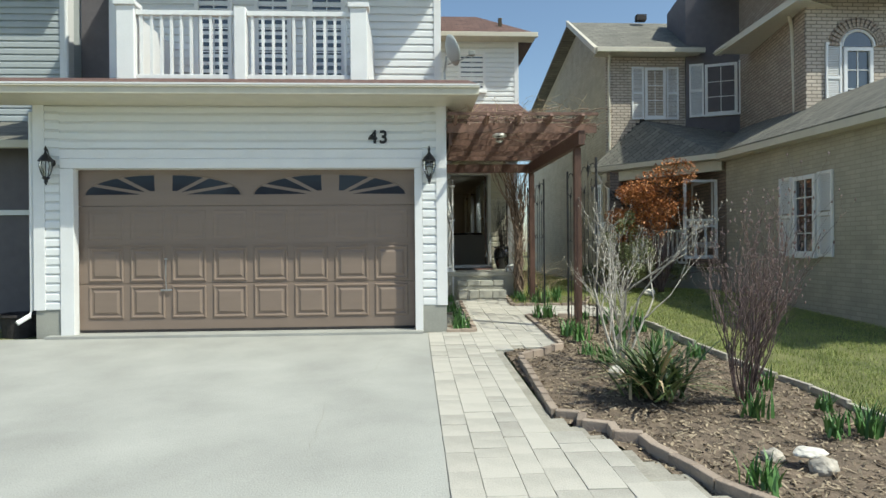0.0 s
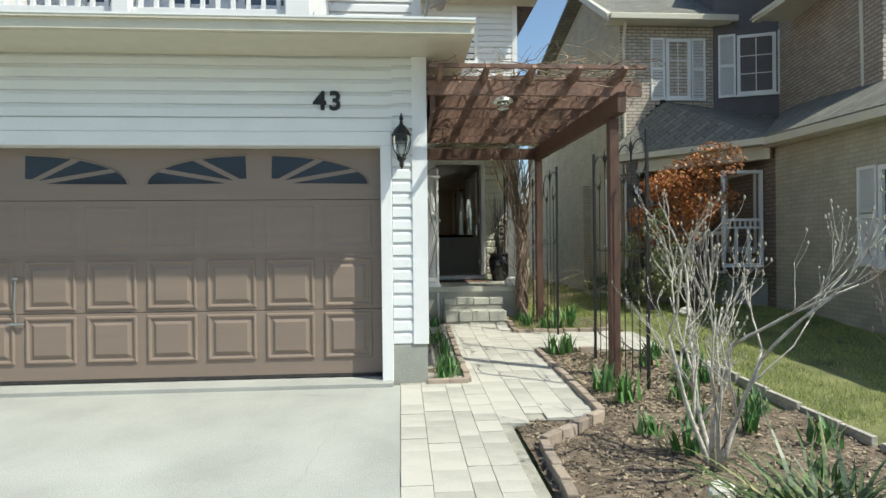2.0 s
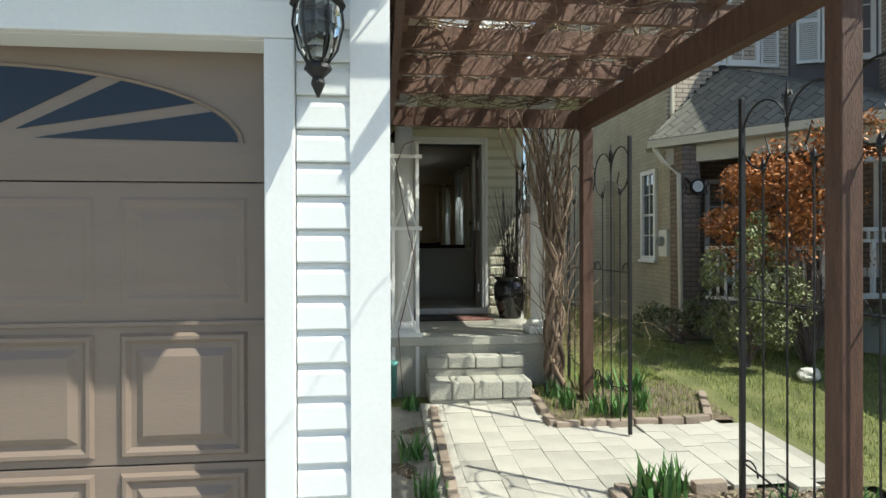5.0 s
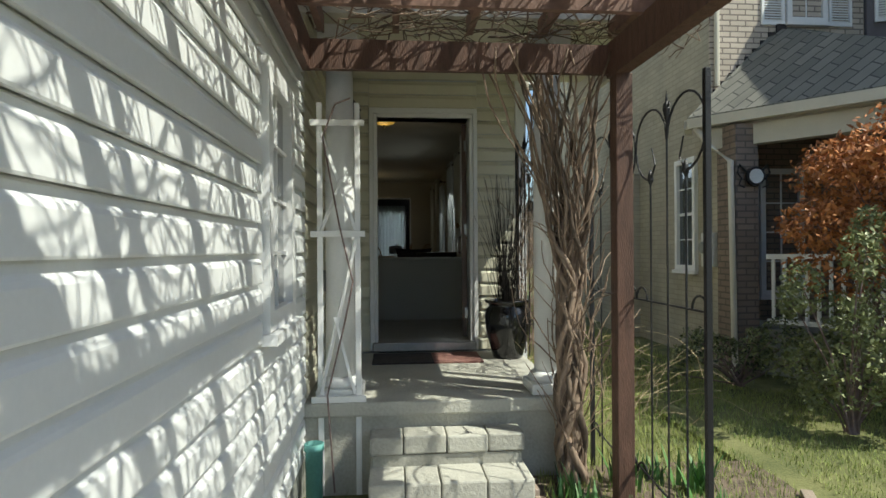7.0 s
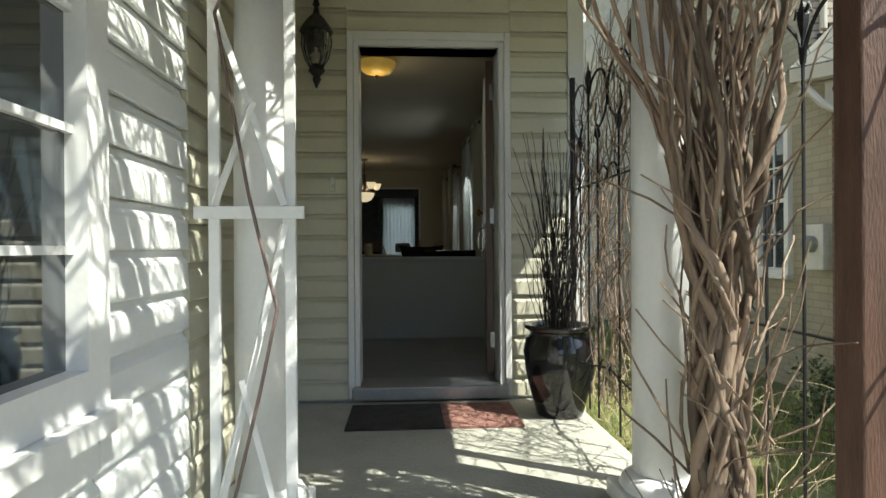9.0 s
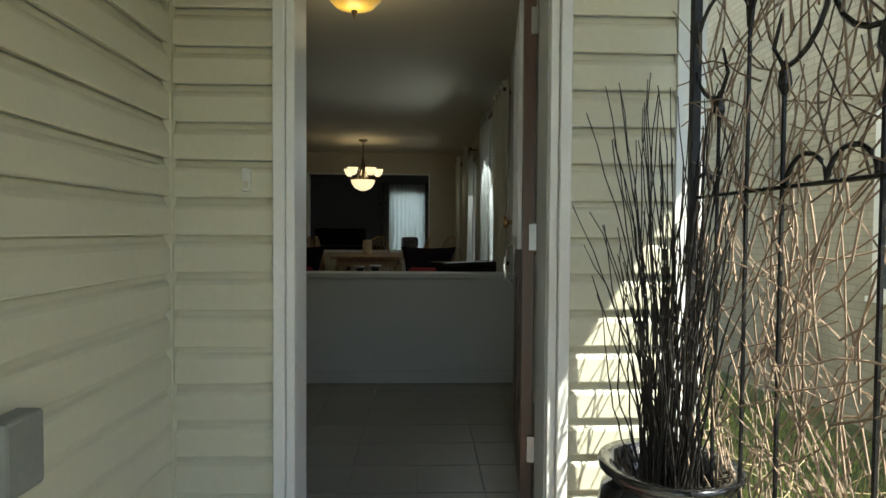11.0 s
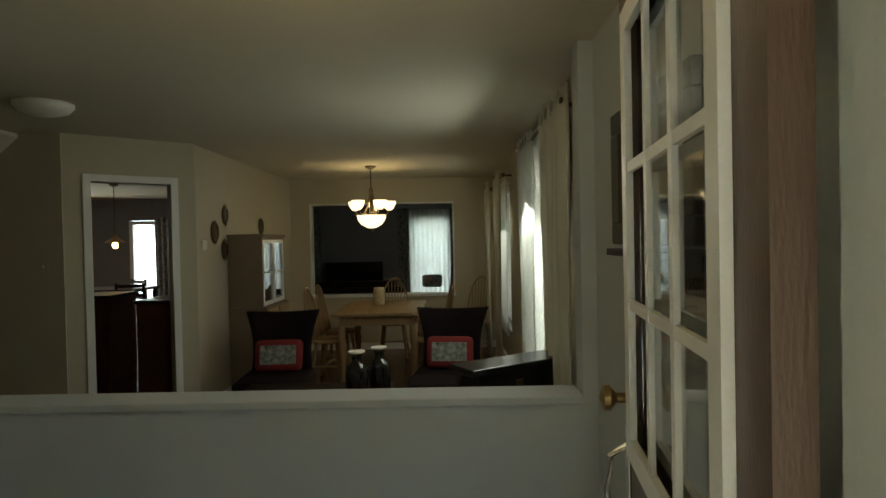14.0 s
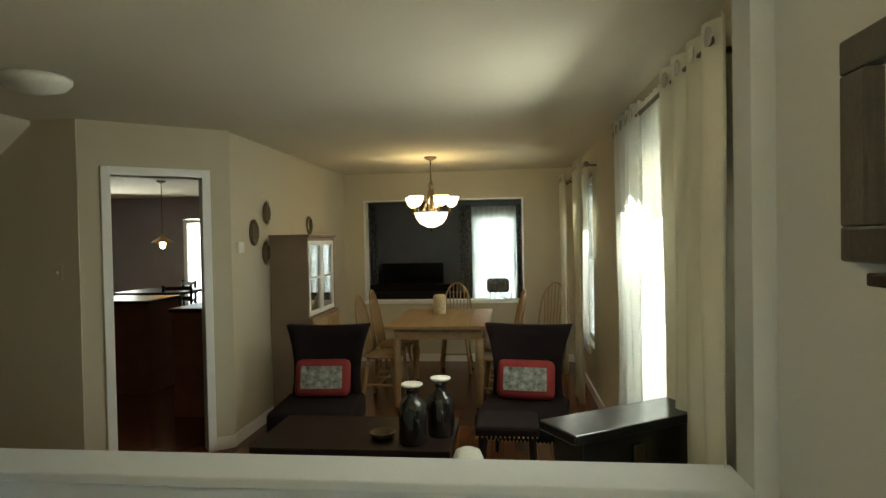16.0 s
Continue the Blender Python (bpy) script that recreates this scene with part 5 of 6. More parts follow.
for k in range(17):
    a = radians(6 + 168 * k / 16)
    c = Vector((8.61 + 0.50 * math.cos(a), 2.99, 5.17 + 0.48 * math.sin(a)))
    ob = part("arch_brick", box(-0.032, 0.032, -0.02, 0.03, -0.11, 0.11), BRICK_P, nb)
    ob.matrix_local = pose(c.x, c.y, c.z, 0, 90 - math.degrees(a), 0)
for k in range(10):
    part("flashing_step", box(4.72 + k * 0.112, 4.86 + k * 0.112, 7.205, 7.233, 3.42 + k * 0.112, 3.60 + k * 0.112), MATDARK, nb)
ps = thing("porch_screen", 5.70, 4.60, 0.62, "white painted porch opening frame with a low slatted panel", "screen frame")
for a in ((0, 0.06, 0.22, 2.03), (0.73, 0.79, 0.22, 2.03)):
    part("frame_post", box(a[0], a[1], -0.03, 0.03, a[2], a[3], bevel=0.004), TRIM, ps)
for z0, z1 in ((1.97, 2.03), (1.08, 1.13), (0.94, 0.98), (0.22, 0.29)):
    part("frame_rail", box(0.061, 0.729, -0.028, 0.028, z0, z1, bevel=0.004), TRIM, ps)
for x0 in (0.25, 0.49):
    part("baluster", box(x0, x0 + 0.05, -0.02, 0.02, 0.291, 0.939), TRIM, ps)
for i in range(6):
    part("baluster", box(0.14 + i * 0.10, 0.165 + i * 0.10, -0.015, 0.015, 0.981, 1.079), TRIM, ps)
rl = thing("porch_rail", 4.88, 6.18, 0.64, "white wooden porch railing of the neighbouring house", "railing", turn=-54)
part("top_rail", box(0, 1.7, -0.03, 0.03, 0.82, 0.88), TRIM, rl)
part("bottom_rail", box(0, 1.7, -0.02, 0.02, 0.08, 0.13), TRIM, rl)
for i in range(15):
    part("baluster", box(0.05 + i * 0.115, 0.085 + i * 0.115, -0.015, 0.015, 0.131, 0.819), TRIM, rl)
mtb = thing("electricity_meter", 4.72, 6.98, 1.55, "pale grey electricity meter box on the brick side wall", "meter")
part("box", box(-0.13, 0.03, -0.14, 0.14, -0.2, 0.24, bevel=0.01), PLASTIC, mtb)
part("dial", lathe([(0.001, 0), (0.08, 0), (0.08, 0.06), (0.06, 0.08), (0.001, 0.08)], 20), GREYBOX, mtb).matrix_local = pose(-0.13, 0, 0.05, 0, -90, 0)
clk = thing("garden_clock", 4.78, 6.28, 2.43, "round white clock in an ornate black bracket on the porch pier", "clock")
part("face", lathe([(0.001, 0), (0.085, 0), (0.085, 0.05), (0.001, 0.05)], 24), PLASTIC, clk).matrix_local = pose(0, -0.02, 0, 90, 0, 0)
part("rim", lathe([(0.085, 0), (0.11, 0.0), (0.11, 0.045), (0.085, 0.045)], 24), IRON, clk).matrix_local = pose(0, -0.018, 0, 90, 0, 0)

for s_ in (-1, 1):
    part("bracket_scroll", tube(bmesh.new(), [(s_ * 0.10, -0.01, 0.06), (s_ * 0.17, -0.01, 0.14), (s_ * 0.20, -0.01, 0.05), (s_ * 0.15, -0.01, -0.02), (s_ * 0.18, -0.01, -0.10), (s_ * 0.11, -0.01, -0.13)], 0.014, 0.008, 6), IRON, clk)

# ---------- house on the other side ----------
lh = new("left_house")
tagged(lh, kind="structure")
# Lower wall's shade is put into its dark colour.
part("lower_wall", box(-12, -6.55, 1.2, 12, -0.6, 2.9), STUCCO_AND_SHADE, lh)
part("upper_wall", box(-12, -7.05, 3.0, 12, 2.9, 7.0), GREYSIDE, lh)
siding(lh, -11.0, 2.995, 3.1, 6.2, 3.85, 0, GREYSIDE)
part("corner_board", box(-7.16, -7.03, 2.96, 3.2, 2.9, 6.6), TRIM, lh)
part("lower_roof", slab([(-12, 0.9, 2.85), (-6.4, 0.9, 2.85), (-6.7, 3.0, 3.6), (-12, 3.0, 3.6)], 0.05), SHINGLE_G, lh)
part("lower_gutter", box(-12, -6.36, 0.80, 0.90, 2.74, 2.86), FASCIA, lh)
part("trim_band", box(-12, -6.53, 1.16, 1.2, 1.72, 1.80), TRIM, lh)
part("upper_roof", slab([(-12, 2.5, 6.6), (-6.7, 2.5, 6.6), (-6.7, 9, 9), (-12, 9, 9)], 0.1), SHINGLE_G, lh)
part("downpipe", tube(bmesh.new(), [(-6.75, 2.85, 6.5), (-7.0, 2.9, 6.1), (-7.0, 2.92, 3.5)], 0.04, n=8), TRIM, lh)
# Dark sheet added in place of the shade between the two houses.
part("dark_gap", box(-7.0, -5.85, 3.4, 3.5, -0.5, 6.4), STUCCO_AND_SHADE, lh)
dpp = thing("downpipe_elbow", -5.87, -0.02, -0.1, "white metal downpipe with a turned-out foot at the garage corner", "downpipe")
part("pipe", tube(bmesh.new(), [(0, 0.06, 3.2), (0, 0.06, 0.42), (-0.02, 0.0, 0.32), (-0.10, -0.12, 0.24)], 0.035, n=8), TRIM, dpp)
tb = thing("dark_planter", -6.3, 0.5, -0.15, "low dark plastic planter beside the garage", "planter")
part("tub", lathe([(0.24, 0), (0.30, 0.32), (0.33, 0.33), (0.33, 0.37), (0.28, 0.36), (0.24, 0.2)], 24), MATDARK, tb)

# ---------- houses across the street, behind the walker, and the distance ----------
far = new("street_houses")
tagged(far, kind="structure")
for x in (-34, -20, -6, 8, 22, 36):
    part("house", box(x, x + 10, -62, -52, -2, 5.5), BRICK_P, far)
    part("roof", slab([(x - 0.5, -52, 5.5), (x + 10.5, -52, 5.5), (x + 10.5, -57, 8.5), (x - 0.5, -57, 8.5)], 0.2), SHINGLE_G, far)
for x in (-30, 12, 26, 40):
    part("house", box(x, x + 10, 45, 55, -1, 5.5), BRICK_P, far)

# ---------- indoors: shell ----------
F, C = 0.66, 3.17
structure("foyer_floor", box(-1.85, 1.62, 5.42, 7.66, F - 0.12, F - 0.006), TILE)
structure("living_floor", box(-7.4, 1.75, 7.66, 16.8, F - 0.12, F), WOODFLOOR)
structure("ceiling", box(-7.6, 1.9, 5.42, 16.9, C, C + 0.12), CEILP)
rw = new("right_wall")
tagged(rw, kind="structure")
bm = bmesh.new()
for a in ((5.42, 8.62, F, C), (9.56, 11.75, F, C), (12.75, 16.9, F, C), (8.62, 9.56, F, 1.15), (8.62, 9.56, 3.09, C), (11.75, 12.75, F, 1.15), (11.75, 12.75, 2.92, C)):
    box(1.62, 1.80, a[0], a[1], a[2], a[3], bm)
part("wall_core", bm, WALLP, rw)
part("baseboard", box(1.60, 1.619, 7.86, 16.8, F, F + 0.10, bevel=0.004), TRIM, rw)
window("window_living", 0.94, 1.94, 1.71, 9.56, 1.15, -90, 2, 2, glass=CLEAR)
window("window_dining", 1.00, 1.77, 1.71, 12.75, 1.15, -90, 2, 2, glass=CLEAR)
hw = new("half_wall")
tagged(hw, kind="structure")
part("lower_wall", box(-1.62, 1.619, 7.655, 7.80, F - 0.05, 1.455), FOYERP, hw)
part("ledge", box(-1.44, 1.53, 7.635, 7.86, 1.457, 1.495, bevel=0.006), FOYERP, hw)
part("wall_stub", box(1.53, 1.619, 7.655, 7.80, 1.456, C), FOYERP, hw)
part("wall_stub", box(-1.62, -1.44, 7.655, 7.80, 1.456, C), FOYERP, hw)
part("baseboard", box(-1.6, 1.60, 7.640, 7.654, F, F + 0.09), FOYERP, hw)
structure("foyer_wall_left", box(-1.85, -1.62, 5.42, 7.80, F, C), FOYERP)
structure("foyer_wall_front", box(-1.85, -0.03, 5.425, 5.50, F, C), FOYERP)
structure("foyer_wall_right", box(1.600, 1.618, 5.42, 7.65, F, C), FOYERP)
structure("living_wall_front", box(-4.2, -1.62, 7.70, 7.80, F, C), WALLP)
structure("living_wall_left", box(-4.2, -4.05, 7.80, 9.55, F, C), WALLP)
structure("hall_wall", box(-4.2, -2.19, 9.55, 9.67, F, C), WALLP)
AX, AY, BX, BY = -2.19, 9.56, -1.40, 10.21
ang = math.degrees(math.atan2(BY - AY, BX - AX))
wl = math.hypot(BX - AX, BY - AY)
aw2 = new("angled_wall")
tagged(aw2, kind="structure")
aw2.matrix_world = pose(AX, AY, F, 0, 0, ang)
d0, d1, dh = 0.197, 0.813, 2.13
bm = box(0, d0, 0, 0.12, 0, C - F)
box(d1, wl, 0, 0.12, 0, C - F, bm)
box(d0, d1, 0, 0.12, dh, C - F, bm)
part("wall_core", bm, WALLP, aw2)
for a in ((d0 - 0.06, d0, 0, dh + 0.06), (d1, d1 + 0.06, 0, dh + 0.06), (d0, d1, dh, dh + 0.06)):
    part("door_casing", box(a[0], a[1], -0.018, 0.125, a[2], a[3], bevel=0.003), TRIM, aw2)
part("baseboard", box(0, d0 - 0.061, -0.012, -0.001, 0, 0.10), TRIM, aw2)
part("baseboard", box(d1 + 0.061, wl, -0.012, -0.001, 0, 0.10), TRIM, aw2)
part("baseboard", box(-2.0, -0.01, 0, 0.011, 0, 0.10), TRIM, aw2).matrix_local = pose(0, -0.012, 0, 0, 0, -ang)
structure("left_wall", box(-1.54, -1.42, 10.20, 13.5, F, C), WALLP)
structure("left_baseboard", box(-1.419, -1.405, 10.23, 13.49, F, F + 0.10), TRIM)
fw = new("far_wall")
tagged(fw, kind="structure")
px0, px1, pz0, pz1 = -1.14, 0.98, 1.46, 2.79
bm = bmesh.new()
for a in ((-1.54, px0, F, C), (px1, 1.62, F, C), (px0, px1, F, pz0), (px0, px1, pz1, C)):
    box(a[0], a[1], 13.50, 13.64, a[2], a[3], bm)
part("wall_core", bm, WALLP, fw)
part("opening_trim", box(px0 - 0.01, px1 + 0.01, 13.47, 13.67, pz0 - 0.03, pz0 + 0.012, bevel=0.004), TRIM, fw)
part("opening_trim", box(px0, px0 + 0.02, 13.48, 13.66, pz0 + 0.013, pz1), TRIM, fw)
part("opening_trim", box(px1 - 0.02, px1, 13.48, 13.66, pz0 + 0.013, pz1), TRIM, fw)
part("opening_trim", box(px0, px1, 13.48, 13.66, pz1, pz1 + 0.02), TRIM, fw)
part("baseboard", box(-1.40, 1.6, 13.485, 13.499, F, F + 0.10), TRIM, fw)
fam = new("family_room_wall")
tagged(fam, kind="structure")
bm = bmesh.new()
for a in ((-2.6, 0.10, F, C), (0.95, 1.9, F, C), (0.10, 0.95, F, 1.0), (0.10, 0.95, 2.72, C)):
    box(a[0], a[1], 16.6, 16.75, a[2], a[3], bm)
part("wall_core", bm, DARKP, fam)
structure("family_side_wall", box(-2.72, -2.6, 13.64, 16.75, F, C), DARKP)
window("window_family", 0.85, 1.72, 0.10, 16.66, 1.0, 0, 1, 2, glass=CLEAR)
# Glowing sheet added beyond the back windows.
structure("glowing_backdrop", box(-8.5, 4.0, 21.0, 21.1, -1, 5), DAYVIEW)
structure("backdrop_side", box(7.2, 7.25, 7.5, 16, 3.4, 4.0), BRICK_G)

structure("stair_soffit", slab([(-2.53, 9.30, C - 0.002), (-4.04, 9.30, 1.86), (-4.04, 9.548, 1.86), (-2.53, 9.548, C - 0.002)], 0.03), CEILP)

# kitchen seen through the doorway
kw = new("kitchen_wall")
tagged(kw, kind="structure")
bm = bmesh.new()
for a in ((-7.4, -5.35, F, C), (-4.45, -2.72, F, C), (-5.35, -4.45, 2.75, C), (-5.35, -4.45, F, F + 0.1)):
    box(a[0], a[1], 16.3, 16.42, a[2], a[3], bm)
box(-4.9, -4.78, 9.52, 13.2, F, C, bm)
box(-7.5, -7.4, 9.5, 16.4, F, C, bm)
part("wall_core", bm, DARKP, kw)
structure("kitchen_wall_right", box(-1.70, -1.56, 10.3, 13.64, F, C), DARKP)
window("patio_door", 0.90, 1.98, -5.35, 16.33, F + 0.1, 0, 2, 1, glass=CLEAR, sill=False)
dc = thing("dark_curtain", -4.55, 16.18, F + 0.05, "long dark drape beside the patio door", "curtain")


def drape(t, w, h, folds, depth, material, along="x"):
    bm = bmesh.new()
    n = folds * 8
    rows = 8
    g = []
    for j in range(rows + 1):
        row = []
        for i in range(n + 1):
            s = i / n
            off = depth * math.sin(s * folds * 2 * math.pi) * (0.75 + 0.25 * math.cos(j * 0.9 + i * 0.21))
            u = (s - 0.5) * w * (1 - 0.05 * math.sin(j / rows * math.pi))
            row.append(bm.verts.new((u, off, h * j / rows) if along == "x" else (off, u, h * j / rows)))
        g.append(row)
    for j in range(rows):
        for i in range(n):
            bm.faces.new((g[j][i], g[j][i + 1], g[j + 1][i + 1], g[j + 1][i]))
    ob = part("cloth", bm, material, t, smooth=True)
    md = ob.modifiers.new("thick", "SOLIDIFY")
    md.thickness = 0.003
    return ob


drape(dc, 0.5, 2.1, 5, 0.03, PATTERN)

island = thing("kitchen_cabinet", -3.45, 12.0, F, "cherry base cabinet with a dark worktop in the dim kitchen", "cabinet")
part("body", box(-0.45, 0.35, -0.3, 0.3, 0, 0.98), CHERRY, island)
part("worktop", box(-0.48, 0.38, -0.33, 0.33, 0.981, 1.02, bevel=0.004), DARKWOOD, island)
cab2 = thing("kitchen_cabinet", -2.35, 11.15, F, "cherry end cabinet just inside the kitchen doorway", "cabinet")
part("body", box(-0.02, 0.5, -0.2, 0.4, 0, 0.98), CHERRY, cab2)
part("worktop", box(-0.04, 0.52, -0.22, 0.42, 0.981, 1.02, bevel=0.004), DARKWOOD, cab2)
kp = thing("kitchen_pendant", -4.03, 13.5, C, "small copper cone pendant with a bare bulb", "pendant lamp")
part("cord", tube(bmesh.new(), [(0, 0, 0), (0, 0, -0.78)], 0.006), BRONZE, kp)
part("canopy", lathe([(0.06, 0), (0.06, -0.02), (0.01, -0.04)], 16), BRONZE, kp)
part("shade", lathe([(0.015, -0.74), (0.03, -0.78), (0.15, -0.86), (0.14, -0.86), (0.02, -0.79)], 20), BRASS, kp, "copper cone shade")
part("bulb", lathe([(0.012, -0.82), (0.035, -0.88), (0.03, -0.93), (0.005, -0.95)], 12), mat("warm_bulb", (1.0, 0.45, 0.12), glow=12.0, bump=0), kp, "glowing warm bulb")
sg = thing("hanging_sign", -4.775, 12.62, 2.05, "small grey hanging sign on a cord", "wall sign")
part("board", box(0, 0.012, -0.09, 0.09, 0, 0.36, bevel=0.004), GREYBOX, sg)
part("cord", tube(bmesh.new(), [(0.006, -0.08, 0.36), (0.006, 0, 0.52), (0.006, 0.08, 0.36)], 0.004), BRONZE, sg)
for i in range(4):
    part("lettering", box(0.0125, 0.014, -0.06, 0.06, 0.06 + i * 0.075, 0.085 + i * 0.075), DARKWOOD, sg, "unreadable line of writing")


def simple_chair(x, y, turn, label):
    t = thing("kitchen_chair", x, y, F, label, "chair", "kitchen chairs", turn)
    part("seat", box(-0.21, 0.21, -0.2, 0.2, 0.60, 0.64, bevel=0.01), DARKWOOD, t)
    for lx in (-0.18, 0.18):
        for ly in (-0.17, 0.17):
            part("leg", box(lx - 0.018, lx + 0.018, ly - 0.018, ly + 0.018, 0, 0.60), DARKWOOD, t)
        part("back_post", box(lx - 0.018, lx + 0.018, 0.165, 0.20, 0.641, 1.05), DARKWOOD, t)
    for z in (0.72, 0.84, 0.98):
        part("back_slat", box(-0.16, 0.16, 0.172, 0.19, z, z + 0.05), DARKWOOD, t)


simple_chair(-3.75, 13.3, 20, "dark wooden counter-height chair in the kitchen")
simple_chair(-4.3, 14.3, -30, "dark wooden counter-height chair in the kitchen")
kt = thing("kitchen_table", -4.2, 13.8, F, "dark high kitchen table under the copper pendant", "table")
part("tabletop", box(-0.5, 0.5, -0.45, 0.35, 0.92, 0.96, bevel=0.005), DARKWOOD, kt)
for lx in (-0.44, 0.44):
    for ly in (-0.4, 0.3):
        part("leg", box(lx - 0.03, lx + 0.03, ly - 0.03, ly + 0.03, 0, 0.92), DARKWOOD, kt)

# ---------- foyer things ----------
fl = thing("foyer_ceiling_light", 0.46, 6.5, C, "amber glass bowl ceiling light with a bronze finial", "ceiling light")
part("canopy", lathe([(0.09, 0), (0.09, -0.02), (0.03, -0.035)], 24), BRONZE, fl)
part("bowl", lathe([(0.16, -0.035), (0.15, -0.07), (0.11, -0.115), (0.02, -0.14), (0.001, -0.14)], 28), GLOBE, fl, "lit amber glass bowl", smooth=True)
part("finial", lathe([(0.004, -0.13), (0.018, -0.145), (0.01, -0.165), (0.002, -0.185)], 12), BRONZE, fl)
mr = thing("wall_mirror", 1.598, 6.84, 2.215, "wall mirror in a wide dark grey wooden frame", "mirror")
for a in ((-0.40, 0.40, 0, 0.08), (-0.40, 0.40, 0.43, 0.51), (-0.40, -0.30, 0.081, 0.429), (0.30, 0.40, 0.081, 0.429)):
    part("frame", box(-0.035, 0, a[0], a[1], a[2], a[3], bevel=0.006), FRAMEW, mr)
part("mirror_glass", box(-0.012, -0.004, -0.30, 0.30, 0.08, 0.43), MIRROR, mr)
sh = thing("hook_shelf", 1.598, 6.55, 2.08, "dark wooden wall shelf with coat hooks", "shelf")
part("board", box(-0.13, 0, -0.42, 0.42, 0.10, 0.125, bevel=0.004), DARKWOOD, sh)
part("backboard", box(-0.025, 0, -0.36, 0.36, 0.0, 0.099), DARKWOOD, sh)
for y in (-0.31, 0.0, 0.31):
    part("hook", tube(bmesh.new(), [(-0.025, y, 0.05), (-0.07, y, 0.03), (-0.09, y, 0.06)], 0.009), BRONZE, sh)
chm = thing("door_chime", 1.598, 6.83, 2.745, "cream plastic door chime box high on the wall", "door chime")
part("cover", box(-0.06, 0, -0.07, 0.07, 0, 0.22, bevel=0.01), PLASTIC, chm)
part("grille", box(-0.064, -0.0605, -0.04, 0.04, 0.03, 0.10), GREYBOX, chm)
vt = thing("floor_vent", 0.65, 7.42, F - 0.005, "white slotted metal floor vent", "floor vent")
part("plate", box(-0.15, 0.15, -0.055, 0.055, 0, 0.006, bevel=0.001), PLASTIC, vt)
for i in range(9):
    part("slot", box(-0.13 + i * 0.029, -0.115 + i * 0.029, -0.04, 0.04, 0.0062, 0.008), GREYBOX, vt)

# ---------- living and dining ----------
def curtain(x, y, w, label, material=CURTAIN, h=2.34, folds=4, z=None):
    t = thing("curtain", x, y, F + 0.02 if z is None else z, label, "curtain", "window curtains")
    drape(t, w, h, folds, 0.03, material, "y")
    for i in range(folds):
        yy = -w / 2 + w * (i + 0.25) / folds
        ring = part("eyelet", lathe([(0.020, 0), (0.032, 0), (0.032, 0.006), (0.020, 0.006)], 16), CHROME, t)
        ring.matrix_local = pose(-0.034, yy, h - 0.07, 0, 90, 0)
    return t


curtain(1.50, 8.17, 0.74, "ivory floor-length eyelet curtain by the living room window")
curtain(1.50, 9.38, 0.60, "ivory floor-length eyelet curtain, sunlit, by the living room window", SHEER)
curtain(1.46, 11.62, 0.36, "ivory floor-length eyelet curtain by the dining window")
curtain(1.43, 12.85, 0.30, "ivory floor-length eyelet curtain on the far side of the dining window")
for y0, y1 in ((7.93, 9.75), (11.35, 13.15)):
    rd = thing("curtain_rod", 1.51, (y0 + y1) / 2, F + 2.29, "dark metal curtain rod with ball ends on wall brackets", "curtain rod")
    hl = (y1 - y0) / 2
    part("rod", tube(bmesh.new(), [(0, -hl, 0), (0, hl, 0)], 0.011, n=10), BRONZE, rd)
    for s in (-1, 1):
        bm = bmesh.new()
        bmesh.ops.create_icosphere(bm, subdivisions=2, radius=0.028)
        part("finial", bm, BRONZE, rd, smooth=True).matrix_local = pose(0, s * (hl + 0.02), 0)
        part("bracket", box(0.0, 0.109, s * (hl - 0.08) - 0.008, s * (hl - 0.08) + 0.008, -0.01, 0.01), BRONZE, rd)

ch = thing("chandelier", -0.04, 12.07, C, "bronze chandelier with five small shades and a large bowl, lit", "chandelier")
part("canopy", lathe([(0.07, 0), (0.07, -0.015), (0.02, -0.04)], 20), BRONZE, ch)
part("chain", tube(bmesh.new(), [(0, 0, -0.03), (0, 0, -0.30)], 0.009, n=6), BRONZE, ch)
part("stem", lathe([(0.012, -0.26), (0.03, -0.30), (0.016, -0.36), (0.022, -0.48), (0.03, -0.56), (0.012, -0.60)], 14), BRONZE, ch)
bm = bmesh.new()
for k in range(5):
    a = 2 * math.pi * k / 5 + 0.3
    c, s = math.cos(a), math.sin(a)
    tube(bm, [(0.02 * c, 0.02 * s, -0.34), (0.05 * c, 0.05 * s, -0.48), (0.10 * c, 0.10 * s, -0.58), (0.19 * c, 0.19 * s, -0.60), (0.225 * c, 0.225 * s, -0.53)], 0.008, n=6)
part("arms", bm, BRONZE, ch)
part("ring", tube(bmesh.new(), [(0.20 * math.cos(a / 16 * 6.2832), 0.20 * math.sin(a / 16 * 6.2832), -0.595) for a in range(17)], 0.008, n=6), BRONZE, ch)
for k in range(5):
    a = 2 * math.pi * k / 5 + 0.3
    part("shade", lathe([(0.025, -0.54), (0.055, -0.51), (0.075, -0.46), (0.082, -0.43), (0.075, -0.43), (0.05, -0.50)], 20, at=(0.225 * math.cos(a), 0.225 * math.sin(a), 0)), SHADE, ch, "lit frosted glass shade", smooth=True)
part("bowl", lathe([(0.18, -0.60), (0.165, -0.66), (0.12, -0.72), (0.05, -0.755), (0.001, -0.76)], 30), SHADE, ch, "lit frosted glass bowl", smooth=True)
part("finial", lathe([(0.004, -0.755), (0.02, -0.77), (0.008, -0.80), (0.002, -0.82)], 12), BRONZE, ch)

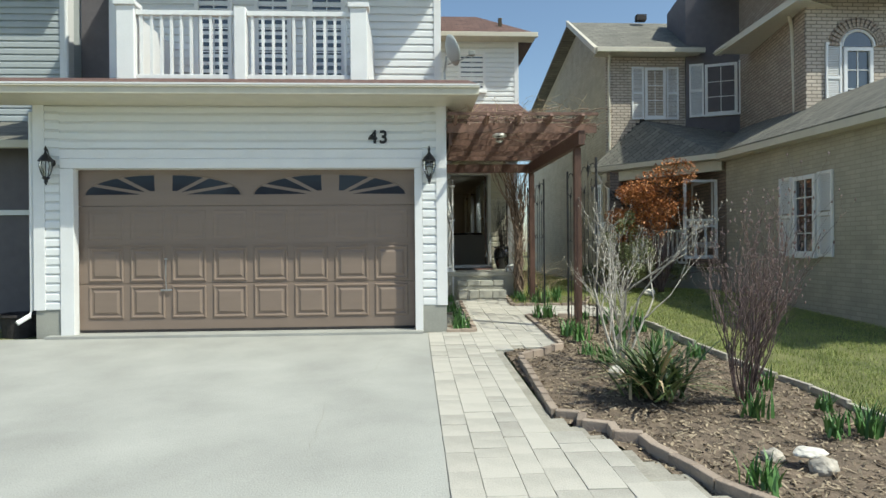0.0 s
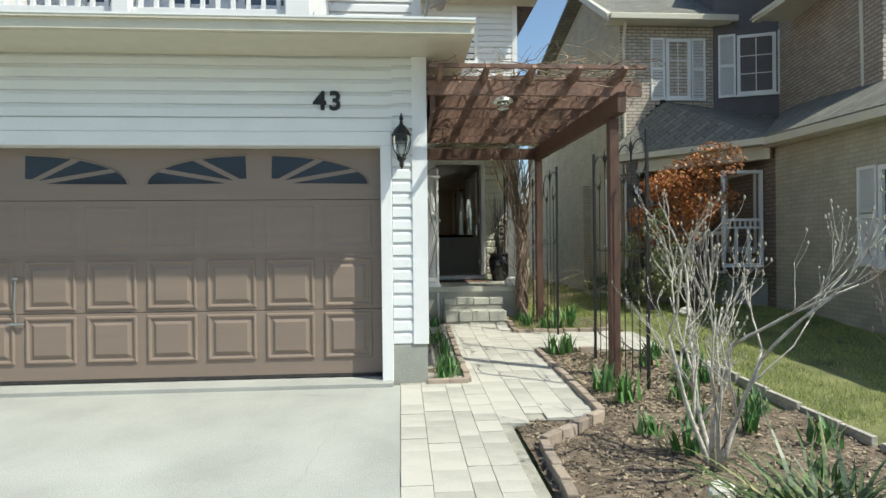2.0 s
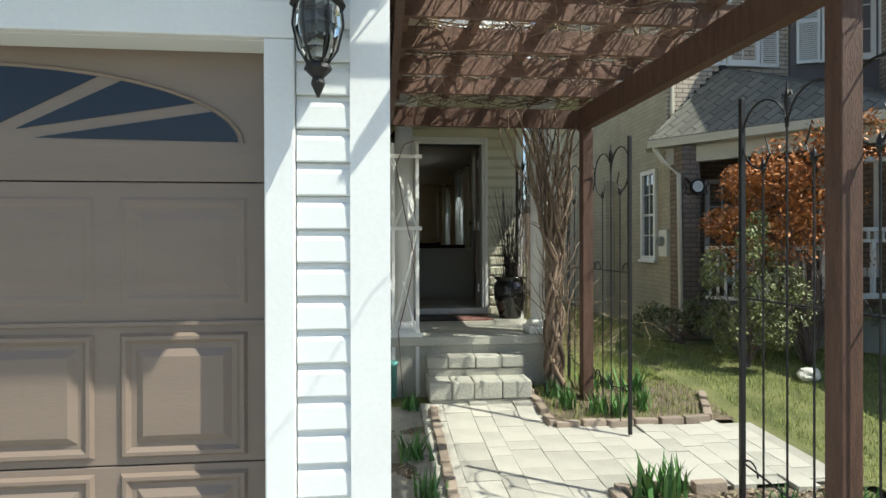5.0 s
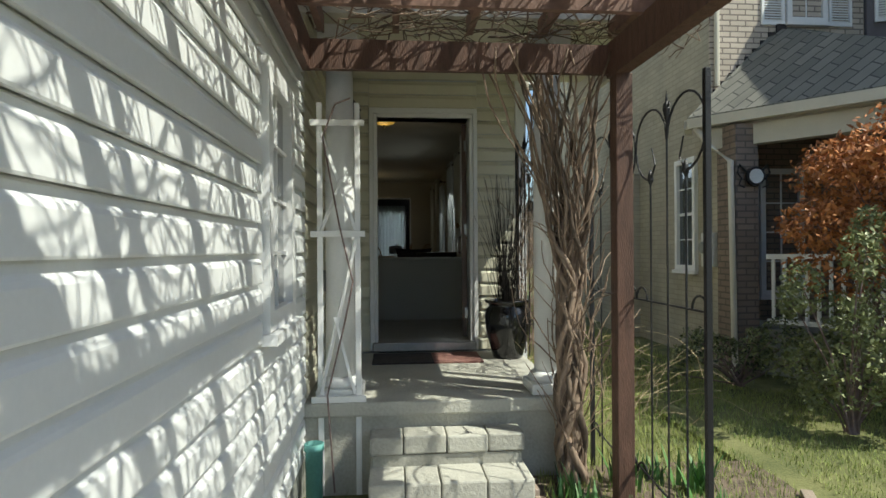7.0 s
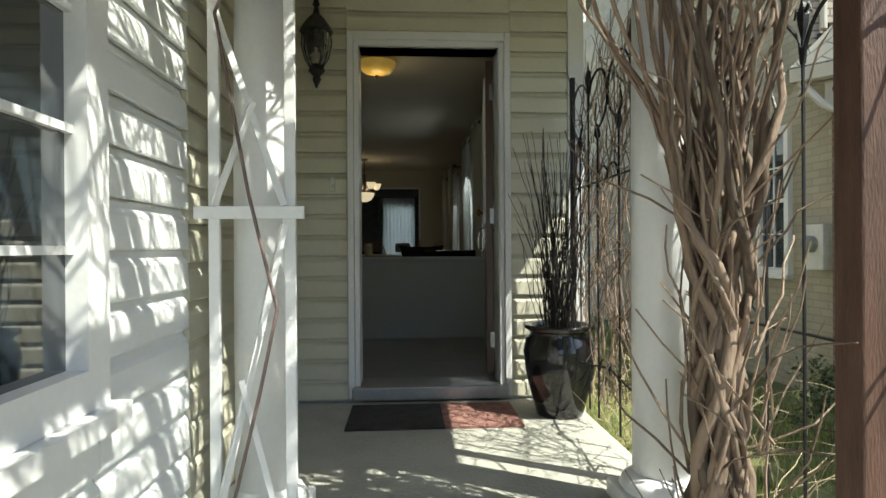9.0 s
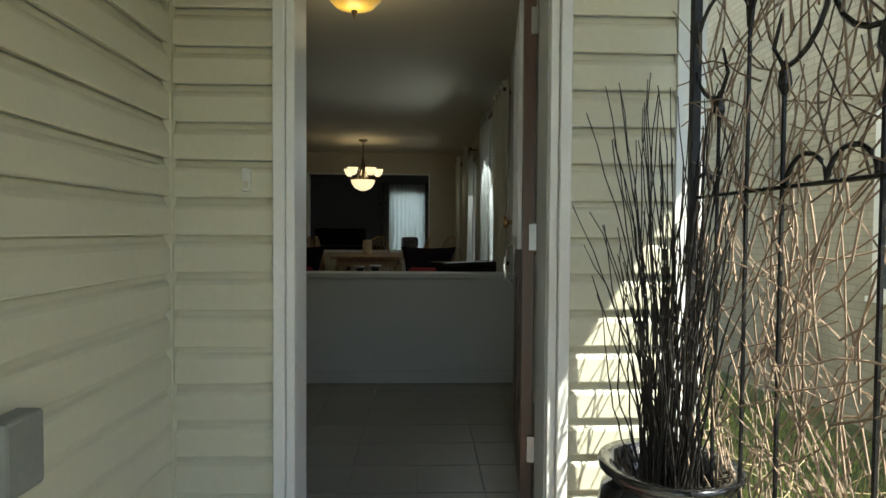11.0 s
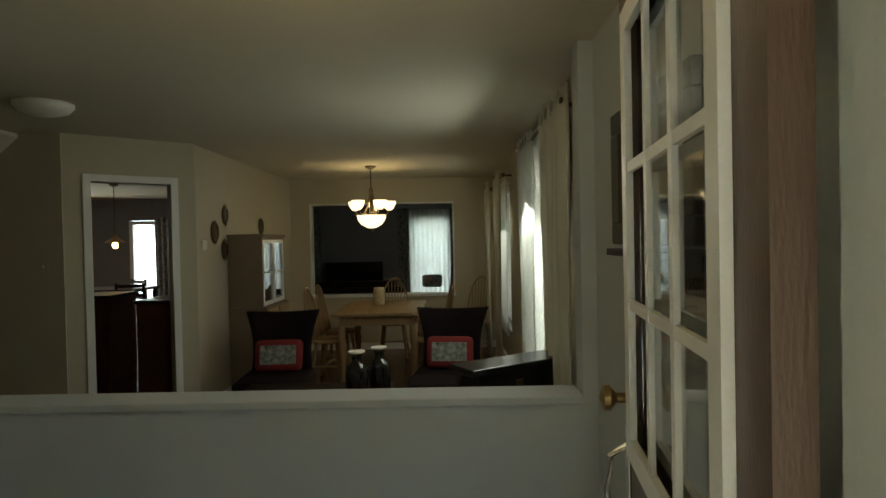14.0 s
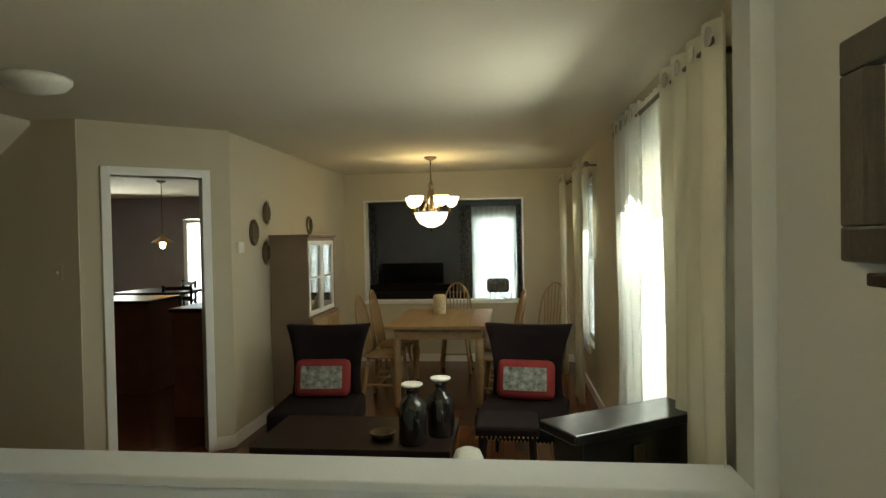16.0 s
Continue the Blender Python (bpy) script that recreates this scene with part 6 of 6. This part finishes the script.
tb2 = thing("dining_table", 0.09, 11.95, F, "honey pine farmhouse dining table with turned legs", "table")
for i in range(5):
    part("plank", box(-0.50 + i * 0.2 + 0.001, -0.30 + i * 0.2 - 0.001, -0.68, 0.68, 0.765, 0.80, bevel=0.004), PINE, tb2)
part("apron", box(-0.42, 0.42, -0.60, 0.60, 0.66, 0.764), PINE, tb2)
for lx in (-0.40, 0.40):
    for ly in (-0.57, 0.57):
        part("leg", lathe([(0.03, 0), (0.035, 0.05), (0.028, 0.12), (0.045, 0.35), (0.03, 0.42), (0.045, 0.46), (0.04, 0.48), (0.045, 0.66)], 14, at=(lx, ly, 0)), PINE, tb2, smooth=True)
lan = thing("candle_lantern", 0.02, 12.15, F + 0.80, "pale pierced ceramic candle lantern on the dining table", "lantern")
part("body", lathe([(0.065, 0), (0.07, 0.02), (0.07, 0.19), (0.055, 0.215), (0.05, 0.215), (0.05, 0.02)], 20), mat("cream_ceramic", (0.55, 0.47, 0.30), 0.5, var=0.3, scale=25, bump=0.4), lan, smooth=True)


def windsor():
    t = thing("windsor_chair", 0, 0, F, "honey pine Windsor chair with a hoop spindle back", "chair", "chairs round the dining table")
    part("seat", lathe([(0.18, 0.44), (0.215, 0.455), (0.21, 0.475), (0.001, 0.465)], 24), PINE, t, smooth=True)
    for lx, ly in ((-1, -1), (1, -1), (-1, 1), (1, 1)):
        part("leg", tube(bmesh.new(), [(lx * 0.19, ly * 0.18, 0), (lx * 0.16, ly * 0.15, 0.2), (lx * 0.13, ly * 0.12, 0.45)], 0.016, 0.02, 8), PINE, t, smooth=True)
    part("stretcher", tube(bmesh.new(), [(-0.165, 0, 0.2), (0.165, 0, 0.2)], 0.011, n=6), PINE, t)
    for lx in (-0.165, 0.165):
        part("stretcher", tube(bmesh.new(), [(lx, -0.16, 0.18), (lx, 0.16, 0.18)], 0.011, n=6), PINE, t)
    hoop = [(0.20 * math.cos(radians(a)), 0.17 + 0.10 * math.sin(radians(a)), 0.46 + 0.60 * math.sin(radians(a)) ** 0.8) for a in range(0, 181, 12)]
    part("hoop", tube(bmesh.new(), hoop, 0.012, n=8), PINE, t, smooth=True)
    for i in range(7):
        x = -0.14 + i * 0.0467
        h = 0.46 + 0.60 * math.sqrt(max(0.05, 1 - (x / 0.2) ** 2)) ** 0.8 - 0.01
        part("spindle", tube(bmesh.new(), [(x * 0.8, 0.16, 0.46), (x, 0.17 + 0.1 * (h - 0.46) / 0.6, h)], 0.006, n=5), PINE, t)
    return t


w0 = windsor()
w0.matrix_world = pose(-0.50, 11.65, F, 0, 0, 84)
for x, y, r in ((-0.50, 12.25, 88), (0.12, 12.95, 0), (0.68, 12.10, -80), (0.66, 11.55, -95), (1.22, 12.9, -30)):
    copy_thing(w0, pose(x, y, F, 0, 0, r))


def accent_chair(x, y, turn):
    t = thing("accent_chair", x, y, F, "dark plum-grey velvet accent chair with a flared back", "armchair", "accent chairs", turn)
    bm = bmesh.new()
    n, rows = 10, 7
    g = []
    for side_ in (0, 1):
        gg = []
        for j in range(rows + 1):
            s = j / rows
            w = 0.27 + 0.06 * s ** 2 - 0.03 * math.sin(s * math.pi)
            row = []
            for i in range(n + 1):
                u = (i / n - 0.5) * 2
                row.append(bm.verts.new((u * w, 0.22 + 0.10 * s + (0.09 if side_ else 0.0) - 0.10 * u * u * (1 - 0.4 * s) + 0.02, 0.38 + 0.585 * s - 0.02 * (1 - u * u) * s)))
            gg.append(row)
        g.append(gg)
    for side_ in (0, 1):
        for j in range(rows):
            for i in range(n):
                q = (g[side_][j][i], g[side_][j][i + 1], g[side_][j + 1][i + 1], g[side_][j + 1][i])
                bm.faces.new(q if side_ else q[::-1])
    for i in range(n):
        bm.faces.new((g[0][rows][i], g[0][rows][i + 1], g[1][rows][i + 1], g[1][rows][i]))
        bm.faces.new((g[0][0][i + 1], g[0][0][i], g[1][0][i], g[1][0][i + 1]))
    for j in range(rows):
        bm.faces.new((g[0][j][0], g[0][j + 1][0], g[1][j + 1][0], g[1][j][0]))
        bm.faces.new((g[0][j + 1][n], g[0][j][n], g[1][j][n], g[1][j + 1][n]))
    part("backrest", bm, VELVET, t, smooth=True)
    part("seat", box(-0.30, 0.30, -0.34, 0.24, 0.27, 0.45, bevel=0.035), VELVET, t, smooth=True)
    for lx, ly in ((-0.24, -0.28), (0.24, -0.28), (-0.22, 0.2), (0.22, 0.2)):
        part("leg", tube(bmesh.new(), [(lx * 1.08, ly * 1.1, 0), (lx, ly, 0.27)], 0.016, 0.026, 8), DARKWOOD, t)
    bm = bmesh.new()
    for i in range(24):
        box(-0.29 + i * 0.025, -0.28 + i * 0.025, -0.346, -0.341, 0.283, 0.293, bm)
    part("nailheads", bm, BRASS, t, "row of brass nailheads")
    cu = thing("cushion", x, y, F, "red cushion with a printed black and white picture panel", "cushion", "printed cushions", turn)
    cu.matrix_world = pose(x, y, F, 0, 0, turn) @ pose(0, 0.06, 0.455, -14, 0, 0)
    bm = box(-0.21, 0.21, -0.05, 0.05, 0.0, 0.28, bevel=0.045)
    part("cover", bm, RED, cu, smooth=True)
    part("print", box(-0.155, 0.155, -0.056, -0.051, 0.06, 0.225), PRINT, cu, "black and white printed panel")


accent_chair(-0.62, 9.97, 4)
accent_chair(0.88, 9.97, -8)

ct = thing("coffee_table", -0.10, 9.25, F, "dark espresso wooden coffee table with a thick top", "coffee table")
part("tabletop", box(-0.60, 0.55, -0.31, 0.31, 0.40, 0.46, bevel=0.006), DARKWOOD, ct)
part("drawer_box", box(-0.55, 0.50, -0.28, 0.28, 0.20, 0.40), DARKWOOD, ct)
for lx in (-0.52, 0.47):
    for ly in (-0.25, 0.25):
        part("leg", box(lx - 0.035, lx + 0.035, ly - 0.035, ly + 0.035, 0, 0.20), DARKWOOD, ct)
for x, y in ((0.225, 9.07), (0.37, 9.22)):
    v = thing("vase", x, y, F + 0.461, "black glazed bottle vase with a pale flared rim", "vase", "vases on the coffee table")
    part("body", lathe([(0.075, 0), (0.08, 0.01), (0.082, 0.19), (0.07, 0.235), (0.035, 0.265), (0.032, 0.30), (0.05, 0.325)], 28), CERAMIC, v, smooth=True)
    part("rim", lathe([(0.050, 0.3255), (0.062, 0.335), (0.060, 0.342), (0.04, 0.336)], 28), PLASTIC, v, "pale glazed rim")
bw = thing("low_bowl", 0.03, 9.15, F + 0.461, "small dark bowl on the coffee table", "bowl")
part("bowl_body", lathe([(0.04, 0), (0.07, 0.015), (0.078, 0.035), (0.07, 0.035), (0.03, 0.012)], 24), BRONZE, bw)
st = thing("ottoman", 0.76, 9.43, F, "plum-grey velvet stool with brass nailheads on dark legs", "stool")
part("seat", box(-0.19, 0.19, -0.18, 0.18, 0.425, 0.50, bevel=0.02), VELVET, st)
for i in range(14):
    part("nailhead", lathe([(0.001, 0), (0.007, 0.001), (0.003, 0.005)], 6), BRASS, st).matrix_local = pose(-0.175 + i * 0.027, -0.1805, 0.44, 90, 0, 0)
for lx in (-0.15, 0.15):
    for ly in (-0.14, 0.14):
        part("leg", tube(bmesh.new(), [(lx * 1.1, ly * 1.1, 0), (lx, ly, 0.43)], 0.016, 0.024, 8), DARKWOOD, st)
sf = thing("armchair", 0.58, 8.45, F, "pale linen upholstered armchair arm, rounded, beside the coffee table", "armchair")
part("arm", box(-0.10, 0.06, -0.42, 0.42, 0.05, 0.54, bevel=0.06), LINEN, sf, smooth=True)
chs = thing("black_chest", 1.25, 8.20, F, "tall black lacquered chest with a flat lid and a small latch", "chest", turn=32)
part("body", box(-0.29, 0.29, -0.09, 0.09, 0.04, 0.86, bevel=0.004), BLACKWOOD, chs)
part("lid", box(-0.345, 0.345, -0.115, 0.115, 0.861, 0.90, bevel=0.006), BLACKWOOD, chs)
part("plinth", box(-0.31, 0.31, -0.10, 0.10, 0, 0.039), BLACKWOOD, chs)
part("latch", box(-0.05, 0.0, -0.102, -0.0905, 0.74, 0.81, bevel=0.004), BRONZE, chs, "small metal latch")

hu = thing("hutch", -1.23, 11.38, F, "taupe display hutch with glass doors above drawers", "cabinet")
part("lower_body", box(-0.18, 0.22, -0.40, 0.42, 0, 0.92, bevel=0.004), CABIN, hu)
bm = bmesh.new()
box(-0.18, 0.18, -0.40, -0.375, 0.921, 1.66, bm)
box(-0.18, 0.18, 0.395, 0.42, 0.921, 1.66, bm)
box(-0.18, 0.18, -0.375, 0.395, 1.63, 1.66, bm)
box(-0.18, -0.165, -0.375, 0.395, 0.921, 1.63, bm)
part("upper_body", bm, CABIN, hu)
part("top", box(-0.185, 0.20, -0.41, 0.43, 1.661, 1.69, bevel=0.004), CABIN, hu)
for y0, y1 in ((-0.373, 0.008), (0.012, 0.393)):
    door = part("glass_door", box(0.160, 0.164, y0 + 0.04, y1 - 0.04, 0.97, 1.59), DARKGLASS, hu)
    bm = bmesh.new()
    for a in ((y0, y0 + 0.04, 0.93, 1.63), (y1 - 0.04, y1, 0.93, 1.63), (y0 + 0.04, y1 - 0.04, 0.93, 0.97), (y0 + 0.04, y1 - 0.04, 1.59, 1.63), (y0 + 0.04, y1 - 0.04, 1.27, 1.285)):
        box(0.155, 0.18, a[0], a[1], a[2], a[3], bm)
    part("door_frame", bm, TRIM, door)
for y in (-0.2, 0.2):
    dr = part("drawer", box(0.2205, 0.235, y - 0.18, y + 0.18, 0.74, 0.89, bevel=0.003), PINE, hu)
    part("pull", box(0.236, 0.25, y - 0.04, y + 0.04, 0.80, 0.82, bevel=0.003), BRASS, dr)

for y, z, r, k in ((10.66, 2.37, 0.085, 0), (10.93, 2.55, 0.07, 1), (10.90, 2.19, 0.07, 1), (12.09, 2.46, 0.075, 0)):
    m_ = thing("oval_wall_mirror", -1.418, y, z, "small oval wall mirror in a dark ornate frame", "mirror", "small wall mirrors")
    ring = part("frame", lathe([(r * 0.55, 0), (r, 0), (r * 1.02, 0.012), (r * 0.8, 0.025), (r * 0.55, 0.015)], 20), BRONZE, m_)
    ring.matrix_local = pose(0, 0, 0, 0, 90, 0) @ Matrix.Diagonal((1.35, 1, 1, 1))
    gl = part("mirror_glass", lathe([(0.001, 0), (r * 0.55, 0), (r * 0.55, 0.008), (0.001, 0.008)], 20), MIRROR, m_)
    gl.matrix_local = pose(0.002, 0, 0, 0, 90, 0) @ Matrix.Diagonal((1.35, 1, 1, 1))
    if k:
        bm = bmesh.new()
        for q in range(12):
            a = q * math.pi / 6
            tube(bm, [(0.01, r * math.cos(a), 1.35 * r * math.sin(a)), (0.012, r * 1.28 * math.cos(a), 1.35 * r * 1.28 * math.sin(a))], 0.006, 0.002, 5)
        part("rays", bm, BRONZE, m_)
th = thing("thermostat", -1.418, 10.38, 2.20, "white rectangular wall thermostat", "thermostat")
part("cover", box(0, 0.025, -0.05, 0.05, 0, 0.09, bevel=0.005), PLASTIC, th)
sw = thing("light_switch", -2.35, 9.549, 2.10, "cream light switch plate on the wall", "light switch")
part("plate", box(-0.035, 0.035, -0.006, 0, -0.055, 0.055, bevel=0.002), WALLP, sw)
part("toggle", box(-0.006, 0.006, -0.014, -0.0062, -0.012, 0.012), PLASTIC, sw)
hr = thing("handrail", -2.9, 9.2, 1.55, "short end of a dark wooden stair handrail", "handrail")
part("rail", tube(bmesh.new(), [(-0.5, 0, -0.25), (0.32, 0, 0.10)], 0.028, n=10), CHERRY, hr)
part("bracket", box(0.0, 0.02, 0.0, 0.20, -0.05, -0.03), BRONZE, hr)
lf = thing("living_ceiling_light", -1.66, 8.6, C, "round white flush ceiling light, off", "ceiling light")
part("dome", lathe([(0.17, 0), (0.17, -0.02), (0.14, -0.055), (0.06, -0.08), (0.001, -0.085)], 28), PLASTIC, lf, smooth=True)
tvs = thing("television", -0.93, 16.1, 1.50, "black flat television on a dark console", "television")
part("bezel", box(-0.55, 0.55, 0, 0.05, 0, 0.36, bevel=0.006), BLACKWOOD, tvs)
part("screen", box(-0.53, 0.53, -0.003, -0.0005, 0.02, 0.34), SCREEN, tvs)
cn = thing("media_console", -0.93, 16.15, F, "dark wooden media console under the television", "cabinet")
part("body", box(-0.8, 0.8, -0.2, 0.25, 0, 0.83, bevel=0.006), DARKWOOD, cn)
sofa = thing("sofa", -0.6, 14.2, F, "dark sofa seen through the wall opening", "sofa")
part("back", box(-0.9, 0.75, -0.15, 0.10, 0.1, 0.86, bevel=0.05), VELVET, sofa, smooth=True)
part("seat", box(-0.9, 0.75, 0.10, 0.75, 0.1, 0.45, bevel=0.04), VELVET, sofa, smooth=True)
scn = thing("cushion", 0.62, 14.25, F + 0.86, "grey patterned sofa cushion leaning at the window", "cushion")
part("cover", box(-0.16, 0.16, -0.05, 0.05, -0.02, 0.18, bevel=0.045), PATTERN, scn, smooth=True)
for x, w, m_, l_ in ((0.0, 0.22, PATTERN, "dark patterned drape beside the family room window"), (1.02, 0.20, PATTERN, "dark patterned drape beside the family room window"), (-1.75, 0.24, PATTERN, "dark patterned drape in the corner of the family room")):
    t = thing("patterned_curtain", x, 16.45, F + 0.03, l_, "curtain", "family room drapes")
    drape(t, w, 2.2, 3, 0.03, m_, "x")
t = thing("sheer_curtain", 0.52, 16.52, F + 0.4, "thin white sheer curtain glowing over the window", "curtain")
drape(t, 0.86, 1.80, 9, 0.012, SHEER, "x")
t = thing("sheer_curtain", 1.58, 9.09, 1.1, "thin white sheer curtain glowing in the living room window", "curtain")
drape(t, 0.90, 1.96, 9, 0.012, SHEER, "y")
t = thing("sheer_curtain", 1.58, 12.25, 1.1, "thin white sheer curtain glowing in the dining window", "curtain")
drape(t, 0.96, 1.84, 9, 0.012, SHEER, "y")

# ---------- floors, paving, edging, small growth ----------
rnd = random.Random(77)
tile = mesh_of("floor_tile", box(0.003, 0.302, 0.003, 0.302, 0, 0.008, bevel=0.0015), TILE)
for i in range(11):
    for j in range(7):
        ob = new("floor_tile", tile)
        ob.parent = bpy.data.objects["foyer_floor"]
        ob.location = (-1.62 + i * 0.305, 5.45 + j * 0.305, F - 0.0055)
walk_root = new("paved_walk")
tagged(walk_root, kind="structure")
part("joint_sand", sheet(-0.285, 3.0, -9.5, 3.0, 33, 125, -0.012, 0.0, None, lambda x, y: x < 1.44 + max(0.0, -4.2 - y) * 0.55 and not (y < -1.2 and in_bed(x, y)) and x < 3.0), JOINT, walk_root)
PAV = {}


def paver_mesh(l, w):
    k = (l, w)
    if k not in PAV:
        PAV[k] = mesh_of("paver", box(-w / 2 + 0.0015, w / 2 - 0.0015, -l / 2 + 0.0015, l / 2 - 0.0015, -0.05, 0.0, bevel=0.0025), PAVER)
    return PAV[k]


def path_right(y):
    if y > -1.15:
        return 1.38
    if y > -4.0:
        return 0.62
    return 0.62 + (-4.0 - y) * 0.50


spots = []
left = -0.278
while left < 3.0:
    w = rnd.choice((0.16, 0.16, 0.20, 0.24))
    x = left + w / 2
    left += w
    y = -9.3 + rnd.uniform(0, 0.2)
    while y < 2.95:
        l = rnd.choice((0.16, 0.24, 0.24, 0.32, 0.32))
        yc = y + l / 2
        strip = x < 0.42 and yc > -0.05
        if x + w / 2 < path_right(yc) + 0.05 and not strip:
            spots.append((x, yc, l, w))
        elif 1.38 < x < 2.95 and 1.36 < yc < 2.38:
            spots.append((x, yc, l, w))
        y += l
spots.sort(key=lambda s: abs(s[1] + 2.5) + abs(s[0] - 0.5) * 0.3)
rest = bmesh.new()
for i, (x, y, l, w) in enumerate(spots):
    z = ground_z(x, y) + rnd.uniform(-0.003, 0.003) + 0.004
    if i < 300:
        ob = new("paver", paver_mesh(l, w))
        ob.parent = walk_root
        ob.matrix_local = pose(x, y, z, math.degrees(math.atan2(ground_z(x, y + 0.1) - ground_z(x, y - 0.1), 0.2)) + rnd.uniform(-0.4, 0.4), rnd.uniform(-0.4, 0.4), rnd.uniform(-0.8, 0.8))
    else:
        box(x - w / 2 + 0.002, x + w / 2 - 0.002, y - l / 2 + 0.002, y + l / 2 - 0.002, z - 0.05, z, rest)
ob = part("paver_field", rest, PAVER, walk_root, kind="stuff")

edging = new("bed_edging")
tagged(edging, kind="structure")
EM = [mesh_of("edging_brick", box(-0.11 * s, 0.11 * s, -0.035, 0.035, -0.10, 0.045, bevel=0.008), EDGE) for s in (0.9, 1.0, 1.15)]


def edge_run(pts, group_len=0.225):
    for (xa, ya), (xb, yb) in zip(pts, pts[1:]):
        d = math.hypot(xb - xa, yb - ya)
        n = max(1, round(d / group_len))
        for i in range(n):
            s = (i + 0.5) / n
            x, y = xa + (xb - xa) * s, ya + (yb - ya) * s
            ob = new("edging_brick", EM[rnd.randint(0, 1)])
            ob.parent = edging
            ob.matrix_local = pose(x, y, ground_z(x, y) + rnd.uniform(-0.008, 0.01), 0, rnd.uniform(-2, 2), math.degrees(math.atan2(yb - ya, xb - xa)) + rnd.uniform(-3, 3))


edge_run([(0.76, -1.72), (0.66, -3.82), (0.86, -3.92), (0.80, -4.1), (1.0, -4.2), (0.98, -4.35), (1.15, -4.42), (1.16, -4.6), (1.30, -5.2), (1.9, -6.3), (2.8, -8.6)])
edge_run([(0.76, -1.72), (1.40, -1.15), (1.42, 1.28), (2.2, 1.30)])
edge_run([(1.37, 3.35), (1.39, 2.44), (2.75, 2.46), (3.02, 3.05)])
edge_run([(0.0, -0.08), (0.40, -0.08), (0.43, 2.9)])
kerb = [mesh_of("kerb_stone", box(-l / 2, l / 2, -0.025, 0.025, -0.10, 0.035, bevel=0.006), ROCK) for l in (0.36, 0.46)]
y = 1.25
while y > -7.0:
    k = rnd.randint(0, 1)
    ob = new("kerb_stone", kerb[k])
    ob.parent = edging
    y -= (0.37, 0.47)[k]
    ob.matrix_local = pose(3.18 + 0.03 * math.sin(y * 1.3), y, ground_z(3.18, y) + rnd.uniform(-0.012, 0.008), 0, rnd.uniform(-2, 2), 90 + rnd.uniform(-3, 3))

chips = [bmesh.new(), bmesh.new()]
for i in range(21000):
    if i % 5 == 0:
        x, y = rnd.uniform(1.45, 3.0), rnd.uniform(-1.1, 1.25)
    else:
        x, y = rnd.uniform(0.65, 3.15), rnd.uniform(-7.0, 1.25)
    if i % 23 == 0:
        x, y = rnd.choice(((rnd.uniform(0.02, 0.40), rnd.uniform(0, 2.9)), (rnd.uniform(1.42, 2.95), rnd.uniform(2.5, 3.6))))
    elif not in_bed(x, y):
        continue
    z = ground_z(x, y) - 0.028 + 0.03 * noise.noise(Vector((x * 3, y * 3, 0))) + rnd.uniform(0, 0.014)
    a, l, w, t = rnd.uniform(0, 3.14), rnd.uniform(0.006, 0.026), rnd.uniform(0.002, 0.007), rnd.uniform(-0.5, 0.5)
    u, v = Vector((math.cos(a) * l, math.sin(a) * l, t * l)), Vector((-math.sin(a) * w, math.cos(a) * w, rnd.uniform(-1, 1) * w))
    c = Vector((x, y, z))
    b = chips[0]
    b.faces.new([b.verts.new(c + u + v), b.verts.new(c - u + v), b.verts.new(c - u - v), b.verts.new(c + u - v)])
structure("mulch_chips", chips[0], CHIP, kind="stuff")
chips[1].free()

verts, faces = [], []


def blade(x, y, z, h, w, a, bend):
    k = len(verts)
    cx, cy = math.cos(a), math.sin(a)
    verts.extend(((x - cy * w, y + cx * w, z), (x + cy * w, y - cx * w, z), (x + cx * bend, y + cy * bend, z + h)))
    faces.append((k, k + 1, k + 2))


for i in range(90000):
    x, y = rnd.uniform(3.2, 6.5), rnd.uniform(-7.0, 5.5)
    if noise.noise(Vector((x * 1.3, y * 1.3, 4))) < rnd.uniform(-0.7, -0.1):
        continue
    blade(x, y, ground_z(x, y) - 0.02, rnd.uniform(0.02, 0.055), 0.003, rnd.uniform(0, 6.28), rnd.uniform(0, 0.03))
for i in range(9000):
    x, y = rnd.uniform(1.45, 3.0), rnd.uniform(2.5, 5.2)
    blade(x, y, ground_z(x, y), rnd.uniform(0.02, 0.07), 0.003, rnd.uniform(0, 6.28), rnd.uniform(0, 0.03))
for i in range(26000):
    x, y = rnd.uniform(2.0, 4.3), rnd.uniform(5.0, 16.0)
    blade(x, y, ground_z(x, y) - 0.05, rnd.uniform(0.03, 0.10), 0.004, rnd.uniform(0, 6.28), rnd.uniform(0, 0.04))
me = bpy.data.meshes.new("grass")
me.from_pydata(verts, [], faces)
me.materials.append(BLADE)
tagged(new("grass", me), kind="stuff")
bm = bmesh.new()
for i in range(85):
    x, y = rnd.uniform(1.95, 2.9), rnd.uniform(4.2, 7.5)
    z = ground_z(x, y)
    p = Vector((x, y, z))
    d = Vector((rnd.uniform(-0.5, 0.5), rnd.uniform(-0.5, 0.5), 1))
    pts = [p]
    for q in range(12):
        d += Vector((rnd.uniform(-0.6, 0.6), rnd.uniform(-0.6, 0.6), rnd.uniform(-0.45, 0.3)))
        p = p + d.normalized() * rnd.uniform(0.05, 0.14)
        pts.append(p)
    tube(bm, pts, 0.0034, 0.0014, 4)
dv = thing("dry_climber", 2.0, 4.6, 0.1, "straggly dry straw-coloured climber stems beside the porch", "plant")
ob = part("stem_growth", bm, STRAW, dv, kind="stuff")
ob.matrix_parent_inverse = dv.matrix_world.inverted()
